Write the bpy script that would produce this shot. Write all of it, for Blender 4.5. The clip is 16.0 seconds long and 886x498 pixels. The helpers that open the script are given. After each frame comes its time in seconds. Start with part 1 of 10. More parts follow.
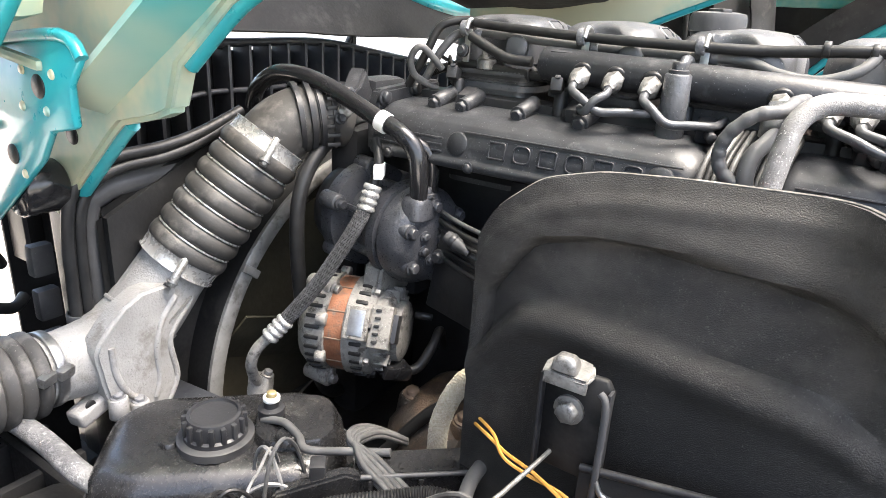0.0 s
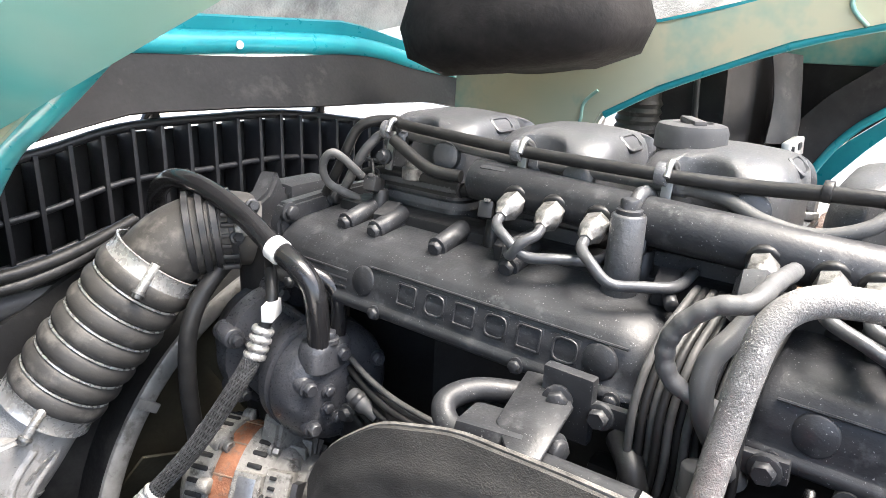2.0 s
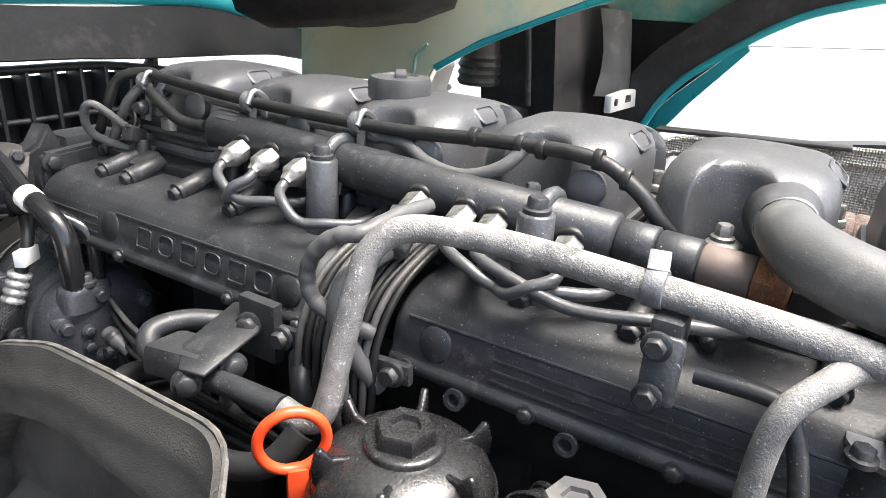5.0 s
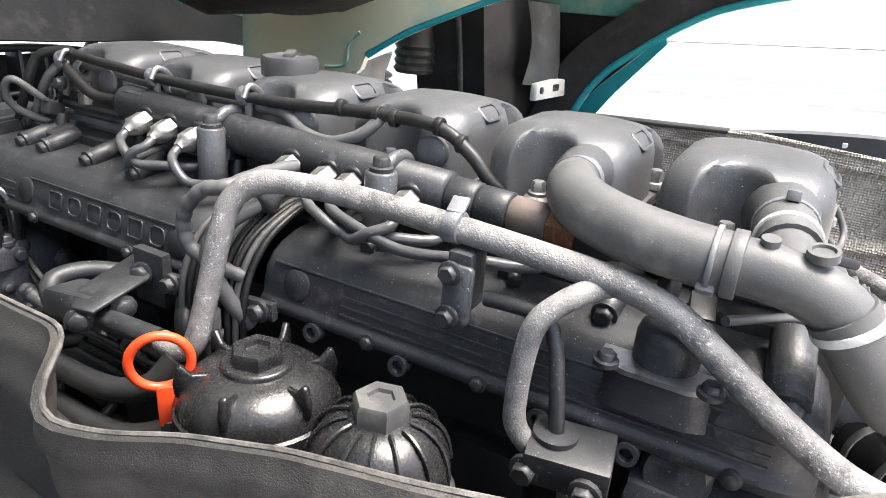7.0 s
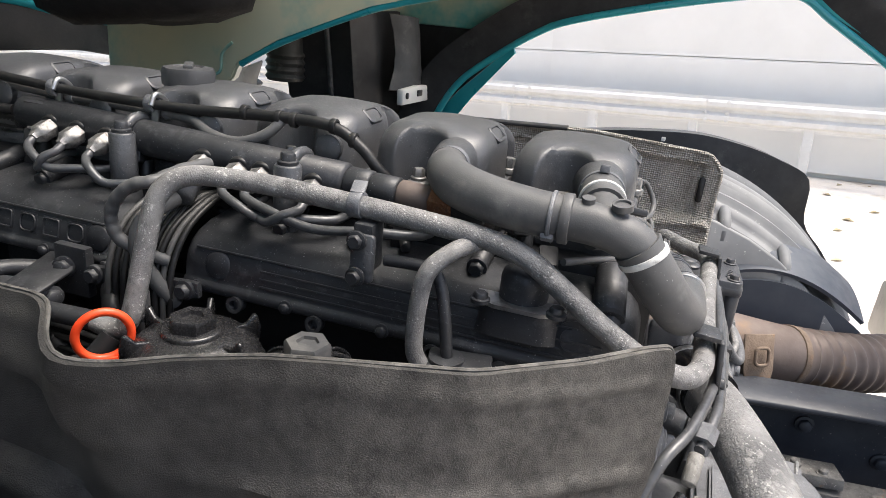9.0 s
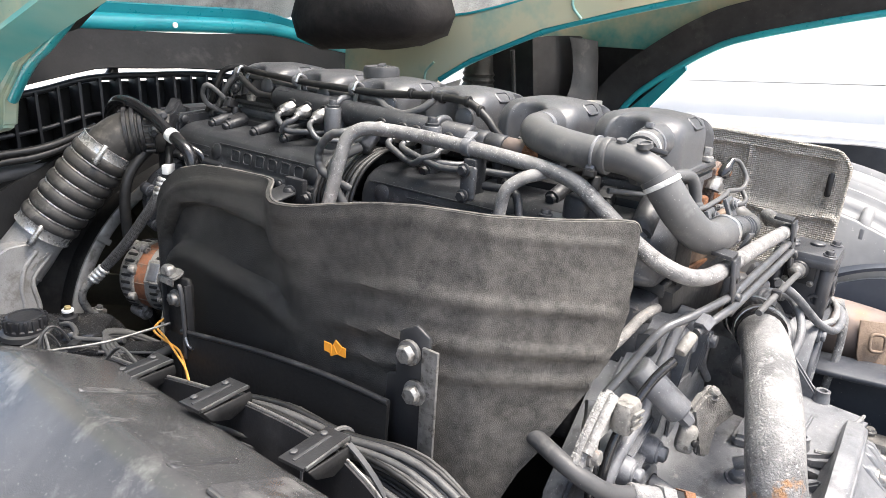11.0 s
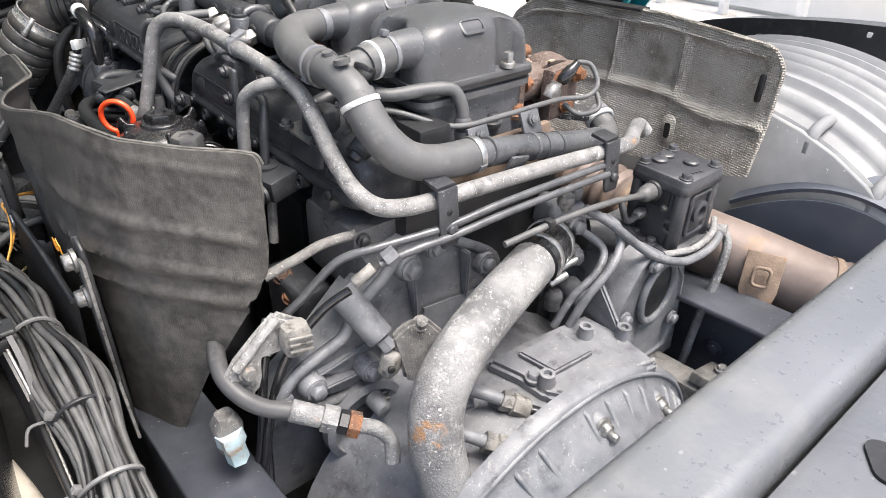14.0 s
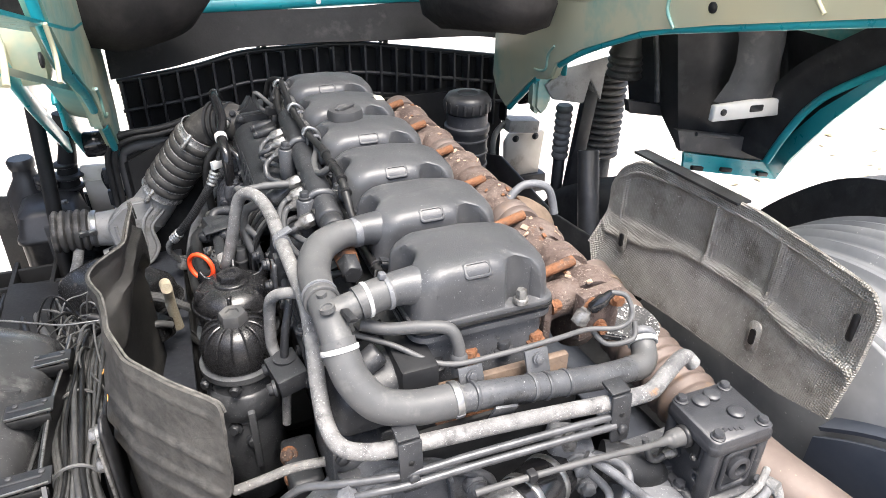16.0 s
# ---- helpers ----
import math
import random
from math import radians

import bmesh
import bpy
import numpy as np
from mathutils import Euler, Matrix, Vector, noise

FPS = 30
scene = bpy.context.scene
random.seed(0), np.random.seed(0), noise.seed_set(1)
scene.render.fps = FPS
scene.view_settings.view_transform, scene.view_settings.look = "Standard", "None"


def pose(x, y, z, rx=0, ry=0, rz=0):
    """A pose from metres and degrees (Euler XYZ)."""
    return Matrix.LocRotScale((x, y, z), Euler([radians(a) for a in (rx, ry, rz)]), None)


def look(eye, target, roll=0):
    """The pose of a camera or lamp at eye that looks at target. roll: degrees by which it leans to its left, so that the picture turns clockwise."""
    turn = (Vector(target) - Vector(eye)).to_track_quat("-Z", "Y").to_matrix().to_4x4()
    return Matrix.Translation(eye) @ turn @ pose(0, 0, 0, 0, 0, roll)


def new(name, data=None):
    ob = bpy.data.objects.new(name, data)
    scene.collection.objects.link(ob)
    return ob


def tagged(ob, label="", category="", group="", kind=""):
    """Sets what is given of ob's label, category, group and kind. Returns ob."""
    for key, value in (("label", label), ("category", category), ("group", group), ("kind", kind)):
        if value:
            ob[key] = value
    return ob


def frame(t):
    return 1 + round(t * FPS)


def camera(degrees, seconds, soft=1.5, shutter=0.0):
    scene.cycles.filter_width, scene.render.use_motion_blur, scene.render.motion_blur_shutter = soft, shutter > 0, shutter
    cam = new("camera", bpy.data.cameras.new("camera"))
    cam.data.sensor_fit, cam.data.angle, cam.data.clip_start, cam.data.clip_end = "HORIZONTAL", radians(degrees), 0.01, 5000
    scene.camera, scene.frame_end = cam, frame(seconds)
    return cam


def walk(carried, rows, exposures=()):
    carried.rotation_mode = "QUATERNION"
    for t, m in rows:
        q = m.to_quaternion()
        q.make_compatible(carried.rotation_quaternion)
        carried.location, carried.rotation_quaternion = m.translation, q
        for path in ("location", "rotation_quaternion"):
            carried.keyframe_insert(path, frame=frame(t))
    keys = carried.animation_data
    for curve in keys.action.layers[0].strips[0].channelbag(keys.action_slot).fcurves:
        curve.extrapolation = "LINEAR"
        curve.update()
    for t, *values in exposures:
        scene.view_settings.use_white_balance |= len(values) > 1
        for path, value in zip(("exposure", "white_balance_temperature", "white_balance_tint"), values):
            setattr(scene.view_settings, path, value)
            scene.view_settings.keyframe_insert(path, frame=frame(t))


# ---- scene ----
cam = camera(67.4, 16.0, soft=0.65)
PATH = [
    (0, (-0.877, 0.380, 1.660), (0.704, 1.440, 1.046), -0.8),
    (0.5, (-0.847, 0.472, 1.629), (0.767, 1.523, 1.088), -0.8),
    (1, (-0.821, 0.475, 1.631), (0.792, 1.528, 1.094), -1.0),
    (1.5, (-0.709, 0.434, 1.686), (0.832, 1.583, 1.135), -1.5),
    (2, (-0.618, 0.378, 1.742), (0.911, 1.549, 1.202), -1.2),
    (2.5, (-0.567, 0.326, 1.758), (0.946, 1.485, 1.152), -1.3),
    (3, (-0.553, 0.304, 1.756), (0.946, 1.444, 1.084), -1.4),
    (3.5, (-0.549, 0.273, 1.757), (0.956, 1.402, 1.079), -1.3),
    (4, (-0.555, 0.238, 1.753), (0.958, 1.358, 1.078), -1.2),
    (4.5, (-0.544, 0.199, 1.747), (1.031, 1.231, 1.073), -1.0),
    (4.7, (-0.547, 0.186, 1.746), (1.045, 1.191, 1.072), -0.8),
    (6.8, (-0.566, 0.028, 1.728), (1.064, 0.977, 1.062), 0.0),
    (7, (-0.576, 0.022, 1.737), (1.060, 0.945, 1.050), 0.4),
    (7.5, (-0.589, -0.020, 1.741), (1.071, 0.863, 1.060), 0.2),
    (8, (-0.611, -0.031, 1.741), (1.210, 0.455, 1.072), 2.5),
    (8.5, (-0.647, -0.010, 1.742), (1.166, 0.513, 1.077), 1.8),
    (9, (-0.713, -0.012, 1.752), (1.086, 0.553, 1.086), 1.1),
    (9.2, (-0.764, -0.022, 1.744), (1.032, 0.588, 1.109), 0.9),
    (11.3, (-0.917, -0.382, 1.697), (0.581, 0.816, 1.130), -0.9),
    (11.5, (-0.896, -0.466, 1.693), (0.585, 0.754, 1.128), -1.3),
    (12, (-0.883, -0.588, 1.719), (0.580, 0.658, 1.164), -1.2),
    (12.5, (-0.855, -0.581, 1.727), (0.570, 0.712, 1.182), -1.0),
    (13, (-0.715, -0.631, 1.726), (0.558, 0.783, 1.110), -1.6),
    (13.5, (-0.580, -0.628, 1.738), (0.608, 0.785, 0.968), -1.3),
    (14, (-0.522, -0.631, 1.767), (0.590, 0.720, 0.798), -1.4),
    (14.5, (-0.446, -0.623, 1.850), (0.563, 0.784, 0.848), -1.3),
    (15, (-0.354, -0.638, 1.920), (0.418, 0.921, 0.933), -1.4),
    (15.5, (-0.273, -0.657, 1.967), (0.396, 0.967, 1.010), -1.1),
    (16, (-0.251, -0.663, 2.004), (0.404, 1.003, 1.112), -1.1),
]
EXPOSURES = [(0, 3.1, 6950, 10), (1.5, 2.98, 6850, 10), (3, 3.02, 6750, 10), (4.7, 2.55, 6750, 10), (7, 2.42, 6750, 10), (8, 1.98, 6750, 10), (9.2, 1.42, 6750, 10), (11.3, 2.3, 6750, 10), (12.3, 1.92, 6750, 10), (14, 1.92, 6650, 10), (16, 2.04, 6600, 10)]
walk(cam, [(t, look(eye, target, roll)) for t, eye, target, roll in PATH], EXPOSURES)

# ---- light ----
world = bpy.data.worlds.new("sky")
scene.world = world
world.use_nodes = True
wn = world.node_tree.nodes
sky = wn.new("ShaderNodeTexSky")
sky.sky_type, sky.sun_disc = "NISHITA", False
sky.sun_elevation, sky.sun_rotation = radians(68), radians(164)
sky.dust_density, sky.air_density, sky.ozone_density = 4.0, 1.0, 0.8
wn["Background"].inputs["Strength"].default_value = 0.13
world.node_tree.links.new(sky.outputs[0], wn["Background"].inputs["Color"])
SUN_DIR = Vector((0.1, -0.34, 0.93)).normalized()
sun_data = bpy.data.lights.new("sun", "SUN")
sun_data.energy, sun_data.angle, sun_data.color = 2.1, radians(32), (1.0, 0.975, 0.94)
sun_lamp = new("sun", sun_data)
sun_lamp.matrix_world = look(SUN_DIR * 10, (0, 0, 0))

# ---- frames of reference: the engine sits nose-up in the level world ----
ENGINE = Matrix.Translation((0, 0, 1.6)) @ Matrix.Rotation(radians(4.5), 4, "X") @ Matrix.Translation((0, 0, -1.6))
GROUND = 0.1


# ---- materials ----
def ramp_of(nt, lo, hi):
    n = nt.nodes.new("ShaderNodeMapRange")
    n.inputs["From Min"].default_value, n.inputs["From Max"].default_value = lo, hi
    return n


def mk(name, c1, c2=None, rough=0.5, metal=0.0, scale=25.0, bump=0.15, fleck=None, amount=0.3, fscale=180.0, stain=None, sscale=9.0, samount=0.35, rvar=0.15, grain=6.0, bdist=0.002, squash=(1, 1, 1), coat=0.0, spec=0.5, spots=None, spscale=12.0, spamount=0.2):
    m = bpy.data.materials.new(name)
    m.use_nodes = True
    nt = m.node_tree
    b = nt.nodes["Principled BSDF"]
    tc = nt.nodes.new("ShaderNodeTexCoord")
    mp = nt.nodes.new("ShaderNodeMapping")
    mp.inputs["Scale"].default_value = squash
    info = nt.nodes.new("ShaderNodeObjectInfo")
    off = nt.nodes.new("ShaderNodeVectorMath")
    off.operation = "SCALE"
    off.inputs[0].default_value = (3.1, 5.3, 2.7)
    nt.links.new(info.outputs["Random"], off.inputs["Scale"])
    nt.links.new(off.outputs[0], mp.inputs["Location"])
    nt.links.new(tc.outputs["Object"], mp.inputs["Vector"])

    def tex(s, detail=4.0, rough_=0.6):
        n = nt.nodes.new("ShaderNodeTexNoise")
        n.inputs["Scale"].default_value, n.inputs["Detail"].default_value, n.inputs["Roughness"].default_value = s, detail, rough_
        nt.links.new(mp.outputs[0], n.inputs["Vector"])
        return n

    def mix(fac, a, bcol):
        n = nt.nodes.new("ShaderNodeMix")
        n.data_type = "RGBA"
        nt.links.new(fac, n.inputs["Factor"])
        for sock, v in ((n.inputs[6], a), (n.inputs[7], bcol)):
            if isinstance(v, tuple):
                sock.default_value = (*v, 1)
            else:
                nt.links.new(v, sock)
        return n.outputs[2]

    c2 = c2 or tuple(min(1, v * 1.35 + 0.004) for v in c1)
    big, fine = tex(scale), tex(scale * grain, 3.0)
    r = ramp_of(nt, 0.35, 0.68)
    nt.links.new(big.outputs[0], r.inputs[0])
    col = mix(r.outputs[0], tuple(c1), tuple(c2))
    if stain:
        st = tex(sscale, 6.0, 0.65)
        r2 = ramp_of(nt, 0.62 - 0.3 * samount, 0.72 - 0.2 * samount)
        nt.links.new(st.outputs[0], r2.inputs[0])
        col = mix(r2.outputs[0], col, tuple(stain))
    if fleck:
        fl = tex(fscale, 2.0)
        r3 = ramp_of(nt, 0.72 - 0.25 * amount, 0.77 - 0.25 * amount)
        nt.links.new(fl.outputs[0], r3.inputs[0])
        patch = tex(fscale * 0.12, 2.0)
        r4 = ramp_of(nt, 0.4, 0.6)
        nt.links.new(patch.outputs[0], r4.inputs[0])
        mul = nt.nodes.new("ShaderNodeMath")
        mul.operation = "MULTIPLY"
        nt.links.new(r3.outputs[0], mul.inputs[0])
        nt.links.new(r4.outputs[0], mul.inputs[1])
        col = mix(mul.outputs[0], col, tuple(fleck))
    if spots:
        sp = tex(spscale, 5.0, 0.7)
        r5 = ramp_of(nt, 0.68 - 0.25 * spamount, 0.74 - 0.25 * spamount)
        nt.links.new(sp.outputs[0], r5.inputs[0])
        col = mix(r5.outputs[0], col, tuple(spots))
    nt.links.new(col, b.inputs["Base Color"])
    rr = nt.nodes.new("ShaderNodeMapRange")
    rr.inputs["To Min"].default_value, rr.inputs["To Max"].default_value = max(0.03, rough - rvar), min(1, rough + rvar)
    nt.links.new(fine.outputs[0], rr.inputs[0])
    nt.links.new(rr.outputs[0], b.inputs["Roughness"])
    b.inputs["Metallic"].default_value = metal
    b.inputs["Coat Weight"].default_value = coat
    b.inputs["Specular IOR Level"].default_value = spec
    if bump:
        bp = nt.nodes.new("ShaderNodeBump")
        bp.inputs["Strength"].default_value, bp.inputs["Distance"].default_value = bump, bdist
        nt.links.new(fine.outputs[0], bp.inputs["Height"])
        nt.links.new(bp.outputs[0], b.inputs["Normal"])
    return m


VALVEPAINT = mk("grey_valve_paint", (0.03, 0.0312, 0.036), (0.05, 0.0515, 0.057), rough=0.38, scale=30, fleck=(0.3, 0.3, 0.3), amount=0.1, fscale=600, bump=0.4, bdist=0.0008, grain=14, rvar=0.14, spots=(0.11, 0.11, 0.112), spscale=45, spamount=0.1)
PAINT = mk("engine_grey_paint", (0.019, 0.02, 0.0224), (0.033, 0.0346, 0.038), rough=0.46, scale=26, fleck=(0.28, 0.28, 0.28), amount=0.2, fscale=520, stain=(0.06, 0.061, 0.064), sscale=45, samount=0.16, bump=0.4, bdist=0.0006, grain=14, rvar=0.18, spec=0.42)
COVER = mk("rocker_cover_paint", (0.048, 0.0495, 0.053), (0.066, 0.0675, 0.071), rough=0.38, scale=14, fleck=(0.3, 0.3, 0.3), amount=0.22, fscale=520, stain=(0.09, 0.09, 0.091), sscale=34, samount=0.15, bump=0.5, bdist=0.0007, grain=40, rvar=0.16, spec=0.5, spots=(0.03, 0.031, 0.033), spscale=60, spamount=0.12)
# engine paint darkened for gaps and recesses: shade put into the colour
SHADEPAINT = mk("shade_darkened_engine_paint", (0.011, 0.0113, 0.0122), (0.022, 0.0225, 0.024), rough=0.42, scale=18, bump=0.3, spec=0.35)
CASTING = mk("dusty_grey_casting", (0.098, 0.102, 0.111), (0.16, 0.164, 0.173), rough=0.42, scale=30, fleck=(0.45, 0.45, 0.43), amount=0.24, fscale=480, stain=(0.055, 0.056, 0.06), sscale=26, samount=0.22, bump=0.6, bdist=0.001, grain=22, rvar=0.16, spec=0.5, spots=(0.24, 0.236, 0.225), spscale=44, spamount=0.16)
LINEGREY = mk("grey_steel_line", (0.055, 0.057, 0.061), (0.095, 0.097, 0.101), rough=0.35, scale=40, fleck=(0.35, 0.35, 0.34), amount=0.1, fscale=500, bump=0.2, metal=0.2)
FADEDTEAL = mk("teal_mist_over_cream", (0.05, 0.32, 0.33), (0.42, 0.47, 0.35), rough=0.35, scale=2.2, bump=0.08, coat=0.3)
BLOCKGREY = mk("mid_grey_engine_paint", (0.05, 0.052, 0.0565), (0.085, 0.0875, 0.092), rough=0.34, scale=18, fleck=(0.4, 0.4, 0.39), amount=0.22, fscale=420, stain=(0.025, 0.0255, 0.027), sscale=26, samount=0.2, bump=0.6, bdist=0.001, grain=14, rvar=0.2, spots=(0.19, 0.17, 0.15), spscale=30, spamount=0.12)
HOSE = mk("grey_rubber_hose", (0.07, 0.071, 0.072), (0.095, 0.095, 0.095), rough=0.48, scale=26, bump=0.3, bdist=0.0006, grain=30, rvar=0.1, fleck=(0.26, 0.26, 0.25), amount=0.12, fscale=460, stain=(0.13, 0.13, 0.127), sscale=18, samount=0.2, spec=0.38, spots=(0.045, 0.045, 0.046), spscale=30, spamount=0.1)
RUBBER = mk("black_rubber", (0.009, 0.009, 0.0095), (0.021, 0.021, 0.021), rough=0.45, scale=30, bump=0.2, spec=0.35)
SHINY = mk("glossy_black_hose", (0.01, 0.01, 0.011), rough=0.18, scale=30, bump=0.05, rvar=0.08)
PLASTIC = mk("black_plastic", (0.015, 0.0155, 0.017), (0.03, 0.03, 0.032), rough=0.4, scale=20, fleck=(0.2, 0.19, 0.17), amount=0.03, fscale=500, stain=(0.05, 0.05, 0.05), sscale=9, samount=0.15, bump=0.25, bdist=0.0008, grain=20, spec=0.4)
FADED = mk("faded_black_plastic", (0.04, 0.041, 0.043), (0.07, 0.07, 0.072), rough=0.5, scale=12, bump=0.25, bdist=0.0008, grain=20, fleck=(0.25, 0.24, 0.22), amount=0.05, fscale=500, stain=(0.1, 0.098, 0.094), sscale=16, samount=0.15, spec=0.35)
FLAKED = mk("flaking_pipe_paint", (0.13, 0.128, 0.126), (0.21, 0.207, 0.203), rough=0.55, scale=60, fleck=(0.5, 0.49, 0.47), amount=0.4, fscale=420, stain=(0.075, 0.074, 0.074), sscale=40, samount=0.25, bump=0.8, bdist=0.0014, grain=10, spots=(0.42, 0.41, 0.39), spscale=60, spamount=0.2)
WHITEPIPE = mk("corroded_aluminium_pipe", (0.1, 0.1, 0.103), (0.235, 0.235, 0.233), rough=0.6, metal=0.05, scale=20, fleck=(0.42, 0.415, 0.4), amount=0.45, fscale=260, stain=(0.25, 0.25, 0.245), sscale=60, samount=0.3, bump=1.0, bdist=0.0025, grain=16, spots=(0.26, 0.145, 0.075), spscale=13, spamount=0.16)
DUSTPIPE = mk("dusty_corroded_metal", (0.1, 0.097, 0.093), (0.18, 0.175, 0.166), rough=0.65, metal=0.1, scale=50, fleck=(0.38, 0.36, 0.33), amount=0.35, fscale=320, stain=(0.06, 0.058, 0.055), sscale=40, samount=0.3, bump=1.0, bdist=0.002, grain=10, spots=(0.26, 0.14, 0.07), spscale=18, spamount=0.12)
ZINC = mk("zinc_plated_steel", (0.17, 0.167, 0.16), (0.28, 0.275, 0.265), rough=0.4, metal=0.6, scale=90, bump=0.3, stain=(0.1, 0.095, 0.088), sscale=110, samount=0.35)
CLAMP = mk("bright_clamp_steel", (0.42, 0.415, 0.4), (0.56, 0.555, 0.54), rough=0.28, metal=0.6, scale=18, bump=0.0, stain=(0.32, 0.3, 0.27), sscale=14, samount=0.2)
STEEL = mk("bare_steel", (0.3, 0.3, 0.3), (0.46, 0.46, 0.455), rough=0.36, metal=0.9, scale=50, bump=0.15, stain=(0.2, 0.19, 0.18), sscale=40, samount=0.25)
ALU = mk("cast_aluminium", (0.25, 0.245, 0.235), (0.34, 0.334, 0.322), rough=0.55, metal=0.1, scale=16, bump=0.8, stain=(0.18, 0.17, 0.155), sscale=22, samount=0.3, fleck=(0.1, 0.095, 0.088), amount=0.22, fscale=420, bdist=0.0016, grain=20)
RUST = mk("rusty_iron", (0.14, 0.055, 0.024), (0.26, 0.115, 0.05), rough=0.9, scale=40, fleck=(0.34, 0.25, 0.18), amount=0.3, fscale=260, stain=(0.06, 0.04, 0.032), sscale=40, samount=0.45, bump=0.9, bdist=0.003)
EXHAUST = mk("heat_browned_steel", (0.115, 0.088, 0.077), (0.165, 0.13, 0.115), rough=0.6, metal=0.25, scale=13, stain=(0.2, 0.125, 0.075), sscale=10, samount=0.2, bump=0.25, fleck=(0.28, 0.24, 0.2), amount=0.08, fscale=200)
MANIFOLD = mk("scaled_manifold_iron", (0.065, 0.043, 0.036), (0.125, 0.09, 0.075), rough=0.85, scale=40, fleck=(0.36, 0.3, 0.25), amount=0.42, fscale=330, stain=(0.13, 0.1, 0.085), sscale=26, samount=0.4, bump=1.0, bdist=0.003, spots=(0.17, 0.075, 0.035), spscale=22, spamount=0.2)
SCALE = mk("pale_rust_scale", (0.3, 0.2, 0.14), (0.5, 0.38, 0.28), rough=0.9, scale=120, bump=0.6)
FELT = mk("black_felt_board", (0.0105, 0.0103, 0.01), (0.021, 0.0205, 0.0198), rough=0.55, scale=7, grain=120, fleck=(0.085, 0.082, 0.076), amount=0.47, fscale=850, stain=(0.05, 0.048, 0.044), sscale=6, samount=0.36, bump=0.9, bdist=0.0014, spec=0.32, squash=(1, 0.8, 1.2))
FOIL = mk("embossed_aluminium_foil", (0.27, 0.257, 0.23), (0.4, 0.384, 0.35), rough=0.48, metal=0.5, scale=14, grain=20, bump=0.45, bdist=0.0011, stain=(0.18, 0.167, 0.145), sscale=10, samount=0.35, fleck=(0.62, 0.61, 0.57), amount=0.28, fscale=250)
TEAL = mk("teal_cab_paint", (0.012, 0.25, 0.29), (0.02, 0.33, 0.37), rough=0.32, scale=8, bump=0.08, coat=0.3)
PRIMER = mk("cream_primer_with_teal_overspray", (0.52, 0.475, 0.31), (0.38, 0.42, 0.32), rough=0.36, scale=1.6, grain=20, bump=0.1, stain=(0.04, 0.3, 0.3), sscale=1.7, samount=0.52, coat=0.3)
def scuff_and_sheen(m, colour, lo, hi, scale):
    """Pale scuffing and painted-in sheen that grow along the object's y axis, from hi down to lo."""
    nt = m.node_tree
    base = nt.nodes["Principled BSDF"].inputs["Base Color"]
    was = base.links[0].from_socket
    tc = nt.nodes.new("ShaderNodeTexCoord")
    xyz = nt.nodes.new("ShaderNodeSeparateXYZ")
    nt.links.new(tc.outputs["Object"], xyz.inputs[0])
    grow = nt.nodes.new("ShaderNodeMapRange")
    grow.inputs["From Min"].default_value, grow.inputs["From Max"].default_value = hi, lo
    nt.links.new(xyz.outputs["Y"], grow.inputs[0])
    n = nt.nodes.new("ShaderNodeTexNoise")
    n.inputs["Scale"].default_value, n.inputs["Detail"].default_value, n.inputs["Roughness"].default_value = scale, 10.0, 0.75
    nt.links.new(tc.outputs["Object"], n.inputs["Vector"])
    r = ramp_of(nt, 0.3, 0.75)
    nt.links.new(n.outputs[0], r.inputs[0])
    mul = nt.nodes.new("ShaderNodeMath")
    mul.operation = "MULTIPLY"
    nt.links.new(grow.outputs[0], mul.inputs[0])
    nt.links.new(r.outputs[0], mul.inputs[1])
    mx = nt.nodes.new("ShaderNodeMix")
    mx.data_type = "RGBA"
    nt.links.new(mul.outputs[0], mx.inputs["Factor"])
    nt.links.new(was, mx.inputs[6])
    mx.inputs[7].default_value = (*colour, 1)
    nt.links.new(mx.outputs[2], base)


def add_dots(m, scale, strength, dist):
    """A second, dimpled bump in front of the first."""
    nt = m.node_tree
    b = nt.nodes["Principled BSDF"]
    first = b.inputs["Normal"].links[0].from_socket
    tc = nt.nodes.new("ShaderNodeTexCoord")
    vo = nt.nodes.new("ShaderNodeTexVoronoi")
    vo.inputs["Scale"].default_value, vo.inputs["Randomness"].default_value = scale, 0.25
    nt.links.new(tc.outputs["Object"], vo.inputs["Vector"])
    bp = nt.nodes.new("ShaderNodeBump")
    bp.inputs["Strength"].default_value, bp.inputs["Distance"].default_value = strength, dist
    nt.links.new(vo.outputs["Distance"], bp.inputs["Height"])
    nt.links.new(first, bp.inputs["Normal"])
    nt.links.new(bp.outputs[0], b.inputs["Normal"])


# rear felt paler: scuffs plus sheen put into the colour
scuff_and_sheen(FELT, (0.15, 0.141, 0.127), -0.3, 0.12, 44.0)
add_dots(FOIL, 240.0, 1.0, 0.004)
GREYPLASTIC = mk("dusty_grey_plastic", (0.16, 0.165, 0.175), (0.24, 0.245, 0.25), rough=0.6, scale=7, bump=0.2, fleck=(0.4, 0.4, 0.38), amount=0.15, fscale=120, spec=0.3)
BLUEGREY = mk("dark_blue_grey_plastic", (0.055, 0.065, 0.085), (0.085, 0.095, 0.115), rough=0.5, scale=8, bump=0.15)
CHASSIS = mk("chassis_paint", (0.03, 0.033, 0.042), (0.055, 0.06, 0.07), rough=0.45, scale=12, fleck=(0.3, 0.28, 0.25), amount=0.12, bump=0.2, spec=0.35)
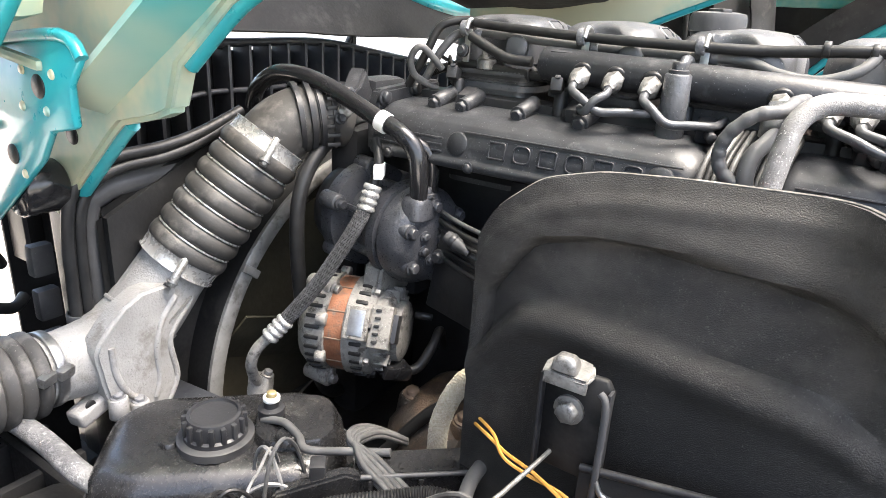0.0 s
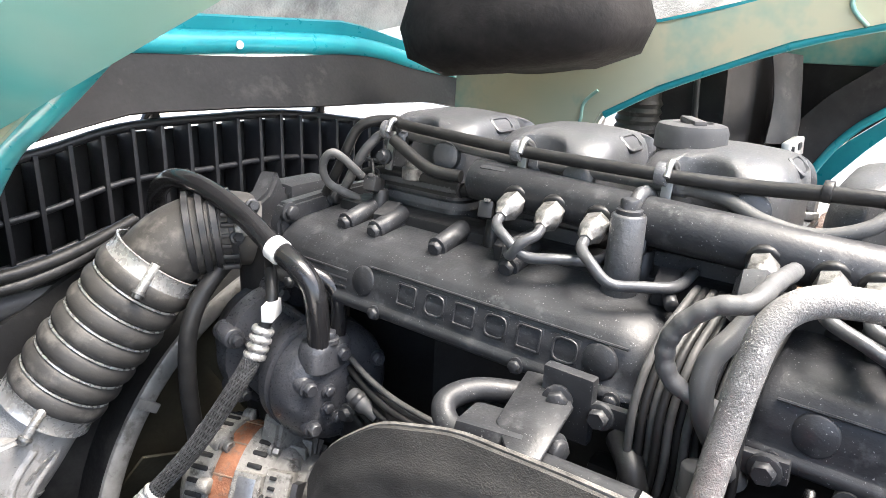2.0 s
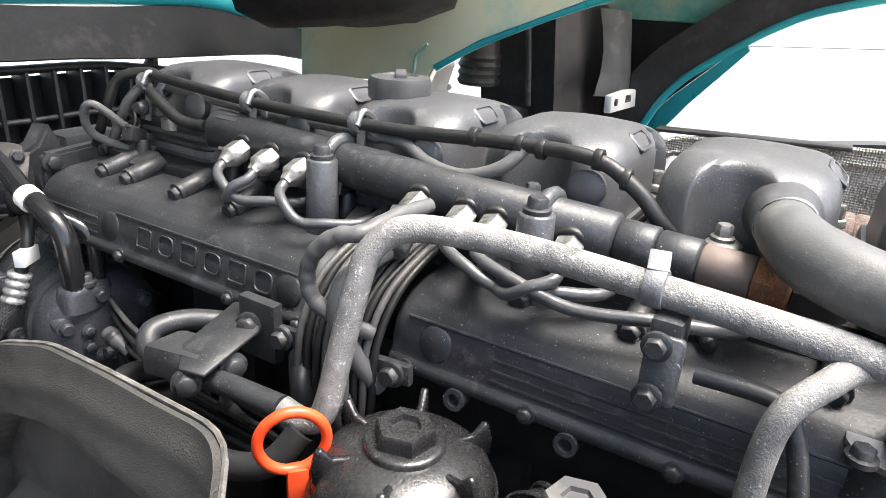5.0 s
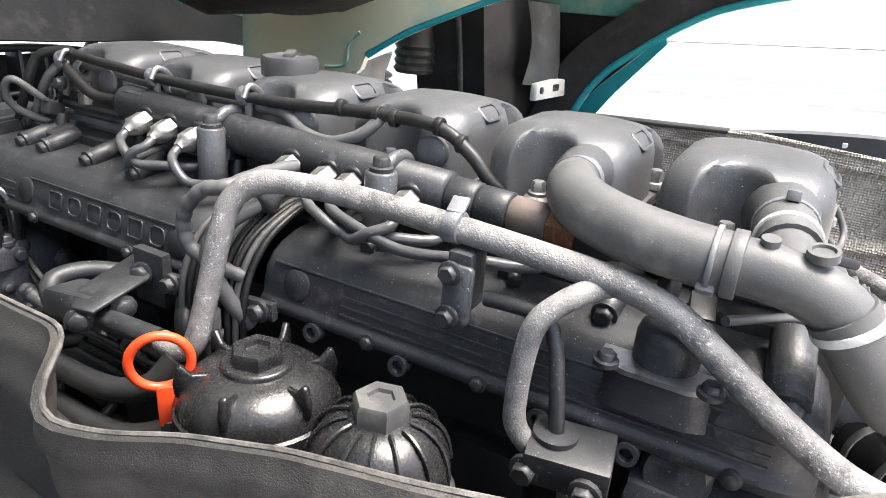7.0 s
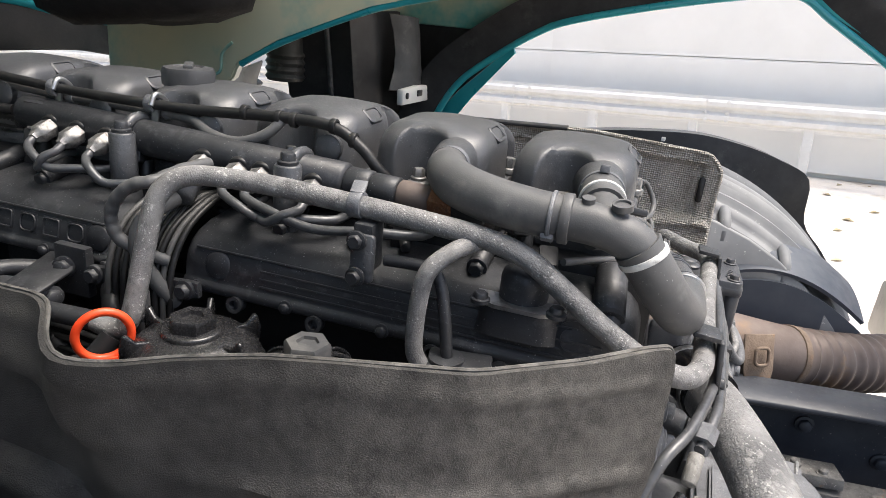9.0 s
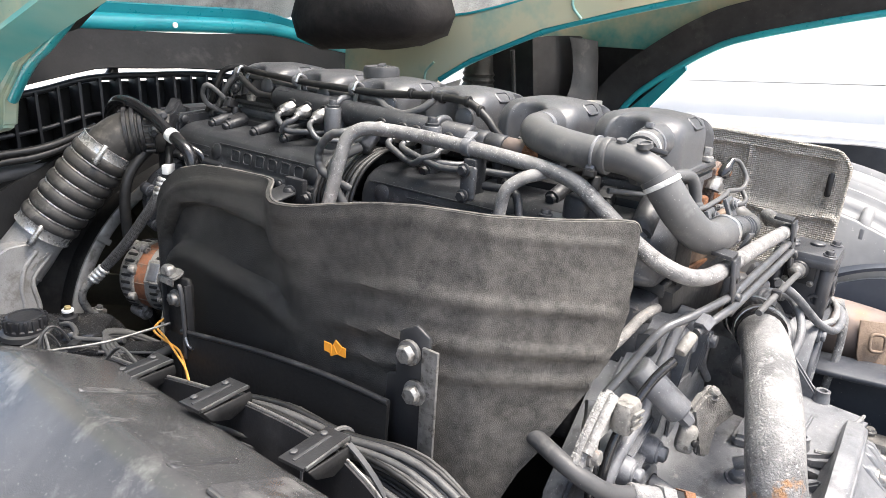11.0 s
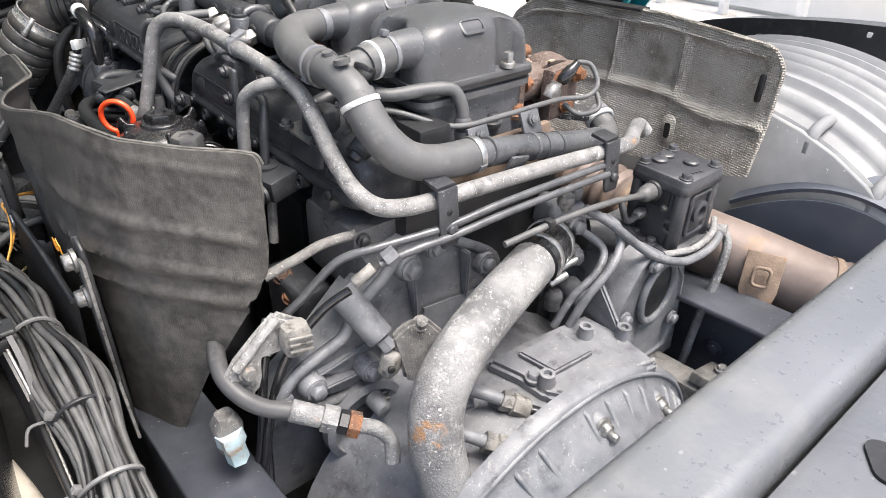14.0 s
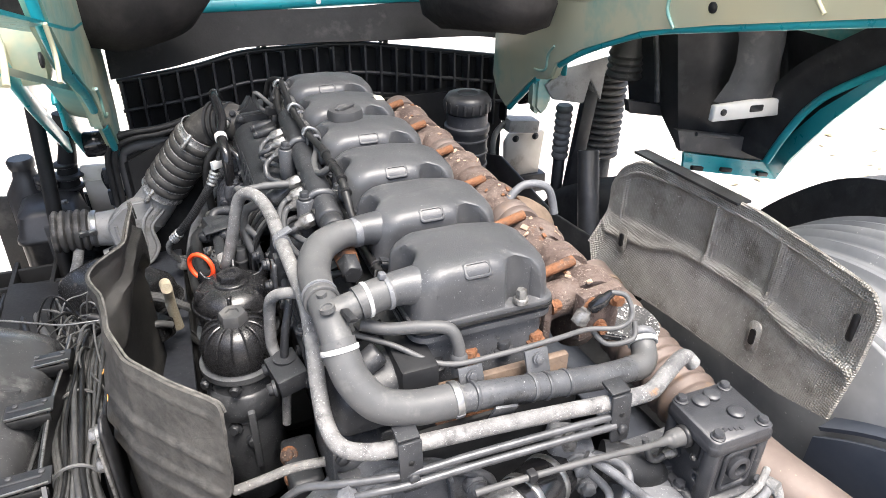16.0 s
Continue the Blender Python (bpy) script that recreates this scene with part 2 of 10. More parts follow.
BEAMGREY = mk("grey_beam_paint", (0.07, 0.0745, 0.082), (0.12, 0.125, 0.132), rough=0.34, scale=6, bump=0.3, bdist=0.001, grain=40, fleck=(0.3, 0.3, 0.3), amount=0.15, fscale=160, stain=(0.16, 0.157, 0.152), sscale=7, samount=0.3, rvar=0.2, spots=(0.22, 0.216, 0.205), spscale=20, spamount=0.12)
CABLE = mk("grey_cable_sheath", (0.05, 0.05, 0.05), (0.095, 0.095, 0.093), rough=0.5, scale=30, bump=0.15, spec=0.35)
WHITE = mk("white_label", (0.75, 0.75, 0.73), (0.65, 0.65, 0.62), rough=0.5, scale=40, bump=0.0)
BEIGE = mk("beige_painted_bracket", (0.55, 0.5, 0.42), (0.65, 0.6, 0.53), rough=0.5, scale=12, bump=0.1, stain=(0.4, 0.34, 0.27), samount=0.2)
RED = mk("orange_red_plastic", (0.8, 0.06, 0.015), (0.88, 0.1, 0.03), rough=0.4, scale=40, bump=0.05)
COPPER = mk("brown_stator_windings", (0.17, 0.065, 0.032), (0.27, 0.115, 0.06), rough=0.6, metal=0.2, scale=60, bump=0.4, stain=(0.12, 0.09, 0.07), sscale=50, samount=0.3)
BRASS = mk("yellow_zinc", (0.34, 0.27, 0.13), (0.46, 0.38, 0.2), rough=0.45, metal=0.7, scale=60, bump=0.15, stain=(0.24, 0.15, 0.08), sscale=60, samount=0.2)
ORANGE = mk("orange_plastic", (0.75, 0.3, 0.03), rough=0.45, bump=0.05)
BROWNPLATE = mk("rust_coloured_plate", (0.12, 0.085, 0.062), (0.2, 0.145, 0.105), rough=0.75, scale=40, stain=(0.24, 0.13, 0.07), sscale=28, samount=0.2, bump=0.6)
PAD = mk("insulation_fleece", (0.36, 0.34, 0.32), (0.5, 0.48, 0.45), rough=0.9, scale=14, grain=14, bump=0.8, bdist=0.004, stain=(0.2, 0.19, 0.18), sscale=5)
CONCRETE = mk("pale_dusty_concrete", (0.6, 0.55, 0.49), (0.7, 0.66, 0.61), rough=0.9, scale=0.8, grain=30, fleck=(0.5, 0.44, 0.36), amount=0.2, fscale=8, stain=(0.5, 0.45, 0.39), sscale=2.5, samount=0.3, bump=0.3, bdist=0.01)
WALLWHITE = mk("white_sheet_metal", (0.72, 0.71, 0.675), (0.78, 0.77, 0.735), rough=0.8, scale=1.2, bump=0.02)
GALV = mk("galvanised_steel", (0.6, 0.59, 0.565), (0.68, 0.67, 0.64), rough=0.6, scale=8, bump=0.1)
BAG = mk("oily_black_cloth", (0.014, 0.013, 0.013), (0.035, 0.032, 0.03), rough=0.7, scale=10, bump=0.4, bdist=0.004, spec=0.2)
YELLOW = mk("yellow_marking", (0.85, 0.7, 0.02), rough=0.5, bump=0)
DIRTYALU = mk("dirty_cast_alloy", (0.17, 0.163, 0.15), (0.3, 0.292, 0.275), rough=0.62, metal=0.2, scale=60, bump=0.8, bdist=0.0012, grain=14, fleck=(0.5, 0.49, 0.46), amount=0.25, fscale=420, stain=(0.06, 0.056, 0.05), sscale=60, samount=0.4)
GREYBODY = mk("dusty_grey_compressor", (0.03, 0.0315, 0.0365), (0.052, 0.0535, 0.0595), rough=0.32, scale=24, fleck=(0.3, 0.3, 0.3), amount=0.12, fscale=500, stain=(0.1, 0.1, 0.102), sscale=40, samount=0.14, bump=0.5, bdist=0.001, grain=14, rvar=0.2)
LIDBLACK = mk("glossy_black_lid", (0.011, 0.011, 0.012), (0.022, 0.022, 0.023), rough=0.27, scale=30, fleck=(0.2, 0.19, 0.18), amount=0.08, fscale=500, bump=0.35, bdist=0.0008, grain=14, rvar=0.12)
BELLOWS = mk("dusty_black_rubber", (0.034, 0.0325, 0.031), (0.06, 0.057, 0.053), rough=0.55, scale=16, bump=0.3, bdist=0.0008, grain=26, stain=(0.11, 0.103, 0.094), sscale=26, samount=0.3, fleck=(0.2, 0.19, 0.17), amount=0.1, fscale=420, spec=0.4)
OFFWHITE = mk("dull_white_band", (0.45, 0.45, 0.44), (0.6, 0.6, 0.58), rough=0.55, scale=80, bump=0.05, stain=(0.25, 0.25, 0.24), sscale=90, samount=0.25)
BOXBLACK = mk("worn_black_moulding", (0.04, 0.0405, 0.042), (0.065, 0.065, 0.066), rough=0.2, scale=9, bump=0.3, bdist=0.0005, grain=60, stain=(0.11, 0.109, 0.107), sscale=12, samount=0.22, fleck=(0.3, 0.29, 0.27), amount=0.16, fscale=420, rvar=0.12)
TIE = mk("pale_grey_nylon", (0.11, 0.11, 0.109), (0.19, 0.19, 0.187), rough=0.45, scale=40, bump=0.05)
TANKBLACK = mk("glossy_black_reservoir", (0.01, 0.0101, 0.0107), (0.018, 0.018, 0.0187), rough=0.25, scale=12, bump=0.25, bdist=0.0006, grain=30, stain=(0.04, 0.039, 0.037), sscale=14, samount=0.2, fleck=(0.2, 0.19, 0.17), amount=0.06, fscale=420, rvar=0.12)
RINGALU = mk("dull_rim_aluminium", (0.2, 0.197, 0.19), (0.3, 0.296, 0.286), rough=0.5, metal=0.3, scale=26, bump=0.3, stain=(0.12, 0.115, 0.105), sscale=30, samount=0.3)
CRUSTED = mk("crusted_black_casting", (0.022, 0.0222, 0.023), (0.045, 0.045, 0.046), rough=0.55, scale=40, fleck=(0.6, 0.6, 0.58), amount=0.62, fscale=240, bump=0.9, bdist=0.002, stain=(0.12, 0.12, 0.118), sscale=40, samount=0.2)
OILY = mk("oily_brown_iron", (0.02, 0.0165, 0.014), (0.05, 0.04, 0.032), rough=0.5, scale=30, bump=0.8, bdist=0.002, grain=10, stain=(0.1, 0.065, 0.042), sscale=22, samount=0.35, fleck=(0.2, 0.17, 0.14), amount=0.2, fscale=300)
CRUST = mk("white_crusted_alloy", (0.17, 0.168, 0.163), (0.3, 0.297, 0.29), rough=0.7, scale=40, fleck=(0.5, 0.49, 0.47), amount=0.4, fscale=240, stain=(0.07, 0.069, 0.067), sscale=50, samount=0.3, bump=1.0, bdist=0.003, grain=8, spots=(0.24, 0.15, 0.09), spscale=20, spamount=0.1)
SKIRT = mk("dull_black_sheet", (0.01, 0.01, 0.0103), (0.019, 0.019, 0.019), rough=0.6, scale=8, bump=0.2, grain=20, stain=(0.04, 0.039, 0.037), sscale=7, samount=0.12, spec=0.25)
OLIVE = mk("radiator_fins", (0.035, 0.03, 0.018), (0.05, 0.043, 0.026), rough=0.7, scale=20, bump=0.3)
SPRING = mk("grey_bellows_rubber", (0.12, 0.115, 0.11), (0.18, 0.175, 0.17), rough=0.6, scale=30, bump=0.2)
TYRE = mk("tyre_rubber", (0.02, 0.02, 0.021), (0.035, 0.035, 0.035), rough=0.8, scale=12, bump=0.3, spec=0.25)


# ---- shape helpers ----
def V(*a):
    return Vector(a)


def spline(points, steps=6, closed=False):
    p = [Vector(q) for q in points]
    n = len(p)
    if n < 3:
        return p
    out = []
    for i in range(n if closed else n - 1):
        if closed:
            a, b, c, d = p[i - 1], p[i], p[(i + 1) % n], p[(i + 2) % n]
        else:
            a, b, c, d = p[max(i - 1, 0)], p[i], p[i + 1], p[min(i + 2, n - 1)]
        for k in range(steps):
            t = k / steps
            out.append(0.5 * ((2 * b) + (c - a) * t + (2 * a - 5 * b + 4 * c - d) * t * t + (3 * b - a - 3 * c + d) * t ** 3))
    if not closed:
        out.append(p[-1])
    return out


def frames_along(path, closed=False):
    n = len(path)
    tang = []
    for i in range(n):
        a = path[i - 1] if (i or closed) else path[0]
        b = path[(i + 1) % n] if (i < n - 1 or closed) else path[-1]
        tang.append((b - a).normalized())
    ref = V(0, 0, 1) if abs(tang[0].z) < 0.9 else V(1, 0, 0)
    u = ref.cross(tang[0]).normalized()
    out = []
    for t in tang:
        u = (u - t * u.dot(t))
        u = u.normalized() if u.length > 1e-6 else t.orthogonal().normalized()
        out.append((u.copy(), t.cross(u).normalized()))
    return out


def tube(points, r, seg=10, steps=6, closed=False, bm=None, cap=True, smooth=True):
    """A round tube along a smoothed line; r is one radius or one for each given point."""
    bm = bm or bmesh.new()
    path = spline(points, steps, closed) if smooth else [Vector(q) for q in points]
    n = len(path)
    if isinstance(r, (list, tuple)):
        rr = [float(np.interp(i / max(n - 1, 1) * (len(r) - 1), range(len(r)), r)) for i in range(n)]
    else:
        rr = [r] * n
    fr = frames_along(path, closed)
    rings = []
    for p, (u, w), q in zip(path, fr, rr):
        rings.append([bm.verts.new(p + u * (q * math.cos(2 * math.pi * k / seg)) + w * (q * math.sin(2 * math.pi * k / seg))) for k in range(seg)])
    for i in range(n if closed else n - 1):
        a, b = rings[i], rings[(i + 1) % n]
        for k in range(seg):
            f = bm.faces.new((a[k], a[(k + 1) % seg], b[(k + 1) % seg], b[k]))
            f.smooth = True
    if cap and not closed:
        bm.faces.new(list(reversed(rings[0])))
        bm.faces.new(rings[-1])
    return bm


def braid(points, r, strands=12, turns=6, wire=0.0016, steps=10):
    """Crossing strands wound both ways round a smoothed line."""
    path = spline(points, steps)
    fr = frames_along(path)
    n = len(path)
    bm = bmesh.new()
    for way in (1, -1):
        for k in range(strands):
            line = []
            for i, (p, (u, w)) in enumerate(zip(path, fr)):
                t = 2 * math.pi * (k / strands + way * turns * i / n)
                q = r + wire * 0.3 * math.cos(strands * 2 * math.pi * turns * i / n + math.pi * (k % 2) + (0 if way > 0 else math.pi))
                line.append(p + u * (q * math.cos(t)) + w * (q * math.sin(t)))
            tube(line, wire, 5, 1, bm=bm, smooth=False)
    return bm


def lathe(profile, origin, axis, seg=20, bm=None, lobes=0, depth=0.0, cap=True):
    """Turn (radius, height) pairs round an axis from origin."""
    bm = bm or bmesh.new()
    o, a = Vector(origin), Vector(axis).normalized()
    u = a.orthogonal().normalized()
    w = a.cross(u)
    rings = []
    for r, h in profile:
        ring = []
        for k in range(seg):
            t = 2 * math.pi * k / seg
            q = r * (1 + depth * (0.5 + 0.5 * math.cos(lobes * t))) if lobes else r
            ring.append(bm.verts.new(o + a * h + u * (q * math.cos(t)) + w * (q * math.sin(t))))
        rings.append(ring)
    for x, y in zip(rings, rings[1:]):
        for k in range(seg):
            f = bm.faces.new((x[k], x[(k + 1) % seg], y[(k + 1) % seg], y[k]))
            f.smooth = seg > 8
    if cap:
        bm.faces.new(list(reversed(rings[0])))
        bm.faces.new(rings[-1])
    return bm


def cyl(a, b, r, r2=None, seg=16, bm=None, edge=0.12):
    a, b = Vector(a), Vector(b)
    h = (b - a).length
    r2 = r if r2 is None else r2
    e = min(edge * min(r, r2), h * 0.3)
    return lathe([(r - e, 0), (r, e), (r2, h - e), (r2 - e, h)], a, b - a, seg, bm)


def bolt(p, d, r=0.008, h=0.008, bm=None, washer=True):
    """A hexagon head with a chamfer on a flange."""
    d = Vector(d).normalized()
    p = Vector(p)
    bm = bm or bmesh.new()
    if washer:
        lathe([(r * 1.35, -0.002), (r * 1.35, h * 0.22), (r * 1.15, h * 0.3)], p, d, 14, bm)
    lathe([(r, 0), (r, h * 0.85), (r * 0.84, h)], p, d, 6, bm)
    return bm


def box(c, size, rot=(0, 0, 0), bevel=0.004, bm=None, segs=2, taper=1.0):
    own = bmesh.new()
    bmesh.ops.create_cube(own, size=1.0)
    for v in own.verts:
        k = taper if v.co.z > 0 else 1.0
        v.co = Vector((v.co.x * size[0] * k, v.co.y * size[1] * k, v.co.z * size[2]))
    if bevel:
        bmesh.ops.bevel(own, geom=own.edges[:], offset=min(bevel, min(size) * 0.45), segments=segs, affect="EDGES", profile=0.6)
    m = Matrix.Translation(c) @ Euler([radians(a) for a in rot]).to_matrix().to_4x4()
    own.transform(m)
    return merge(bm, own)


def merge(bm, own):
    if bm is None:
        return own
    tmp = bpy.data.meshes.new("tmp")
    own.to_mesh(tmp)
    own.free()
    bm.from_mesh(tmp)
    bpy.data.meshes.remove(tmp)
    return bm


def prism(outline, depth, m=None, bevel=0.002, bm=None, segs=1):
    """A flat outline in x, y pushed along z by depth, then moved by m."""
    own = bmesh.new()
    vs = [own.verts.new((x, y, 0)) for x, y in outline]
    f = own.faces.new(vs)
    ext = bmesh.ops.extrude_face_region(own, geom=[f])
    bmesh.ops.translate(own, vec=(0, 0, depth), verts=[g for g in ext["geom"] if isinstance(g, bmesh.types.BMVert)])
    bmesh.ops.recalc_face_normals(own, faces=own.faces[:])
    if bevel:
        sharp = [e for e in own.edges if len(e.link_faces) == 2 and e.calc_face_angle(0) > 0.6]
        bmesh.ops.bevel(own, geom=sharp, offset=bevel, segments=segs, affect="EDGES", clamp_overlap=True)
    if m is not None:
        own.transform(m)
    return merge(bm, own)


def basis(o, x, y):
    """The pose whose x and y run along the given ways."""
    x = Vector(x).normalized()
    z = x.cross(Vector(y)).normalized()
    y = z.cross(x)
    m = Matrix((x, y, z)).transposed().to_4x4()
    m.translation = o
    return m


def sheet(fn, nu, nv, thick=0.004, bm=None, smooth=True, wrap=False):
    """A curved sheet with thickness from fn(u, v)."""
    bm = bm or bmesh.new()
    g = [[Vector(fn(i / nu, j / nv)) for j in range(nv + 1)] for i in range(nu + 1)]

    def normal(i, j):
        a = g[min(i + 1, nu)][j] - g[max(i - 1, 0)][j]
        b = g[i][min(j + 1, nv)] - g[i][max(j - 1, 0)]
        q = a.cross(b)
        return q.normalized() if q.length > 1e-9 else V(0, 0, 1)

    top = [[bm.verts.new(g[i][j]) for j in range(nv + 1)] for i in range(nu + 1)]
    low = [[bm.verts.new(g[i][j] - normal(i, j) * thick) for j in range(nv + 1)] for i in range(nu + 1)]
    for i in range(nu):
        for j in range(nv):
            for f in (bm.faces.new((top[i][j], top[i + 1][j], top[i + 1][j + 1], top[i][j + 1])), bm.faces.new((low[i][j], low[i][j + 1], low[i + 1][j + 1], low[i + 1][j]))):
                f.smooth = smooth
    for i in range(nu):
        bm.faces.new((top[i][0], low[i][0], low[i + 1][0], top[i + 1][0]))
        bm.faces.new((top[i][nv], top[i + 1][nv], low[i + 1][nv], low[i][nv]))
    for j in range(nv):
        bm.faces.new((top[0][j], top[0][j + 1], low[0][j + 1], low[0][j]))
        bm.faces.new((top[nu][j], low[nu][j], low[nu][j + 1], top[nu][j + 1]))
    return bm


def loft(rings, bm=None, cap=True, smooth=True):
    """Join closed rings of equally many points."""
    bm = bm or bmesh.new()
    vs = [[bm.verts.new(p) for p in r] for r in rings]
    n = len(vs[0])
    for a, b in zip(vs, vs[1:]):
        for k in range(n):
            f = bm.faces.new((a[k], a[(k + 1) % n], b[(k + 1) % n], b[k]))
            f.smooth = smooth
    if cap:
        bm.faces.new(list(reversed(vs[0])))
        bm.faces.new(vs[-1])
    return bm


def rounded(w, d, r, n=8):
    """A rounded rectangle of w by d round the origin."""
    out = []
    for cx, cy, a0 in ((w / 2 - r, d / 2 - r, 0), (-w / 2 + r, d / 2 - r, 90), (-w / 2 + r, -d / 2 + r, 180), (w / 2 - r, -d / 2 + r, 270)):
        for k in range(n):
            a = radians(a0 + 90 * k / (n - 1))
            out.append((cx + r * math.cos(a), cy + r * math.sin(a)))
    return out


# ---- things and parts ----
ROOT = {}


def thing(name, base, label, category, group="", kind="", level=False):
    """An Empty at the base of a thing; engine things take the engine's tilt."""
    ob = new(name)
    ob.empty_display_size = 0.05
    ob.matrix_basis = (Matrix() if level else ENGINE) @ Matrix.Translation(base)
    ROOT[ob.name] = Vector(base)
    return tagged(ob, label, category, group, kind)


def part(name, bm, material, parent, label="", kind=""):
    """One mesh under a thing or under a part, given in the coordinates of the truck."""
    base = ROOT[parent.name]
    bmesh.ops.translate(bm, vec=-base, verts=bm.verts[:])
    bmesh.ops.recalc_face_normals(bm, faces=bm.faces[:])
    me = bpy.data.meshes.new(name)
    bm.to_mesh(me)
    bm.free()
    me.materials.append(material)
    me.set_sharp_from_angle(angle=radians(50))
    ob = new(name, me)
    ob.parent = parent
    ROOT[ob.name] = base
    return tagged(ob, label, "", "", kind)


def single(name, bm, material, base, label, category, group="", kind="", level=False):
    """A thing that is one mesh."""
    bmesh.ops.translate(bm, vec=-Vector(base), verts=bm.verts[:])
    bmesh.ops.recalc_face_normals(bm, faces=bm.faces[:])
    me = bpy.data.meshes.new(name)
    bm.to_mesh(me)
    bm.free()
    me.materials.append(material)
    ob = new(name, me)
    ob.matrix_basis = (Matrix() if level else ENGINE) @ Matrix.Translation(base)
    ROOT[ob.name] = Vector(base)
    return tagged(ob, label, category, group, kind)


# ---- the large structure ----
def build_yard():
    bm = bmesh.new()
    vs = [bm.verts.new(p) for p in ((-400, -400, GROUND), (400, -400, GROUND), (400, 400, GROUND), (-400, 400, GROUND))]
    bm.faces.new(vs)
    single("ground", bm, CONCRETE, (0, 0, GROUND), "pale sandy concrete yard with scattered dry leaves", "ground", kind="structure", level=True)
    a, b = V(7.2, -3.0, GROUND), V(8.75, 3.8, GROUND)
    way = (b - a).normalized()
    a, b = a - way * 12, b + way * 14
    out = V(-way.y, way.x, 0)
    if out.x > 0:
        out = -out
    length = (b - a).length
    wall = thing("wall_east", a, "white profiled sheet metal hall wall", "wall", kind="structure", level=True)
    back = basis(a - out * 0.2, way, (0, 0, 1))
    part("wall_core", prism([(0, 0), (length, 0), (length, 4.6), (0, 4.6)], -0.12, back, 0), WALLWHITE, wall)
    # ribbed cladding in horizontal panels
    rows = ((0.06, 0.62), (0.626, 1.238), (1.246, 2.6), (2.606, 4.5))
    for k, (z0, z1) in enumerate(rows):
        for i in range(6):
            x0, x1 = length * i / 6 + 0.001, length * (i + 1) / 6 - 0.001
            bm = bmesh.new()
            n = max(4, int((z1 - z0) / 0.045))
            prof = []
            for j in range(n + 1):
                z = z0 + (z1 - z0) * j / n
                prof.append((z, 0.0 if j % 2 else 0.006))
            ring = [[bm.verts.new(a + way * x + out * (d - 0.02) + V(0, 0, z)) for z, d in prof] for x in (x0, x1)]
            for j in range(n):
                bm.faces.new((ring[0][j], ring[1][j], ring[1][j + 1], ring[0][j + 1]))
            part("wall_panel", bm, WALLWHITE, wall)
    rail = thing("guard_rail", a + out * 0.35, "galvanised steel guard rail on posts before the hall wall", "guard rail", level=True)
    prof = [(0, 0.60), (0.0, 0.63), (0.05, 0.655), (0.05, 0.70), (0.0, 0.735), (0.0, 0.765), (0.05, 0.80), (0.05, 0.845), (0.0, 0.87), (0.0, 0.9)]
    n = 14
    step = length / n
    for i in range(n):
        bm = bmesh.new()
        o0, o1 = a + way * (step * i) + out * 0.40, a + way * (step * (i + 1) + 0.05) + out * 0.402
        front = [[bm.verts.new(o + out * d + V(0, 0, z - 0.05)) for d, z in prof] for o in (o0, o1)]
        rear = [[bm.verts.new(o + out * (d - 0.004) + V(0, 0, z - 0.05)) for d, z in prof] for o in (o0, o1)]
        for j in range(len(prof) - 1):
            bm.faces.new((front[0][j], front[1][j], front[1][j + 1], front[0][j + 1]))
            bm.faces.new((rear[0][j], rear[0][j + 1], rear[1][j + 1], rear[1][j]))
        for q in (0, -1):
            bm.faces.new((front[0][q], rear[0][q], rear[1][q], front[1][q]))
        beam = part("rail_beam", bm, GALV, rail)
        for dz in (0.6, 0.68, 0.8):
            for dx in (0.08, 0.3):
                part("rail_bolt", bolt(o0 + way * dx + out * (0.052 if dz != 0.68 else 0.03) + V(0, 0, dz), out, 0.016, 0.012), GALV, beam)
    for i in range(2 * n):
        p = a + way * (step * (i + 0.37) / 2) + out * 0.36
        part("rail_post", box(p + V(0, 0, 0.32), (0.1, 0.1, 0.64), (0, 0, math.degrees(math.atan2(way.y, way.x))), 0.01), GALV, rail)
    # unseen wall, added only to keep skylight off the front left
    far = thing("light_block_west", (-3.3, 5, GROUND), "unseen dark grey wall added to block skylight from the left", "wall", kind="structure", level=True)
    part("wall_face", box((-3.4, 5.2, GROUND + 3.0), (0.2, 10.0, 6.0), (0, 0, 0), 0.0), CHASSIS, far)
    # leaves on the ground
    rnd = random.Random(4)
    bm = bmesh.new()
    for _ in range(260):
        x, y = rnd.uniform(2.2, 8.0), rnd.uniform(-5, 4)
        s, t = rnd.uniform(0.02, 0.06), rnd.uniform(0, 6.3)
        c, q = math.cos(t) * s, math.sin(t) * s
        pts = [(c, q, 0), (-q * 0.5, c * 0.5, 0.3 * s), (-c, -q, 0), (q * 0.5, -c * 0.5, 0.35 * s)]
        bm.faces.new([bm.verts.new((x + u, y + w, GROUND + 0.004 + h)) for u, w, h in pts])
    leafmat = mk("dry_leaves", (0.3, 0.24, 0.13), (0.45, 0.4, 0.27), rough=0.8, scale=3, bump=0)
    single("fallen_leaves", bm, leafmat, (4, 0, GROUND + 0.004), "dry brown leaves scattered on the yard", "leaves", kind="stuff", level=True)


def build_bounce_block():
    # unseen black sheets, added to cut light bouncing off the ground
    tray = thing("undertray", (0.15, 0.5, 0.6), "unseen black sheet added below the bay to stop bounce light", "undertray", level=True)
    part("tray_sheet", box((0.15, 0.45, 0.6), (2.2, 2.5, 0.02), (0, 0, 0), 0.004), SKIRT, tray)
    part("tray_rear", box((0.15, -1.6, 0.6), (1.0, 1.6, 0.02), (0, 0, 0), 0.004), SKIRT, tray)


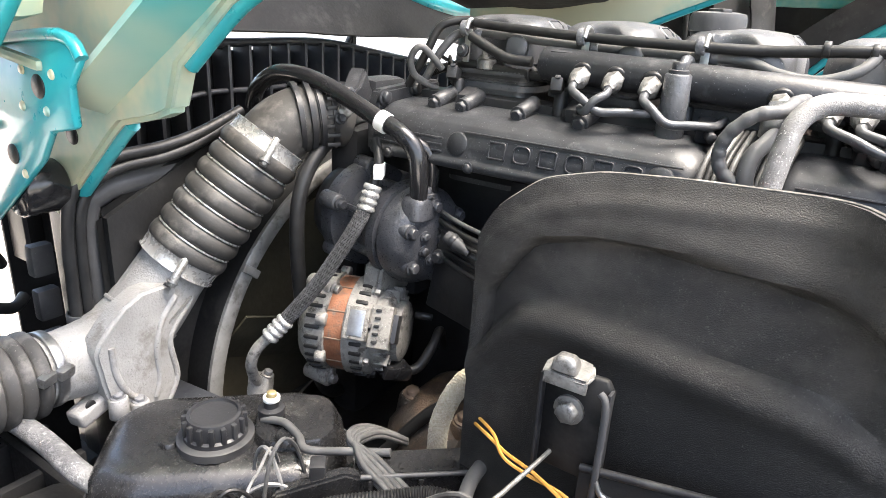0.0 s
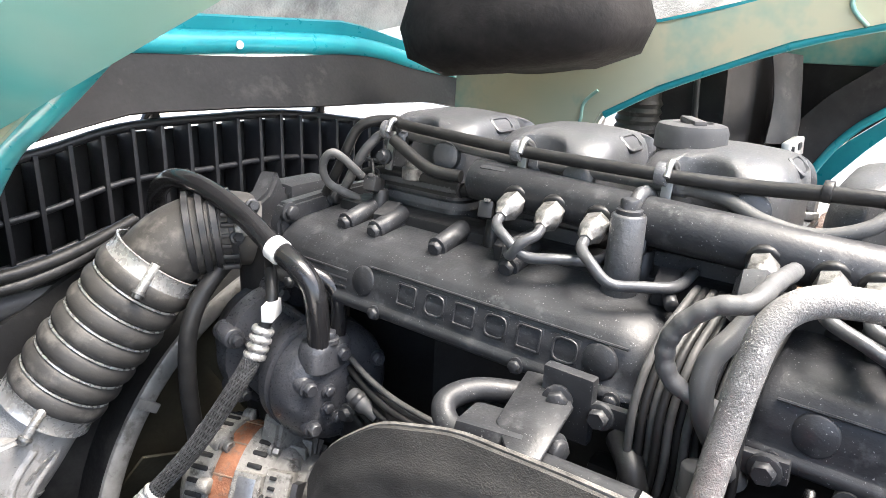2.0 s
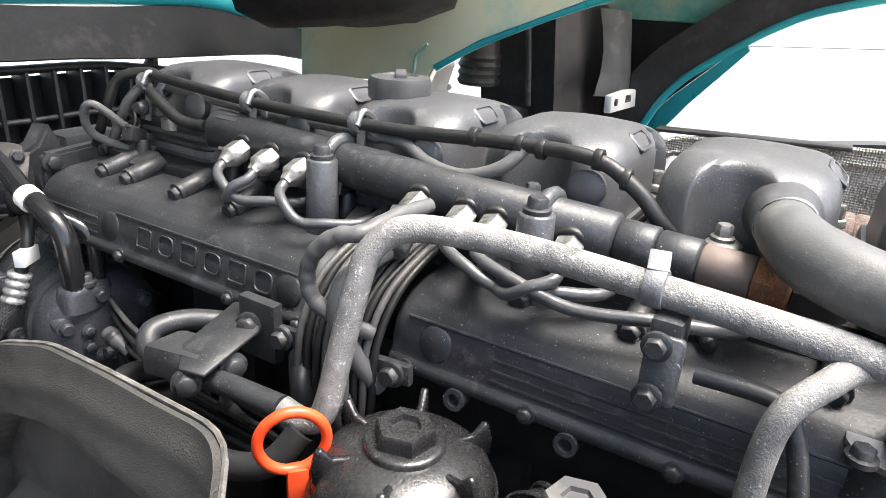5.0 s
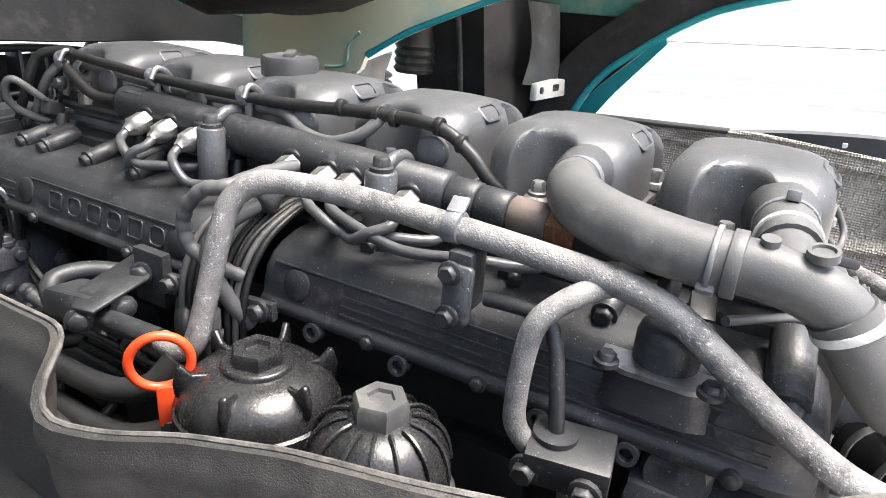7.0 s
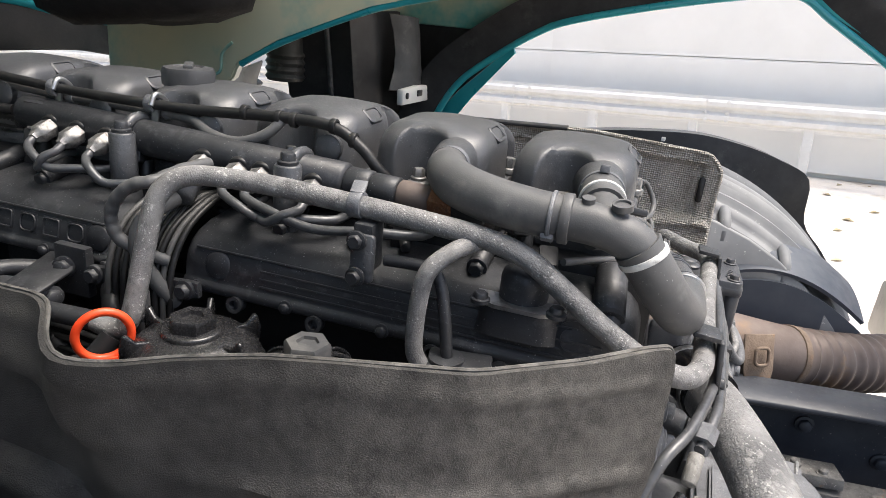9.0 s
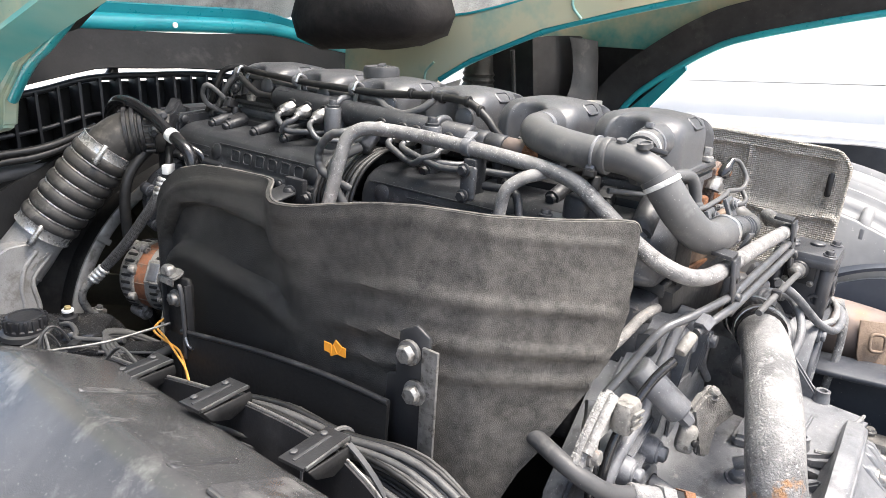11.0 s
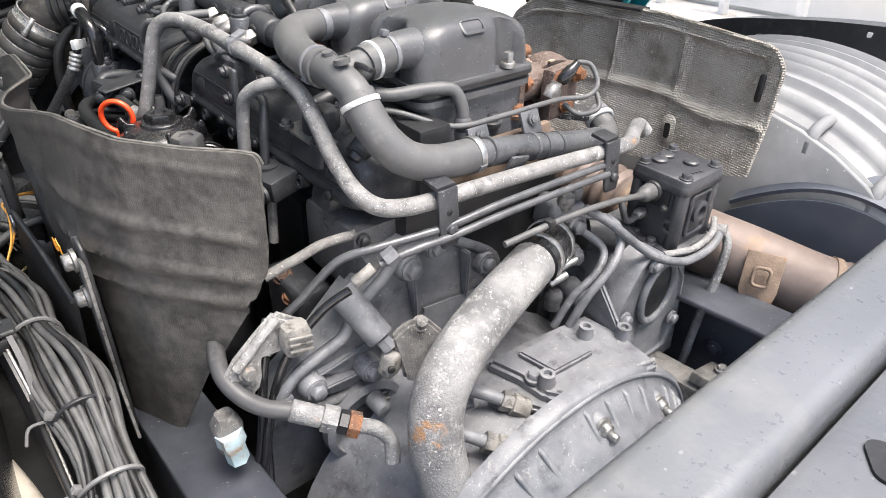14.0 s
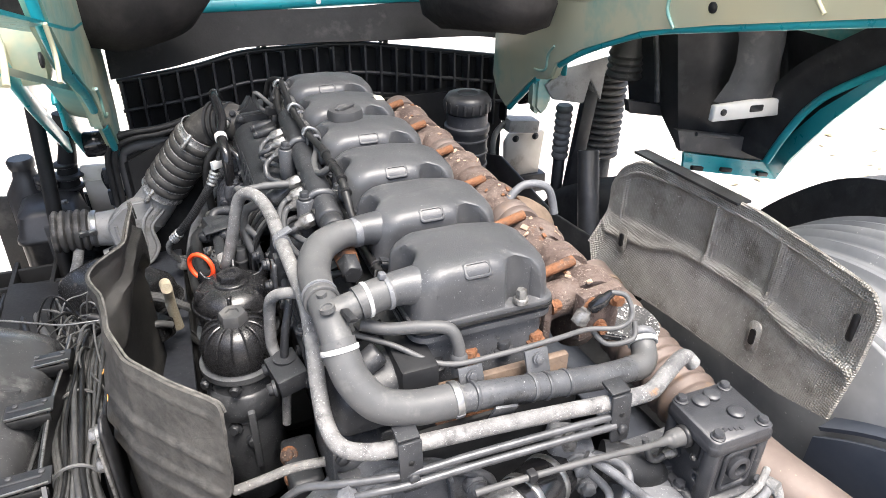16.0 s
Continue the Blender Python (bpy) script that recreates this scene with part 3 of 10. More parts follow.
def build_chassis():
    frame_ = thing("chassis_frame", (0.13, 0.4, 0.9), "dark blue-grey painted steel ladder frame with bolted brackets", "chassis", level=True)
    for x, s in ((0.43, 1), (-0.37, -1)):
        prof = [(0, 0), (0.09, 0), (0.09, 0.012), (0.012, 0.012), (0.012, 0.258), (0.09, 0.258), (0.09, 0.27), (0, 0.27)]
        m = Matrix(((1, 0, 0, 0), (0, 0, -1, 1.5), (0, 1, 0, 0.874), (0, 0, 0, 1)))
        own = prism([(x + s * (0.045 - px), z) for px, z in reversed(prof)], 3.2, m, 0.003)
        rail = part("frame_rail", own, CHASSIS, frame_)
        if s > 0:
            for k, y in enumerate((-0.2, -0.33, -0.46, -0.6)):
                part("frame_bolt", bolt((x + 0.031, y, 1.02 + 0.05 * (k % 2)), (-1, 0, 0), 0.012, 0.012), CHASSIS, rail)
    part("cross_member", box((0.08, -0.95, 1.0), (0.62, 0.12, 0.16), (0, 0, 0), 0.01), CHASSIS, frame_)
    part("cross_member", box((0.08, 1.42, 0.98), (0.62, 0.1, 0.2), (0, 0, 0), 0.01), CHASSIS, frame_)
    bm = box((0.36, -0.3, 1.04), (0.07, 0.14, 0.02), (0, 12, 0), 0.004)
    for k in range(3):
        bolt((0.34 + 0.015 * k, -0.34 + 0.04 * k, 1.055), (0, 0, 1), 0.008, 0.008, bm)
    part("bracket", bm, DUSTPIPE, frame_, "corroded light grey bracket")
    part("frame_rail_inner", box((0.345, -0.3, 1.0), (0.05, 0.5, 0.06), (0, 0, 0), 0.006), DUSTPIPE, frame_, "dusty inner reinforcement")


# ---- the engine ----
PITCH = 0.16


def resampled(pts, n):
    """n points at even steps round a closed line."""
    pts = [Vector((x, y, 0)) for x, y in pts]
    seg = [(pts[(i + 1) % len(pts)] - p).length for i, p in enumerate(pts)]
    total, out, i, done = sum(seg), [], 0, 0.0
    for k in range(n):
        want = total * k / n
        while done + seg[i] < want:
            done += seg[i]
            i += 1
        f = (want - done) / max(seg[i], 1e-9)
        q = pts[i].lerp(pts[(i + 1) % len(pts)], f)
        out.append((q.x, q.y))
    return out


def cover_mesh(bm=None):
    """One rocker cover round the origin at its flange: x along the head, y along the engine."""
    rings = []
    prof = [(0.205, 0.142, 0.0, 0.02), (0.207, 0.144, 0.004, 0.02), (0.205, 0.142, 0.008, 0.02), (0.198, 0.135, 0.0085, 0.022), (0.197, 0.134, 0.0105, 0.024), (0.1965, 0.1335, 0.02, 0.024), (0.196, 0.133, 0.034, 0.028), (0.195, 0.132, 0.048, 0.03), (0.193, 0.13, 0.057, 0.032), (0.188, 0.125, 0.0652, 0.034), (0.179, 0.116, 0.072, 0.036), (0.165, 0.102, 0.0765, 0.036), (0.14, 0.078, 0.0795, 0.03), (0.09, 0.034, 0.0815, 0.014), (0.06, 0.012, 0.082, 0.005)]
    for w, d, z, r in prof:
        ring = []
        for x, y in resampled(rounded(w, d, min(r, d / 2 - 0.001), 10), 120):
            zz = z - max(0, x - 0.01) * 0.14 * (z / 0.08) - max(0, -0.06 - x) * 0.12 * (z / 0.08)
            # pockets cut in for the fixing bolts
            if z > 0.0095:
                for px, py, pr in ((-0.106, 0.006, 0.028), (0.05, -0.071, 0.022)):
                    dx, dy = x - px, y - py
                    q = math.hypot(dx, dy)
                    reach = pr * (1.0 + 0.12 * min(1, z / 0.07))
                    if q < reach * 1.1:
                        push = reach * (1 + 0.09 * (q / (reach * 1.1)) ** 3)
                        goal = max(q, push)
                        ux, uy = (dx / q, dy / q) if q > 1e-5 else (1, 0)
                        # outline leaves the pocket towards the middle of the cover
                        cx, cy = -px, -py
                        cl = math.hypot(cx, cy)
                        if ux * cx + uy * cy < 0.15 * cl:
                            tx, ty = -cy / cl, cx / cl
                            side = 1 if ux * tx + uy * ty > 0 else -1
                            ux, uy = 0.15 * cx / cl + 0.99 * side * tx, 0.15 * cy / cl + 0.99 * side * ty
                        x, y = px + ux * goal, py + uy * goal
            ring.append(V(x, y, zz))
        rings.append(ring)
    return loft(rings, bm)


def build_engine():
    eng = thing("diesel_engine", (0.03, 0.45, 0.75), "six-cylinder dark grey painted diesel engine under a tilted cab", "engine")
    block = part("engine_block", box((0.055, 0.37, 1.09), (0.29, 0.84, 0.64), bevel=0.02), SHADEPAINT, eng)
    part("front_block", box((0.09, 0.88, 1.08), (0.22, 0.22, 0.62), bevel=0.02), SHADEPAINT, block)
    for k in range(5):
        part("block_panel", box((-0.1, 0.06 + PITCH * k, 1.22), (0.03, 0.09, 0.24), bevel=0.008), SHADEPAINT, block)
    for k in range(6):
        y = 0.065 + PITCH * k
        bm = loft([[V(0.07 + x, y + v, z) for x, v in rounded(w, d, 0.025, 7)] for w, d, z in ((0.2, 0.132, 1.375), (0.2, 0.132, 1.47), (0.192, 0.126, 1.475), (0.192, 0.126, 1.53), (0.2, 0.138, 1.531), (0.2, 0.138, 1.536))])
        loft([[V(0.07 + x, y + v, z) for x, v in rounded(0.206, 0.142, 0.024, 7)] for z in (1.518, 1.5195, 1.525, 1.5265)], bm)
        head = part("cylinder_head", bm, BLOCKGREY, eng)
        for i in range(4):
            part("head_bolt", bolt((0.0 + 0.05 * i, y - 0.062, 1.47), (0, 0, 1), 0.011, 0.016), RUST if i % 2 else PAINT, head, "rusty head bolt" if i % 2 else "")
    first = None
    for k in range(6):
        y = 0.065 + PITCH * k
        bm = cover_mesh()
        bmesh.ops.translate(bm, vec=V(0.07, y, 1.537), verts=bm.verts[:])
        cov = part("rocker_cover", bm, COVER, eng)
        # raised-rim pad
        rim = bmesh.new()
        pad = basis((0.058, y - 0.058, 1.6066), (1, 0, 0.0), (0, 0.74, 0.67))
        for (w, d, h) in ((0.038, 0.022, 0.0024),):
            outer, inner = rounded(w, d, 0.006, 5), rounded(w - 0.008, d - 0.008, 0.004, 5)
            rings = [[pad @ V(*p, q) for p in o] for o, q in ((outer, -0.009), (outer, h - 0.0012), (rounded(w - 0.003, d - 0.003, 0.005, 5), h), (rounded(w - 0.006, d - 0.006, 0.0045, 5), h), (inner, -0.0012))]
            loft(rings, rim)
        part("pad_rim", rim, COVER, cov)
        part("cover_bolt", bolt((0.12, y - 0.066, 1.549), (0, 0, 1), 0.0075, 0.018), ZINC, cov, "zinc-plated cover bolt")
        lathe([(0.014, 0), (0.014, 0.012), (0.011, 0.014)], (-0.028, y + 0.004, 1.545), (0, 0, 1), 16, bm := bmesh.new())
        bolt((-0.028, y + 0.006, 1.559), (0, 0, 1), 0.0068, 0.013, bm)
        part("cover_bolt", bm, ZINC, cov, "zinc-plated cover bolt")
        part("oval_gasket", loft([[V(0.07 + x, y + v, z) for x, v in rounded(0.209, 0.146, 0.022, 7)] for z in (1.5335, 1.5375)]), RUBBER, cov)
        # stub towards the breather or charge-air side
        if k < 2:
            part("stub", tube([(0.04, y - 0.026, 1.572), (0.0, y - 0.03, 1.58), (-0.03, y - 0.032, 1.586), (-0.055, y - 0.034, 1.586)], [0.036, 0.03, 0.0235, 0.0205], 24, 5), COVER, cov)
        else:
            part("blank_port", lathe([(0.016, 0), (0.016, 0.008), (0.012, 0.011)], (-0.024, y - 0.042, 1.577), (-1, -0.1, 0.1), 18), COVER, cov)
    # oil filler cap
    cap = part("oil_cap", lathe([(0.031, 0), (0.031, 0.006), (0.034, 0.008), (0.0345, 0.024), (0.032, 0.03), (0.02, 0.032), (0.018, 0.0295)], (0.04, 0.582, 1.605), (0, 0, 1), 28, lobes=7, depth=-0.045), FADED, eng, "faded ribbed plastic oil cap")
    part("neck", lathe([(0.04, -0.03), (0.036, -0.008), (0.032, 0.0)], (0.04, 0.582, 1.606), (0, 0, 1), 24), COVER, cap)
    part("cap_grip", box((0.04, 0.582, 1.6375), (0.046, 0.012, 0.006), (0, 0, 35), 0.002), FADED, cap)
    # paper label on the second cover
    lab = part("cover_label", box((0.116, 0.704, 1.6105), (0.075, 0.03, 0.0012), (0, 6, 0), 0), mk("aged_label", (0.55, 0.52, 0.4), (0.62, 0.6, 0.5), rough=0.5, bump=0), eng, "small cream paper label")
    for r in range(3):
        part("label_print", box((0.108 + 0.006 * (r % 2), 0.696 + 0.008 * r, 1.612), (0.04, 0.003, 0.0008), (0, 6, 0), 0), PLASTIC, lab)

    # camshaft-side covers, in two castings
    prof = [(-0.142, 1.424), (-0.152, 1.426), (-0.154, 1.434), (-0.1505, 1.4385), (-0.1475, 1.441), (-0.1465, 1.455), (-0.142, 1.47), (-0.134, 1.4815), (-0.122, 1.4895), (-0.105, 1.4945), (-0.07, 1.4975), (-0.03, 1.5), (-0.03, 1.424)]

    def cam_cover(y0, y1):
        ys = [(y0 - 0.012, 0.55), (y0 - 0.006, 0.75), (y0 + 0.003, 0.88), (y0 + 0.016, 0.965), (y0 + 0.034, 1.0), (y1 - 0.014, 1.0), (y1 - 0.006, 0.975), (y1, 0.9)]
        rings = []
        for y, s in ys:
            rings.append([V(-0.03 + (x + 0.03) * (1 - (1 - s) * 0.35), y, 1.424 + (z - 1.424) * s) for x, z in prof])
        bm = loft(rings, smooth=False)
        bmesh.ops.bevel(bm, geom=[e for e in bm.edges if abs(e.verts[0].co.y - e.verts[1].co.y) > 0.05], offset=0.002, segments=1, affect="EDGES")
        return bm

    front = part("camshaft_cover", cam_cover(0.535, 0.98), PAINT, eng)
    rear = part("camshaft_cover", cam_cover(-0.02, 0.455), PAINT, eng)
    m = basis((-0.1478, 0, 1.441), (0, -1, 0), (0.2, 0, 0.98))
    for y0, y1, body in ((0.86, 0.975, front), (-0.0, 0.36, rear)):
        for k in range(3):
            part("cast_rib", box(m @ V(-(y0 + y1) / 2, 0.004 + 0.0085 * k, 0), (y1 - y0, 0.003, 0.004), tuple(math.degrees(a) for a in m.to_euler()), 0.0012), PAINT, body)
    for y, body in ((0.838, front), (0.572, front), (0.412, rear)):
        part("cast_boss", cyl(m @ V(-y, 0.017, -0.012), m @ V(-y, 0.017, 0.0022), 0.0165, 0.016, 28), PAINT, body)
    # raised marks in place of lettering
    for k in range(6):
        y = 0.778 - 0.035 * k
        rot = tuple(math.degrees(q) for q in m.to_euler())
        mark = part("raised_mark", box(m @ V(-y, 0.017, 0.0), (0.026, 0.024, 0.0022), rot, 0.001), PAINT, front)
        part("mark_rim", tube([m @ V(-y + a, 0.017 + b, 0.002) for a, b in rounded(0.022, 0.02, 0.006 if k % 2 else 0.002, 3)], 0.0012, 6, 1, closed=True), PAINT, mark)
    # front flange plate of the forward cover
    part("front_plate", prism([(-0.136, 1.424), (-0.1375, 1.488), (-0.126, 1.51), (-0.03, 1.516), (0.02, 1.516), (0.02, 1.424)], 0.02, Matrix(((1, 0, 0, 0), (0, 0, -1, 0.998), (0, 1, 0, 0), (0, 0, 0, 1))), 0.004, segs=2), PAINT, eng)
    for p in ((-0.122, 0.978, 1.5), (-0.05, 0.978, 1.507), (-0.129, 0.978, 1.436)):
        part("plate_bolt", bolt(p, (0, -1, 0), 0.009, 0.009), PAINT, eng)
    # bolts, lugs and sensors on the cam covers
    for y in (0.905, 0.86, 0.775, 0.69, 0.36, 0.27, 0.136):
        bm = cyl((-0.1, y, 1.5), (-0.056, y, 1.51), 0.0105, 0.0105, 16)
        box((-0.081, y, 1.496), (0.05, 0.016, 0.016), (0, -18, 0), 0.004, bm)
        lug = part("cover_lug", bm, PAINT, front if y > 0.5 else rear)
        part("lug_bolt", bolt((-0.101, y, 1.5), (-0.92, 0, -0.2), 0.008, 0.009), PAINT, lug)
    bm = cyl((-0.122, 0.0, 1.485), (-0.075, 0.005, 1.515), 0.016, 0.016, 16)
    lug = part("cover_lug", bm, PAINT, rear)
    part("lug_bolt", bolt((-0.122, 0.0, 1.485), (-0.82, -0.1, -0.58), 0.0115, 0.012), PAINT, lug)
    for y, body in ((0.945, front), (0.815, front), (0.645, front), (0.555, front), (0.435, rear), (0.325, rear), (0.215, rear), (0.02, rear)):
        part("flange_screw", bolt((-0.1525, y, 1.431), (-1, 0, 0.1), 0.0058, 0.006), PAINT, body)
    for y0, y1 in ((0.55, 0.83), (0.03, 0.44)):
        part("parting_line", tube([m @ V(-y1, 0.034, 0.0005), m @ V(-y0, 0.034, 0.0005)], 0.0013, 6, 1), PAINT, front if y0 > 0.5 else rear)
    part("end_boss", lathe([(0.02, -0.01), (0.018, 0.004), (0.012, 0.006), (0.01, 0.0)], (-0.138, 0.028, 1.462), (-0.9, -0.1, 0.3), 22), PAINT, rear)
    # lower ears
    for y in (0.385, 0.29, 0.16, 0.09):
        part("cover_ear", lathe([(0.0088, 0), (0.0092, 0.012), (0.0055, 0.012), (0.005, 0.004)], (-0.146, y, 1.42), (-1, 0, 0.15), 16, cap=True), PAINT, front if y > 0.5 else rear)
    # eight-sided vent plate with its dome
    oct_ = part("vent_body", loft([[V(-0.122 + x, 0.082 + v, z) for x, v in rounded(w, d, 0.02, 3)] for w, d, z in ((0.066, 0.088, 1.455), (0.062, 0.084, 1.47), (0.058, 0.08, 1.484))], smooth=False), PAINT, rear)
    part("vent_plate", loft([[V(-0.122 + x, 0.082 + v, z) for x, v in rounded(0.066, 0.088, 0.022, 3)] for z in (1.484, 1.488)], smooth=False), STEEL, oct_, "bare steel edge plate")
    part("vent_dome", lathe([(0.024, 0), (0.024, 0.02), (0.022, 0.027), (0.016, 0.031), (0.006, 0.032)], (-0.122, 0.082, 1.488), (0, 0, 1), 22), PAINT, oct_)
    for dx, dy in ((-0.022, 0.036), (0.022, -0.036), (-0.02, -0.036)):
        part("vent_bolt", bolt((-0.13 + dx, 0.082 + dy, 1.489), (0, 0, 1), 0.007, 0.008), PAINT, oct_)
    # deck between covers and rail
    part("intake_deck", box((-0.035, 0.46, 1.45), (0.05, 1.0, 0.12), bevel=0.006), SHADEPAINT, eng)
    for k in range(6):
        y = 0.1 + PITCH * k
        part("injector_clamp", cyl((-0.055, y, 1.475), (-0.05, y, 1.53), 0.012, 0.009, 12), SHADEPAINT, eng)
        part("injector_stub", cyl((-0.06, y + 0.05, 1.48), (-0.03, y + 0.05, 1.5), 0.011, 0.011, 12), SHADEPAINT, eng)
        bm = box((-0.07, y - 0.03, 1.508), (0.034, 0.02, 0.02), (0, -15, 10), 0.003)
        cyl((-0.07, y - 0.03, 1.508), (-0.098, y - 0.045, 1.503), 0.006, 0.006, 10, bm)
        part("sensor_plug", bm, PLASTIC, eng)
    build_rail(eng)
    build_flywheel_end(eng)
    build_manifold(eng)
    return eng


def build_rail(eng):
    a, b = V(-0.04, 0.775, 1.562), V(-0.062, 0.30, 1.551)
    way = (b - a).normalized()
    rail = part("fuel_rail", cyl(a, b, 0.022, seg=22, edge=0.2), PAINT, eng)
    for t, ln in ((0.07, 0.05),):
        part("rail_flat", box(a + way * 0.03 + V(-0.008, 0, 0.017), (0.012, 0.03, 0.006), (0, -25, 0), 0.001), PAINT, rail)
    # rear sleeves, the last rusty
    p = b
    part("rail_sleeve", cyl(p, p + way * 0.03, 0.019, seg=20), PAINT, rail)
    part("rail_sleeve", cyl(p + way * 0.03, p + way * 0.062, 0.018, seg=18), PAINT, rail)
    part("relief_valve", cyl(p + way * 0.062, p + way * 0.1, 0.0165, seg=18), EXHAUST, rail, "brown-stained valve body")
    part("relief_nut", lathe([(0.019, 0), (0.019, 0.022), (0.016, 0.025)], p + way * 0.1, way, 6), RUST, rail, "rusty hexagon")
    part("relief_nut", lathe([(0.0165, 0), (0.0165, 0.03), (0.013, 0.034)], p + way * 0.126, way, 6), PAINT, rail)
    # clamps
    for y in (0.588, 0.36):
        t = (y - a.y) / (b.y - a.y)
        c = a.lerp(b, t)
        bm = cyl((c.x - 0.03, y, 1.49), (c.x - 0.03, y, 1.568), 0.0165, 0.015, 18)
        tube([(c.x - 0.03, y, 1.566), (c.x - 0.01, y, c.z + 0.0235), (c.x + 0.012, y, c.z + 0.02), (c.x + 0.022, y, c.z + 0.004)], 0.0065, 8, 4, bm=bm)
        clamp = part("rail_clamp", bm, BLOCKGREY, rail, "cast grey clamp")
        part("clamp_bolt", bolt((c.x - 0.03, y, 1.569), (0, 0, 1), 0.0085, 0.012), PAINT, clamp)
    # outlet nuts with their lines
    d = V(-0.88, -0.1, -0.26).normalized()
    ys = (0.712, 0.668, 0.622, 0.48, 0.432, 0.402, 0.335)
    ends = ((0.615, 1.516), (0.70, 1.514), (0.54, 1.512), None, (0.3, 1.514), (0.2, 1.516), (0.4, 1.514))
    for k, y in enumerate(ys):
        t = (y - a.y) / (b.y - a.y)
        c = a.lerp(b, t)
        nut = part("outlet_nut", lathe([(0.0125, 0.012), (0.0125, 0.02), (0.0115, 0.022), (0.0118, 0.03)], c, d, 6), PAINT if k > 3 else ZINC, rail, "bright plated union nut" if k < 4 else "")
        collar = cyl(c + d * 0.015, c + d * 0.023, 0.0145, 0.0145, 16)
        part("nut_collar", collar, RUBBER, nut)
        part("union_nut", lathe([(0.0125, 0.026), (0.0125, 0.044), (0.0095, 0.047), (0.006, 0.056)], c, d, 6), ZINC, nut)
        if ends[k] is None:
            continue
        e = c + d * 0.05
        ey, ez = ends[k]
        pts = [e, e + d * 0.014 + V(0, 0, -0.003), V(e.x - 0.024, (e.y * 0.8 + ey * 0.2), e.z - 0.014), V(e.x - 0.024, (e.y * 0.55 + ey * 0.45), (ez + e.z) / 2 - 0.012), V(e.x - 0.012, e.y * 0.25 + ey * 0.75, ez + 0.004), V(e.x + 0.012, ey - 0.002, ez + 0.003), V(-0.045, ey - 0.004, ez + 0.006)]
        part("injection_line", tube(pts, 0.0052, 10, 6), LINEGREY, rail, "bent grey steel line")
    # angled inlet block and its line
    c = a.lerp(b, (0.48 - a.y) / (b.y - a.y))
    e = c + d * 0.06
    blk = part("inlet_block", lathe([(0.016, 0), (0.0165, 0.036), (0.012, 0.04)], e - d * 0.012, d + V(0, -0.05, -0.35), 6), BLOCKGREY, rail, "angular grey block")
    q = e + (d + V(0, -0.05, -0.35)).normalized() * 0.03
    part("wrapped_line", tube([q, q + V(-0.02, 0.004, -0.006), q + V(-0.042, 0.012, -0.02), q + V(-0.05, 0.01, -0.05), q + V(-0.042, -0.006, -0.085), q + V(-0.03, -0.018, -0.11)], 0.0085, 12, 6), HOSE, rail, "wrapped grey line")


def rim_plate(edge, y0, y1, y2, inset, mid):
    """A casting plate in the x, z plane: a raised rim round a sunken field."""
    def at(k, y):
        return [V(mid[0] + (x - mid[0]) * k, y, mid[1] + (z - mid[1]) * k) for x, z in edge]
    return loft([at(1.0, y0), at(1.0, y1 + 0.004), at(0.985, y1), at(1 - inset, y1), at(0.985 - inset, y1 + 0.004), at(0.96 - inset, y2)], smooth=False)


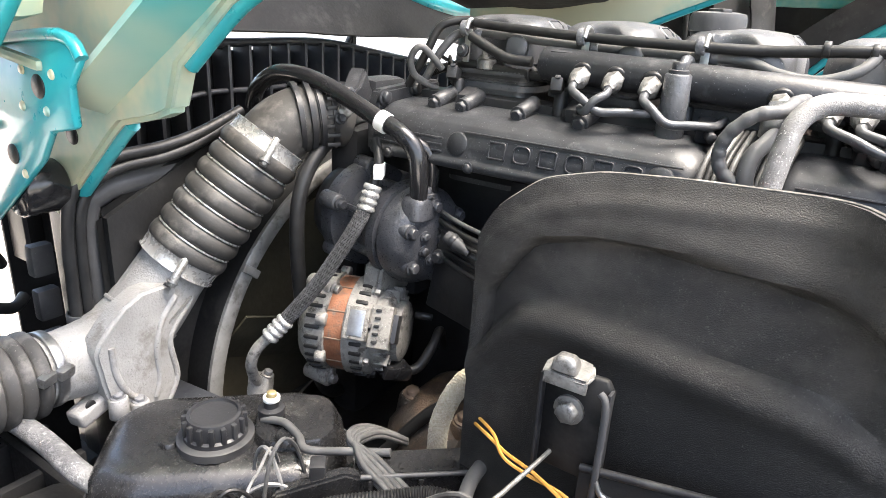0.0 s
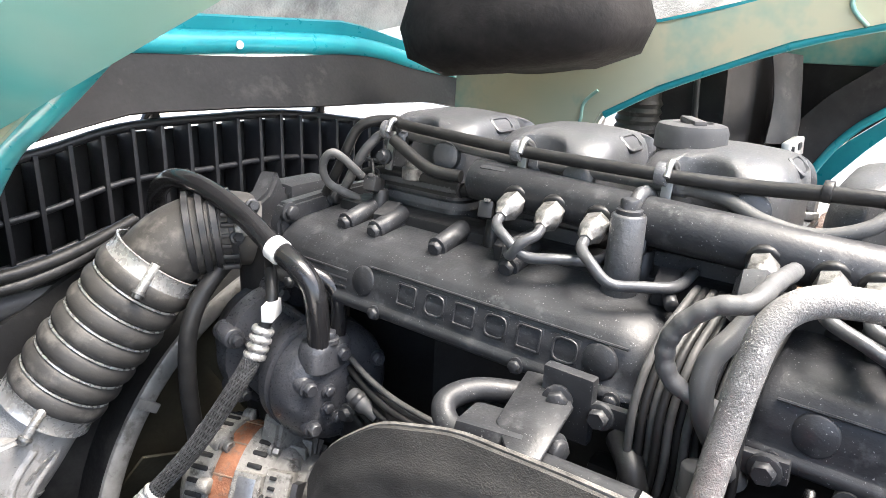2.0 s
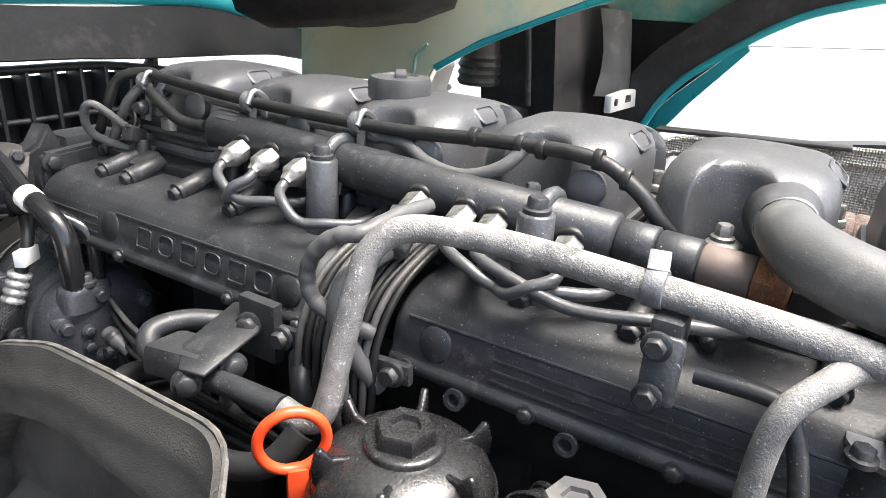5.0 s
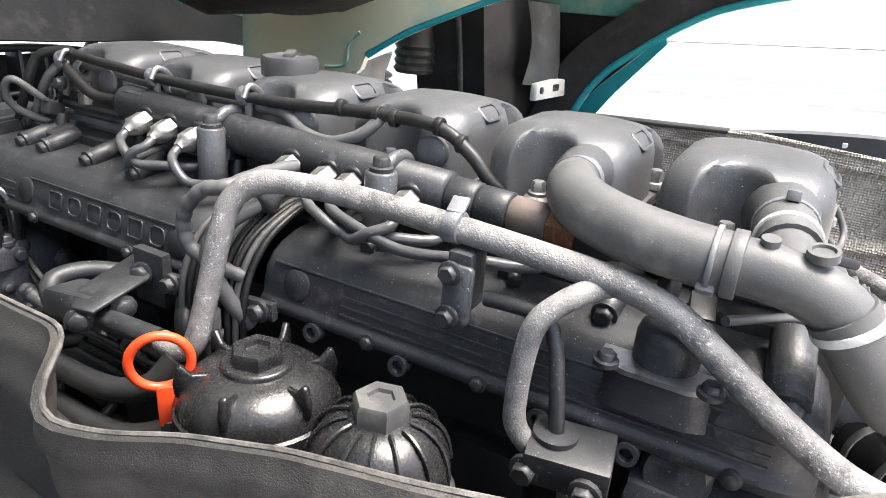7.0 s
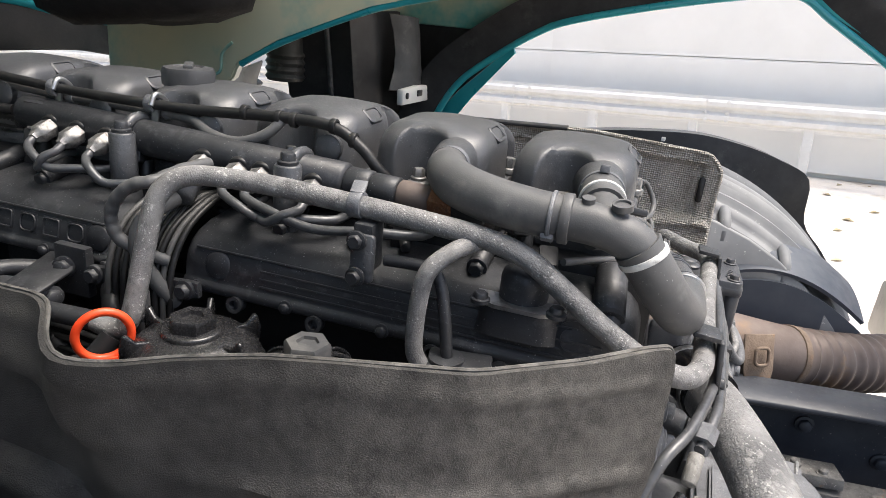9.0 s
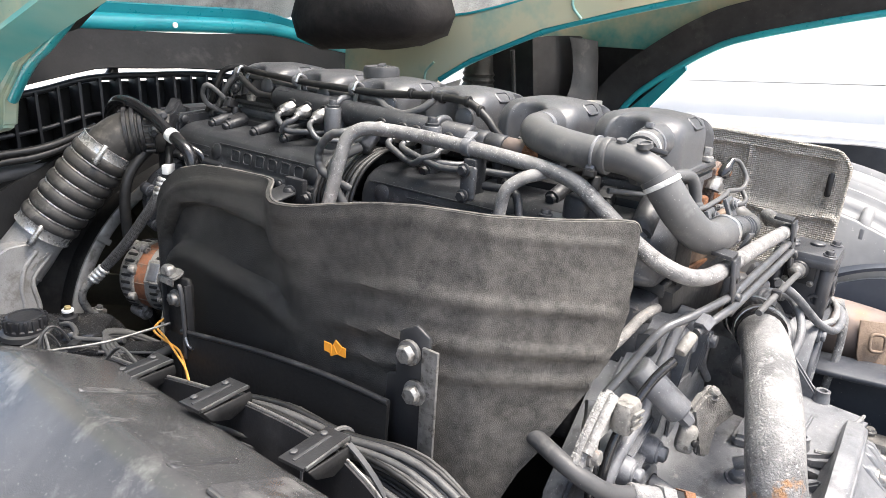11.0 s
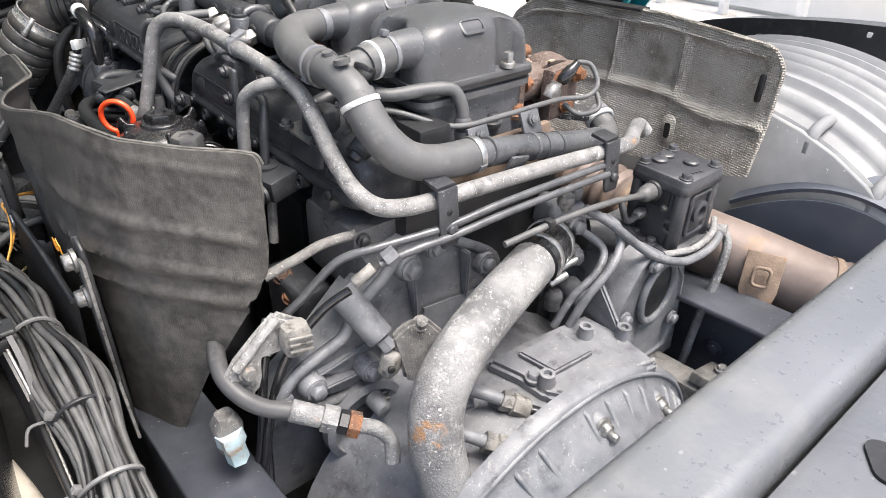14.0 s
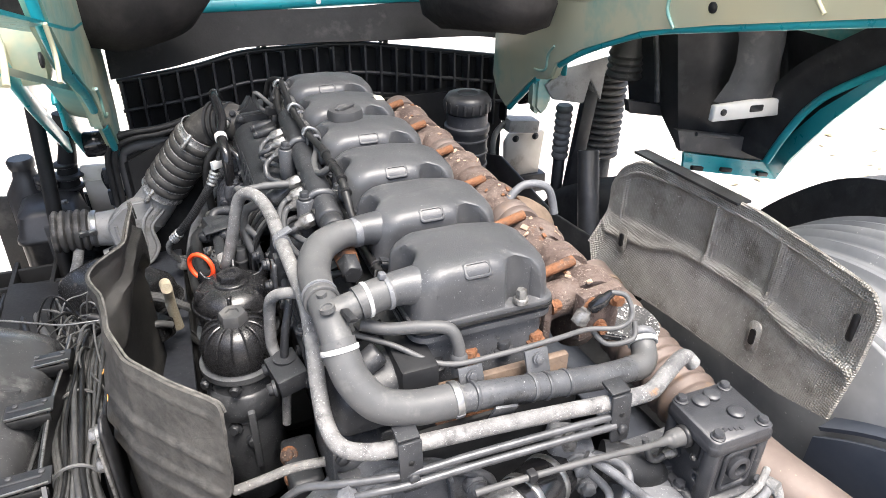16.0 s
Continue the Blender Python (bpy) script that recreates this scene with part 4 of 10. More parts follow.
def build_flywheel_end(eng):
    # outer casting of the flywheel housing: rim, sunken field, ribs and bolts
    edge = [(-0.14, 1.346), (-0.118, 1.366), (-0.098, 1.378), (-0.05, 1.372), (-0.02, 1.36), (0.046, 1.318), (0.064, 1.29), (0.07, 1.25), (0.13, 1.2), (0.15, 1.06), (0.0, 1.02), (-0.13, 1.04), (-0.14, 1.19), (-0.2, 1.19), (-0.27, 1.205), (-0.296, 1.225), (-0.285, 1.248), (-0.258, 1.268), (-0.204, 1.284), (-0.19, 1.3), (-0.18, 1.32)]
    house = part("flywheel_housing", prism(edge, 0.05, Matrix(((1, 0, 0, 0), (0, 0, -1, -0.013), (0, 1, 0, 0), (0, 0, 0, 1))), 0.006, segs=3), CASTING, eng)
    rim = edge[11:] + edge[:9]
    part("housing_rim", tube([(x * 0.985, -0.064, z - 0.004) for x, z in rim], 0.0075, 10, 3), CASTING, house)
    part("rear_flange", prism([(-0.3, 1.0), (-0.29, 1.19), (-0.2, 1.28), (-0.12, 1.35), (-0.09, 1.368), (0.05, 1.34), (0.12, 1.3), (0.2, 1.29), (0.26, 1.2), (0.28, 1.0)], 0.03, Matrix(((1, 0, 0, 0), (0, 0, -1, 0.012), (0, 1, 0, 0), (0, 0, 0, 1))), 0.005, segs=2), CASTING, house)
    for x0, z0, x1, z1, h in ((-0.098, 1.348, -0.08, 1.255, 0.02), (-0.004, 1.342, 0.007, 1.245, 0.02), (-0.24, 1.252, -0.13, 1.262, 0.012), (-0.25, 1.24, -0.16, 1.218, 0.022), (-0.16, 1.29, -0.128, 1.225, 0.016), (0.04, 1.31, 0.05, 1.235, 0.014)):
        w = math.hypot(x1 - x0, z1 - z0)
        rib = prism([(0, 0), (w, 0), (w, 0.004), (w * 0.7, h * 0.6), (0.012, h), (0, h)], 0.006, basis((x0, -0.062, z0), (x1 - x0, 0, z1 - z0), (0, -1, 0)), 0.002, segs=2)
        part("housing_rib", rib, CASTING, house)
    part("field_step", prism([(-0.075, 1.274), (0.03, 1.262), (0.05, 1.235), (0.05, 1.12), (-0.07, 1.12)], 0.006, Matrix(((1, 0, 0, 0), (0, 0, -1, -0.062), (0, 1, 0, 0), (0, 0, 0, 1))), 0.003, segs=2), CASTING, house)
    # swelling of the bell under the field
    cx, cz = -0.005, 0.905
    def turn(y, r, k=48):
        return [V(cx + r * math.cos(2 * math.pi * i / k), y, cz + r * math.sin(2 * math.pi * i / k)) for i in range(k)]
    bell = part("clutch_bell", loft([turn(-0.062, 0.295), turn(-0.072, 0.285), turn(-0.095, 0.28), turn(-0.13, 0.278), turn(-0.18, 0.278), turn(-0.235, 0.28), turn(-0.252, 0.275), turn(-0.264, 0.308)]), CASTING, eng)
    for x, z, y, r in ((-0.1, 1.35, -0.075, 0.0115), (0.033, 1.304, -0.075, 0.0105), (-0.168, 1.224, -0.083, 0.0105), (-0.248, 1.236, -0.08, 0.0105), (-0.061, 1.366, -0.075, 0.0095), (-0.285, 1.228, -0.07, 0.008)):
        boss = part("bolt_boss", lathe([(r * 1.75, -0.02), (r * 1.65, 0.0), (r * 1.45, 0.004)], (x, y + 0.004, z), (0, -1, 0), 22), CASTING, house)
        part("housing_bolt", bolt((x, y, z), (0, -1, 0.02), r, r * 1.1), CASTING, boss)
    part("locating_boss", cyl((-0.186, -0.045, 1.338), (-0.165, -0.1, 1.288), 0.019, 0.018, 22), CASTING, house)
    part("threaded_plug", lathe([(0.01, 0), (0.01, 0.012), (0.008, 0.016)], (-0.1645, -0.101, 1.287), (0.25, -0.7, -0.66), 6), CASTING, house)
    # open starter port with its dark motor behind
    st = part("starter_port", lathe([(0.062, 0.0), (0.062, 0.014), (0.052, 0.018), (0.05, 0.004)], (-0.175, -0.062, 1.135), (0, -1, 0), 34), CASTING, house)
    part("starter_face", lathe([(0.05, 0), (0.044, 0.006), (0.02, 0.008), (0.018, 0.016), (0.008, 0.018)], (-0.175, -0.058, 1.135), (0, -1, 0), 28), SHADEPAINT, st, "dark starter motor end")
    for q in (30, 150, 270):
        part("starter_bolt", bolt((-0.175 + 0.036 * math.cos(radians(q)), -0.068, 1.135 + 0.036 * math.sin(radians(q))), (0, -1, 0), 0.0075, 0.012), ZINC, st)
    part("starter_ear", cyl((-0.168, -0.08, 1.176), (-0.168, -0.108, 1.172), 0.013, 0.011, 16), CASTING, st)
    for deg in (52, 66, 97, 112, 128):
        q = radians(deg)
        rib = prism([(0.24, -0.062), (0.284, -0.066), (0.264, -0.11), (0.263, -0.22), (0.296, -0.258), (0.24, -0.258)], 0.009, basis(V(cx, 0, cz), (math.cos(q), 0, math.sin(q)), (0, 1, 0)), 0.003, segs=2)
        part("bell_web", rib, CASTING, bell)
    # flat cover on top of the bell with a crusted sealing bead
    pad_edge = [(-0.02, -0.14), (0.05, -0.142), (0.17, -0.155), (0.178, -0.22), (0.168, -0.292), (0.02, -0.268), (-0.004, -0.236), (-0.006, -0.19)]
    pad = part("top_cover", prism(pad_edge, 0.022, Matrix(((1, 0, 0, 0), (0, 1, 0, 0), (0, 0, 1, 1.178), (0, 0, 0, 1))), 0.006, segs=2), CASTING, bell)
    part("sealing_bead", tube([(x, y, 1.2015) for x, y in ((0.014, -0.24), (0.03, -0.262), (0.1, -0.272), (0.165, -0.284))], 0.0026, 6, 4), WHITEPIPE, pad, "crusted pale sealing bead")
    part("cover_step", prism([(0.02, -0.16), (0.1, -0.165), (0.105, -0.225), (0.03, -0.22)], 0.01, Matrix(((1, 0, 0, 0), (0, 1, 0, 0), (0, 0, 1, 1.199), (0, 0, 0, 1))), 0.003, segs=2), CASTING, pad)
    for x, y in ((0.13, -0.19), (0.172, -0.225), (0.012, -0.222)):
        plug = part("cover_plug", lathe([(0.013, -0.01), (0.012, 0.008), (0.0105, 0.012), (0.0105, 0.02), (0.006, 0.02), (0.005, 0.014)], (x, y, 1.198), (0, 0, 1), 20), CASTING, pad)
    part("cover_bolt", bolt((0.006, -0.205, 1.2), (0, 0, 1), 0.009, 0.01), CASTING, pad)
    for x, y in ((-0.075, -0.165), (-0.045, -0.19), (-0.03, -0.215)):
        part("bell_bolt", bolt((x, y, 1.172), (-0.4, -0.2, 1), 0.011, 0.014), CASTING, bell)
    # gearbox front: rim, sloping face with fins, stud nuts and a round cover
    gear = part("gearbox_housing", loft([turn(-0.262, 0.319), turn(-0.266, 0.329), turn(-0.284, 0.330), turn(-0.29, 0.325), turn(-0.292, 0.313), turn(-0.3, 0.305), turn(-0.335, 0.278), turn(-0.345, 0.263), turn(-0.36, 0.238), turn(-0.5, 0.233), turn(-0.9, 0.223)]), CASTING, eng)
    for k in range(13):
        q = radians(36 + 7.5 * k)
        d = V(math.cos(q), 0, math.sin(q))
        if k in (3, 8):
            continue
        fin = prism([(0.269, 0.002), (0.309, 0.038), (0.311, 0.05), (0.305, 0.052), (0.269, 0.02)], 0.0075, basis(V(cx, -0.342, cz), d, (0, 1, 0)), 0.002)
        part("gear_fin", fin, CASTING, gear)
    for deg in (58, 86, 118):
        q = radians(deg)
        p = V(cx + 0.287 * math.cos(q), -0.312, cz + 0.287 * math.sin(q))
        pocket = part("stud_boss", cyl(p + V(0, 0.03, 0), p, 0.018, 0.0165, 20), CASTING, gear)
        part("stud_nut", bolt(p, (0, -1, 0), 0.0115, 0.014), ZINC, pocket, "crusted plated nut")
        part("stud_end", cyl(p + V(0, -0.012, 0), p + V(0, -0.026, 0), 0.0062, 0.0058, 12), ZINC, pocket)
    part("inspection_cover", lathe([(0.056, 0), (0.056, 0.006), (0.05, 0.01), (0.02, 0.012)], (0.1, -0.352, 1.115), (0, -1, 0.12), 34), CASTING, gear, "round flat cover")
    part("edge_lip", tube([V(cx + 0.3215 * math.cos(radians(a)), -0.29, cz + 0.3215 * math.sin(radians(a))) for a in range(20, 171, 6)], 0.0035, 8, 2), CASTING, gear)
    # flaking bracket that carries the pale pipe
    flaky = part("pipe_bracket", prism([(-0.026, -0.045), (-0.006, -0.055), (0.008, -0.02), (0.044, -0.012), (0.036, 0.004), (0.014, 0.034), (-0.012, 0.036), (-0.034, 0.02)], 0.014, basis((-0.122, -0.118, 1.274), (0.9, -0.4, 0.1), (0.1, 0.1, 1)), 0.004, segs=2), DUSTPIPE, house, "flaking pale bracket beside the pipe")
    part("bracket_bolt", bolt((-0.122, -0.122, 1.304), (-0.2, -0.6, 0.8), 0.008, 0.009), DUSTPIPE, flaky)
    part("dirty_lug", box((-0.16, -0.111, 1.255), (0.026, 0.022, 0.036), (8, 10, 20), 0.008, segs=3), DIRTYALU, house, "dirty pale lug")
    part("lug_hole", cyl((-0.167, -0.122, 1.256), (-0.169, -0.126, 1.256), 0.005, 0.005, 12), RUBBER, house)
    # corroded support arm beside the shield, with its clamp
    arm = part("support_arm", prism([(-0.273, 1.347), (-0.3, 1.327), (-0.329, 1.303), (-0.344, 1.282), (-0.318, 1.24), (-0.298, 1.257), (-0.295, 1.292), (-0.271, 1.29), (-0.231, 1.312)], 0.016, Matrix(((1, 0, 0, 0), (0, 0, -1, -0.036), (0, 1, 0, 0), (0, 0, 0, 1))), 0.005, segs=2), CRUST, eng, "corroded white-crusted support arm")
    part("arm_web", tube([(-0.275, -0.052, 1.342), (-0.302, -0.052, 1.32), (-0.33, -0.052, 1.295)], 0.006, 10, 4), CRUST, arm)
    clampb = part("arm_clamp", loft([[V(-0.26 + x, -0.064 + y, z) for x, y in rounded(w, d, 0.3 * d, 5)] for w, d, z in ((0.03, 0.022, 1.298), (0.034, 0.026, 1.304), (0.034, 0.026, 1.328), (0.028, 0.02, 1.334))]), DIRTYALU, arm, "dirty pale clamp block")
    for k in range(3):
        part("clamp_rib", box((-0.26, -0.078, 1.306 + 0.009 * k), (0.03, 0.004, 0.003), (0, 14, 0), 0.001), DIRTYALU, clampb)
    part("arm_bolt", bolt((-0.318, -0.053, 1.287), (0, -1, 0.1), 0.009, 0.01), DUSTPIPE, arm)
    part("lower_foot", loft([[V(-0.352 + x, -0.05 + y, z) for x, y in rounded(w, d, 0.3 * d, 5)] for w, d, z in ((0.03, 0.03, 1.19), (0.034, 0.032, 1.225), (0.02, 0.02, 1.24))]), DUSTPIPE, arm)
    part("support_strut", tube([(-0.275, -0.035, 1.39), (-0.24, -0.042, 1.402), (-0.205, -0.046, 1.412), (-0.165, -0.05, 1.412)], 0.0062, 10, 5), DUSTPIPE, eng, "flat pale support strip")
    blk = part("mount_block", box((-0.18, 0.075, 1.25), (0.05, 0.1, 0.09), (0, 0, 0), 0.012, segs=3), PAINT, eng)
    for y, z in ((0.088, 1.292), (0.066, 1.27)):
        part("mount_bolt", bolt((-0.196, y, z), (-0.5, -0.4, 0.75), 0.0105, 0.009), RUST, blk, "rusty bolt")
    # pump plate below the valve unit with its oval window
    pump = part("pump_housing", loft([[V(0.335 + x, -0.105 + v, z) for x, v in rounded(w, d, 0.02, 6)] for w, d, z in ((0.2, 0.16, 1.02), (0.19, 0.15, 1.15), (0.16, 0.14, 1.24), (0.13, 0.12, 1.262))]), CASTING, eng)
    pe = [(0.2, 1.16), (0.205, 1.205), (0.243, 1.27), (0.262, 1.284), (0.3, 1.276), (0.352, 1.24), (0.385, 1.2), (0.395, 1.13), (0.38, 1.05), (0.25, 1.05)]
    web = part("pump_plate", rim_plate(pe, -0.15, -0.192, -0.187, 0.06, (0.3, 1.17)), CASTING, pump)
    oval = [V(0.306 + 0.04 * math.cos(a) + 0.012 * math.sin(a), -0.192, 1.2 + 0.052 * math.sin(a) - 0.012 * math.cos(a)) for a in [2 * math.pi * k / 26 for k in range(26)]]
    part("oval_rim", tube(oval, 0.0065, 10, 1, closed=True), CASTING, web)
    part("oval_face", loft([[V(0.306 + (p.x - 0.306) * 0.86, y, 1.2 + (p.z - 1.2) * 0.86) for p in oval] for y in (-0.188, -0.191)]), SHADEPAINT, web)
    for x, z in ((0.275, 1.264), (0.222, 1.186), (0.372, 1.118)):
        part("plate_bolt", bolt((x, -0.194, z), (0, -1, 0), 0.0095, 0.01), CASTING, web)
    part("gusset", prism([(0, 0), (0.07, -0.01), (0.075, 0.004), (0.01, 0.075), (0, 0.07)], 0.01, basis((0.185, -0.15, 1.2), (-0.1, -1, 0), (0, 0, 1)), 0.003, segs=2), CASTING, pump)
    for x, y, z in ((0.193, -0.142, 1.2), (0.2, -0.1, 1.262), (0.165, -0.12, 1.34)):
        boss = part("side_boss", cyl((x + 0.012, y + 0.05, z), (x, y + 0.004, z), 0.02, 0.0175, 20), CASTING, pump)
        part("side_bolt", bolt((x, y, z), (-0.2, -1, 0), 0.0115, 0.012), CASTING, boss)
    part("outlet_neck", tube([(0.23, -0.085, 1.29), (0.26, -0.1, 1.285), (0.3, -0.11, 1.262), (0.32, -0.11, 1.235)], [0.03, 0.03, 0.027, 0.025], 18, 5), PAINT, pump)
    # water elbow and lines beside the clamped hose
    part("elbow_block", box((0.165, -0.085, 1.345), (0.06, 0.05, 0.05), (0, 10, -20), 0.01, segs=3), CASTING, eng)
    for x, y in ((0.155, -0.1), (0.185, -0.09)):
        part("elbow_nut", lathe([(0.0125, 0), (0.0125, 0.018), (0.009, 0.022)], (x, y, 1.366), (-0.1, -0.3, 1), 6), ZINC if x < 0.16 else CASTING, eng)
    part("water_line", tube([(0.19, -0.11, 1.345), (0.225, -0.14, 1.335), (0.215, -0.165, 1.31), (0.185, -0.175, 1.285), (0.15, -0.17, 1.25), (0.13, -0.16, 1.2)], 0.0065, 14, 6), CASTING, eng)
    part("water_line", tube([(0.18, -0.12, 1.325), (0.2, -0.148, 1.3), (0.175, -0.16, 1.275), (0.14, -0.15, 1.24), (0.12, -0.14, 1.19)], 0.006, 14, 6), CASTING, eng)
    # rusty backing plate between head and housing
    part("rear_plate", box((0.075, -0.028, 1.41), (0.22, 0.012, 0.11), bevel=0.003), BROWNPLATE, eng, "rusty backing plate")
    part("rear_ledge", box((0.06, -0.01, 1.385), (0.3, 0.05, 0.06), bevel=0.01), PAINT, eng)
    th = part("thermostat_housing", box((-0.09, 0.03, 1.35), (0.13, 0.12, 0.1), (0, 0, 0), 0.014), BLOCKGREY, eng)
    part("housing_barrel", lathe([(0.0, 0), (0.022, 0.002), (0.026, 0.008), (0.026, 0.05), (0.03, 0.052), (0.03, 0.062), (0.026, 0.064), (0.026, 0.14)], (-0.148, 0.055, 1.41), (1, 0, -0.2), 28), BLOCKGREY, th)
    part("housing_stub", tube([(-0.1, -0.035, 1.35), (-0.135, -0.04, 1.352), (-0.15, -0.04, 1.353)], [0.014, 0.013, 0.015], 16, 4), BLOCKGREY, th)
    part("housing_seam", box((-0.09, -0.032, 1.31), (0.128, 0.008, 0.012), (0, 0, 0), 0.003), PAINT, th)
    for x, z in ((-0.14, 1.385), (-0.05, 1.385), (-0.14, 1.322), (-0.05, 1.322)):
        part("housing_bolt", bolt((x, -0.031, z), (0, -1, 0), 0.007, 0.007), PAINT, th)
    part("rusty_patch", box((0.03, -0.037, 1.385), (0.1, 0.006, 0.06), (0, 6, 0), 0.002), RUST, eng, "rusty end plate")


def build_manifold(eng):
    n = 36
    pts = [(0.27 + 0.006 * math.sin(k * 1.9), 0.04 + 0.88 * k / n, 1.482 + 0.004 * math.sin(k * 2.7)) for k in range(n + 1)]
    radii = [0.034 + 0.009 * math.cos(2 * math.pi * (p[1] - 0.06) / PITCH) + 0.002 * math.sin(k * 3.1) for k, p in enumerate(pts)]
    man = part("exhaust_manifold", tube(pts, radii, 22, 3), MANIFOLD, eng, "scaly rust-brown exhaust manifold")
    rnd = random.Random(11)
    for k in range(150):
        t = rnd.uniform(0.04, 0.9)
        a = rnd.uniform(-0.5, 2.4)
        r = 0.0345 + 0.009 * math.cos(2 * math.pi * (t - 0.06) / PITCH)
        p = V(0.27 + r * math.cos(a), t, 1.482 + r * math.sin(a))
        part("rust_scale", box(p, (rnd.uniform(0.004, 0.009), rnd.uniform(0.004, 0.014), 0.003), (rnd.uniform(-20, 20), 90 - math.degrees(a), rnd.uniform(-40, 40)), 0.001), SCALE if k % 3 else RUST, man)
    for k in range(6):
        y = 0.06 + PITCH * k
        part("manifold_runner", tube([(0.165, y, 1.475), (0.21, y, 1.488), (0.265, y, 1.488)], [0.03, 0.027, 0.028], 16, 4), MANIFOLD, man)
        part("runner_flange", box((0.183, y, 1.475), (0.014, 0.072, 0.07), (0, 0, 0), 0.006), MANIFOLD, man)
        part("heat_sleeve", lathe([(0.038, -0.024), (0.041, -0.02), (0.041, -0.006), (0.0385, -0.003), (0.041, 0.0), (0.041, 0.02), (0.038, 0.024)], (0.27, y + PITCH / 2, 1.482), (0, 1, 0), 26), EXHAUST if k % 2 else MANIFOLD, man)
        for dy, dz in ((-0.03, 0.022), (0.03, 0.022), (0.03, -0.02)):
            part("flange_nut", bolt((0.19, y + dy, 1.478 + dz), (1, 0, 0.1), 0.0085, 0.014), RUST, man, "rusty flange nut")
        part("manifold_stud", cyl((0.168, y + 0.032, 1.505), (0.262, y + 0.034, 1.526), 0.0075, 0.0085, 14), RUST, man, "rusty spacer sleeve")
    turbo = part("turbocharger", lathe([(0.03, -0.06), (0.05, -0.05), (0.062, -0.02), (0.062, 0.02), (0.05, 0.045), (0.042, 0.09)], (0.335, 0.32, 1.35), (0, -1, 0), 28), MANIFOLD, eng)
    part("compressor_housing", lathe([(0.035, 0.0), (0.08, 0.01), (0.1, 0.04), (0.095, 0.075), (0.05, 0.09), (0.048, 0.14)], (0.35, 0.4, 1.35), (0, 1, 0), 28), BROWNPLATE, turbo)
    part("turbo_pipe", tube([(0.33, 0.5, 1.38), (0.34, 0.6, 1.36), (0.42, 0.68, 1.3), (0.52, 0.72, 1.22)], 0.045, 16, 6), RUBBER, turbo)
    part("oil_line", tube([(0.3, 0.33, 1.47), (0.275, 0.34, 1.5), (0.31, 0.35, 1.53), (0.36, 0.345, 1.52), (0.372, 0.33, 1.47)], 0.008, 10, 6), CASTING, turbo)
    part("manifold_end", tube([(0.27, 0.05, 1.482), (0.28, 0.08, 1.44), (0.305, 0.14, 1.36), (0.36, 0.2, 1.3)], [0.032, 0.034, 0.036, 0.038], 18, 6), MANIFOLD, man)
    part("end_flange", box((0.262, 0.022, 1.48), (0.075, 0.022, 0.08), (0, 0, 8), 0.008), MANIFOLD, man)
    for x, z in ((0.241, 1.505), (0.284, 1.505), (0.262, 1.46)):
        part("end_nut", bolt((x, 0.01, z), (0, -1, 0.1), 0.009, 0.014), RUST, man, "rusty flange nut")


# ---- pipes and hoses over the engine ----
def clip_band(c, axis, r, w=0.012, mat_=None):
    return lathe([(r - 0.002, -w / 2), (r + 0.0009, -w / 2 + 0.0006), (r + 0.0012, -w / 2 + 0.0012), (r + 0.0012, w / 2 - 0.0012), (r + 0.0009, w / 2 - 0.0006), (r - 0.002, w / 2)], c, axis, 26, cap=False)


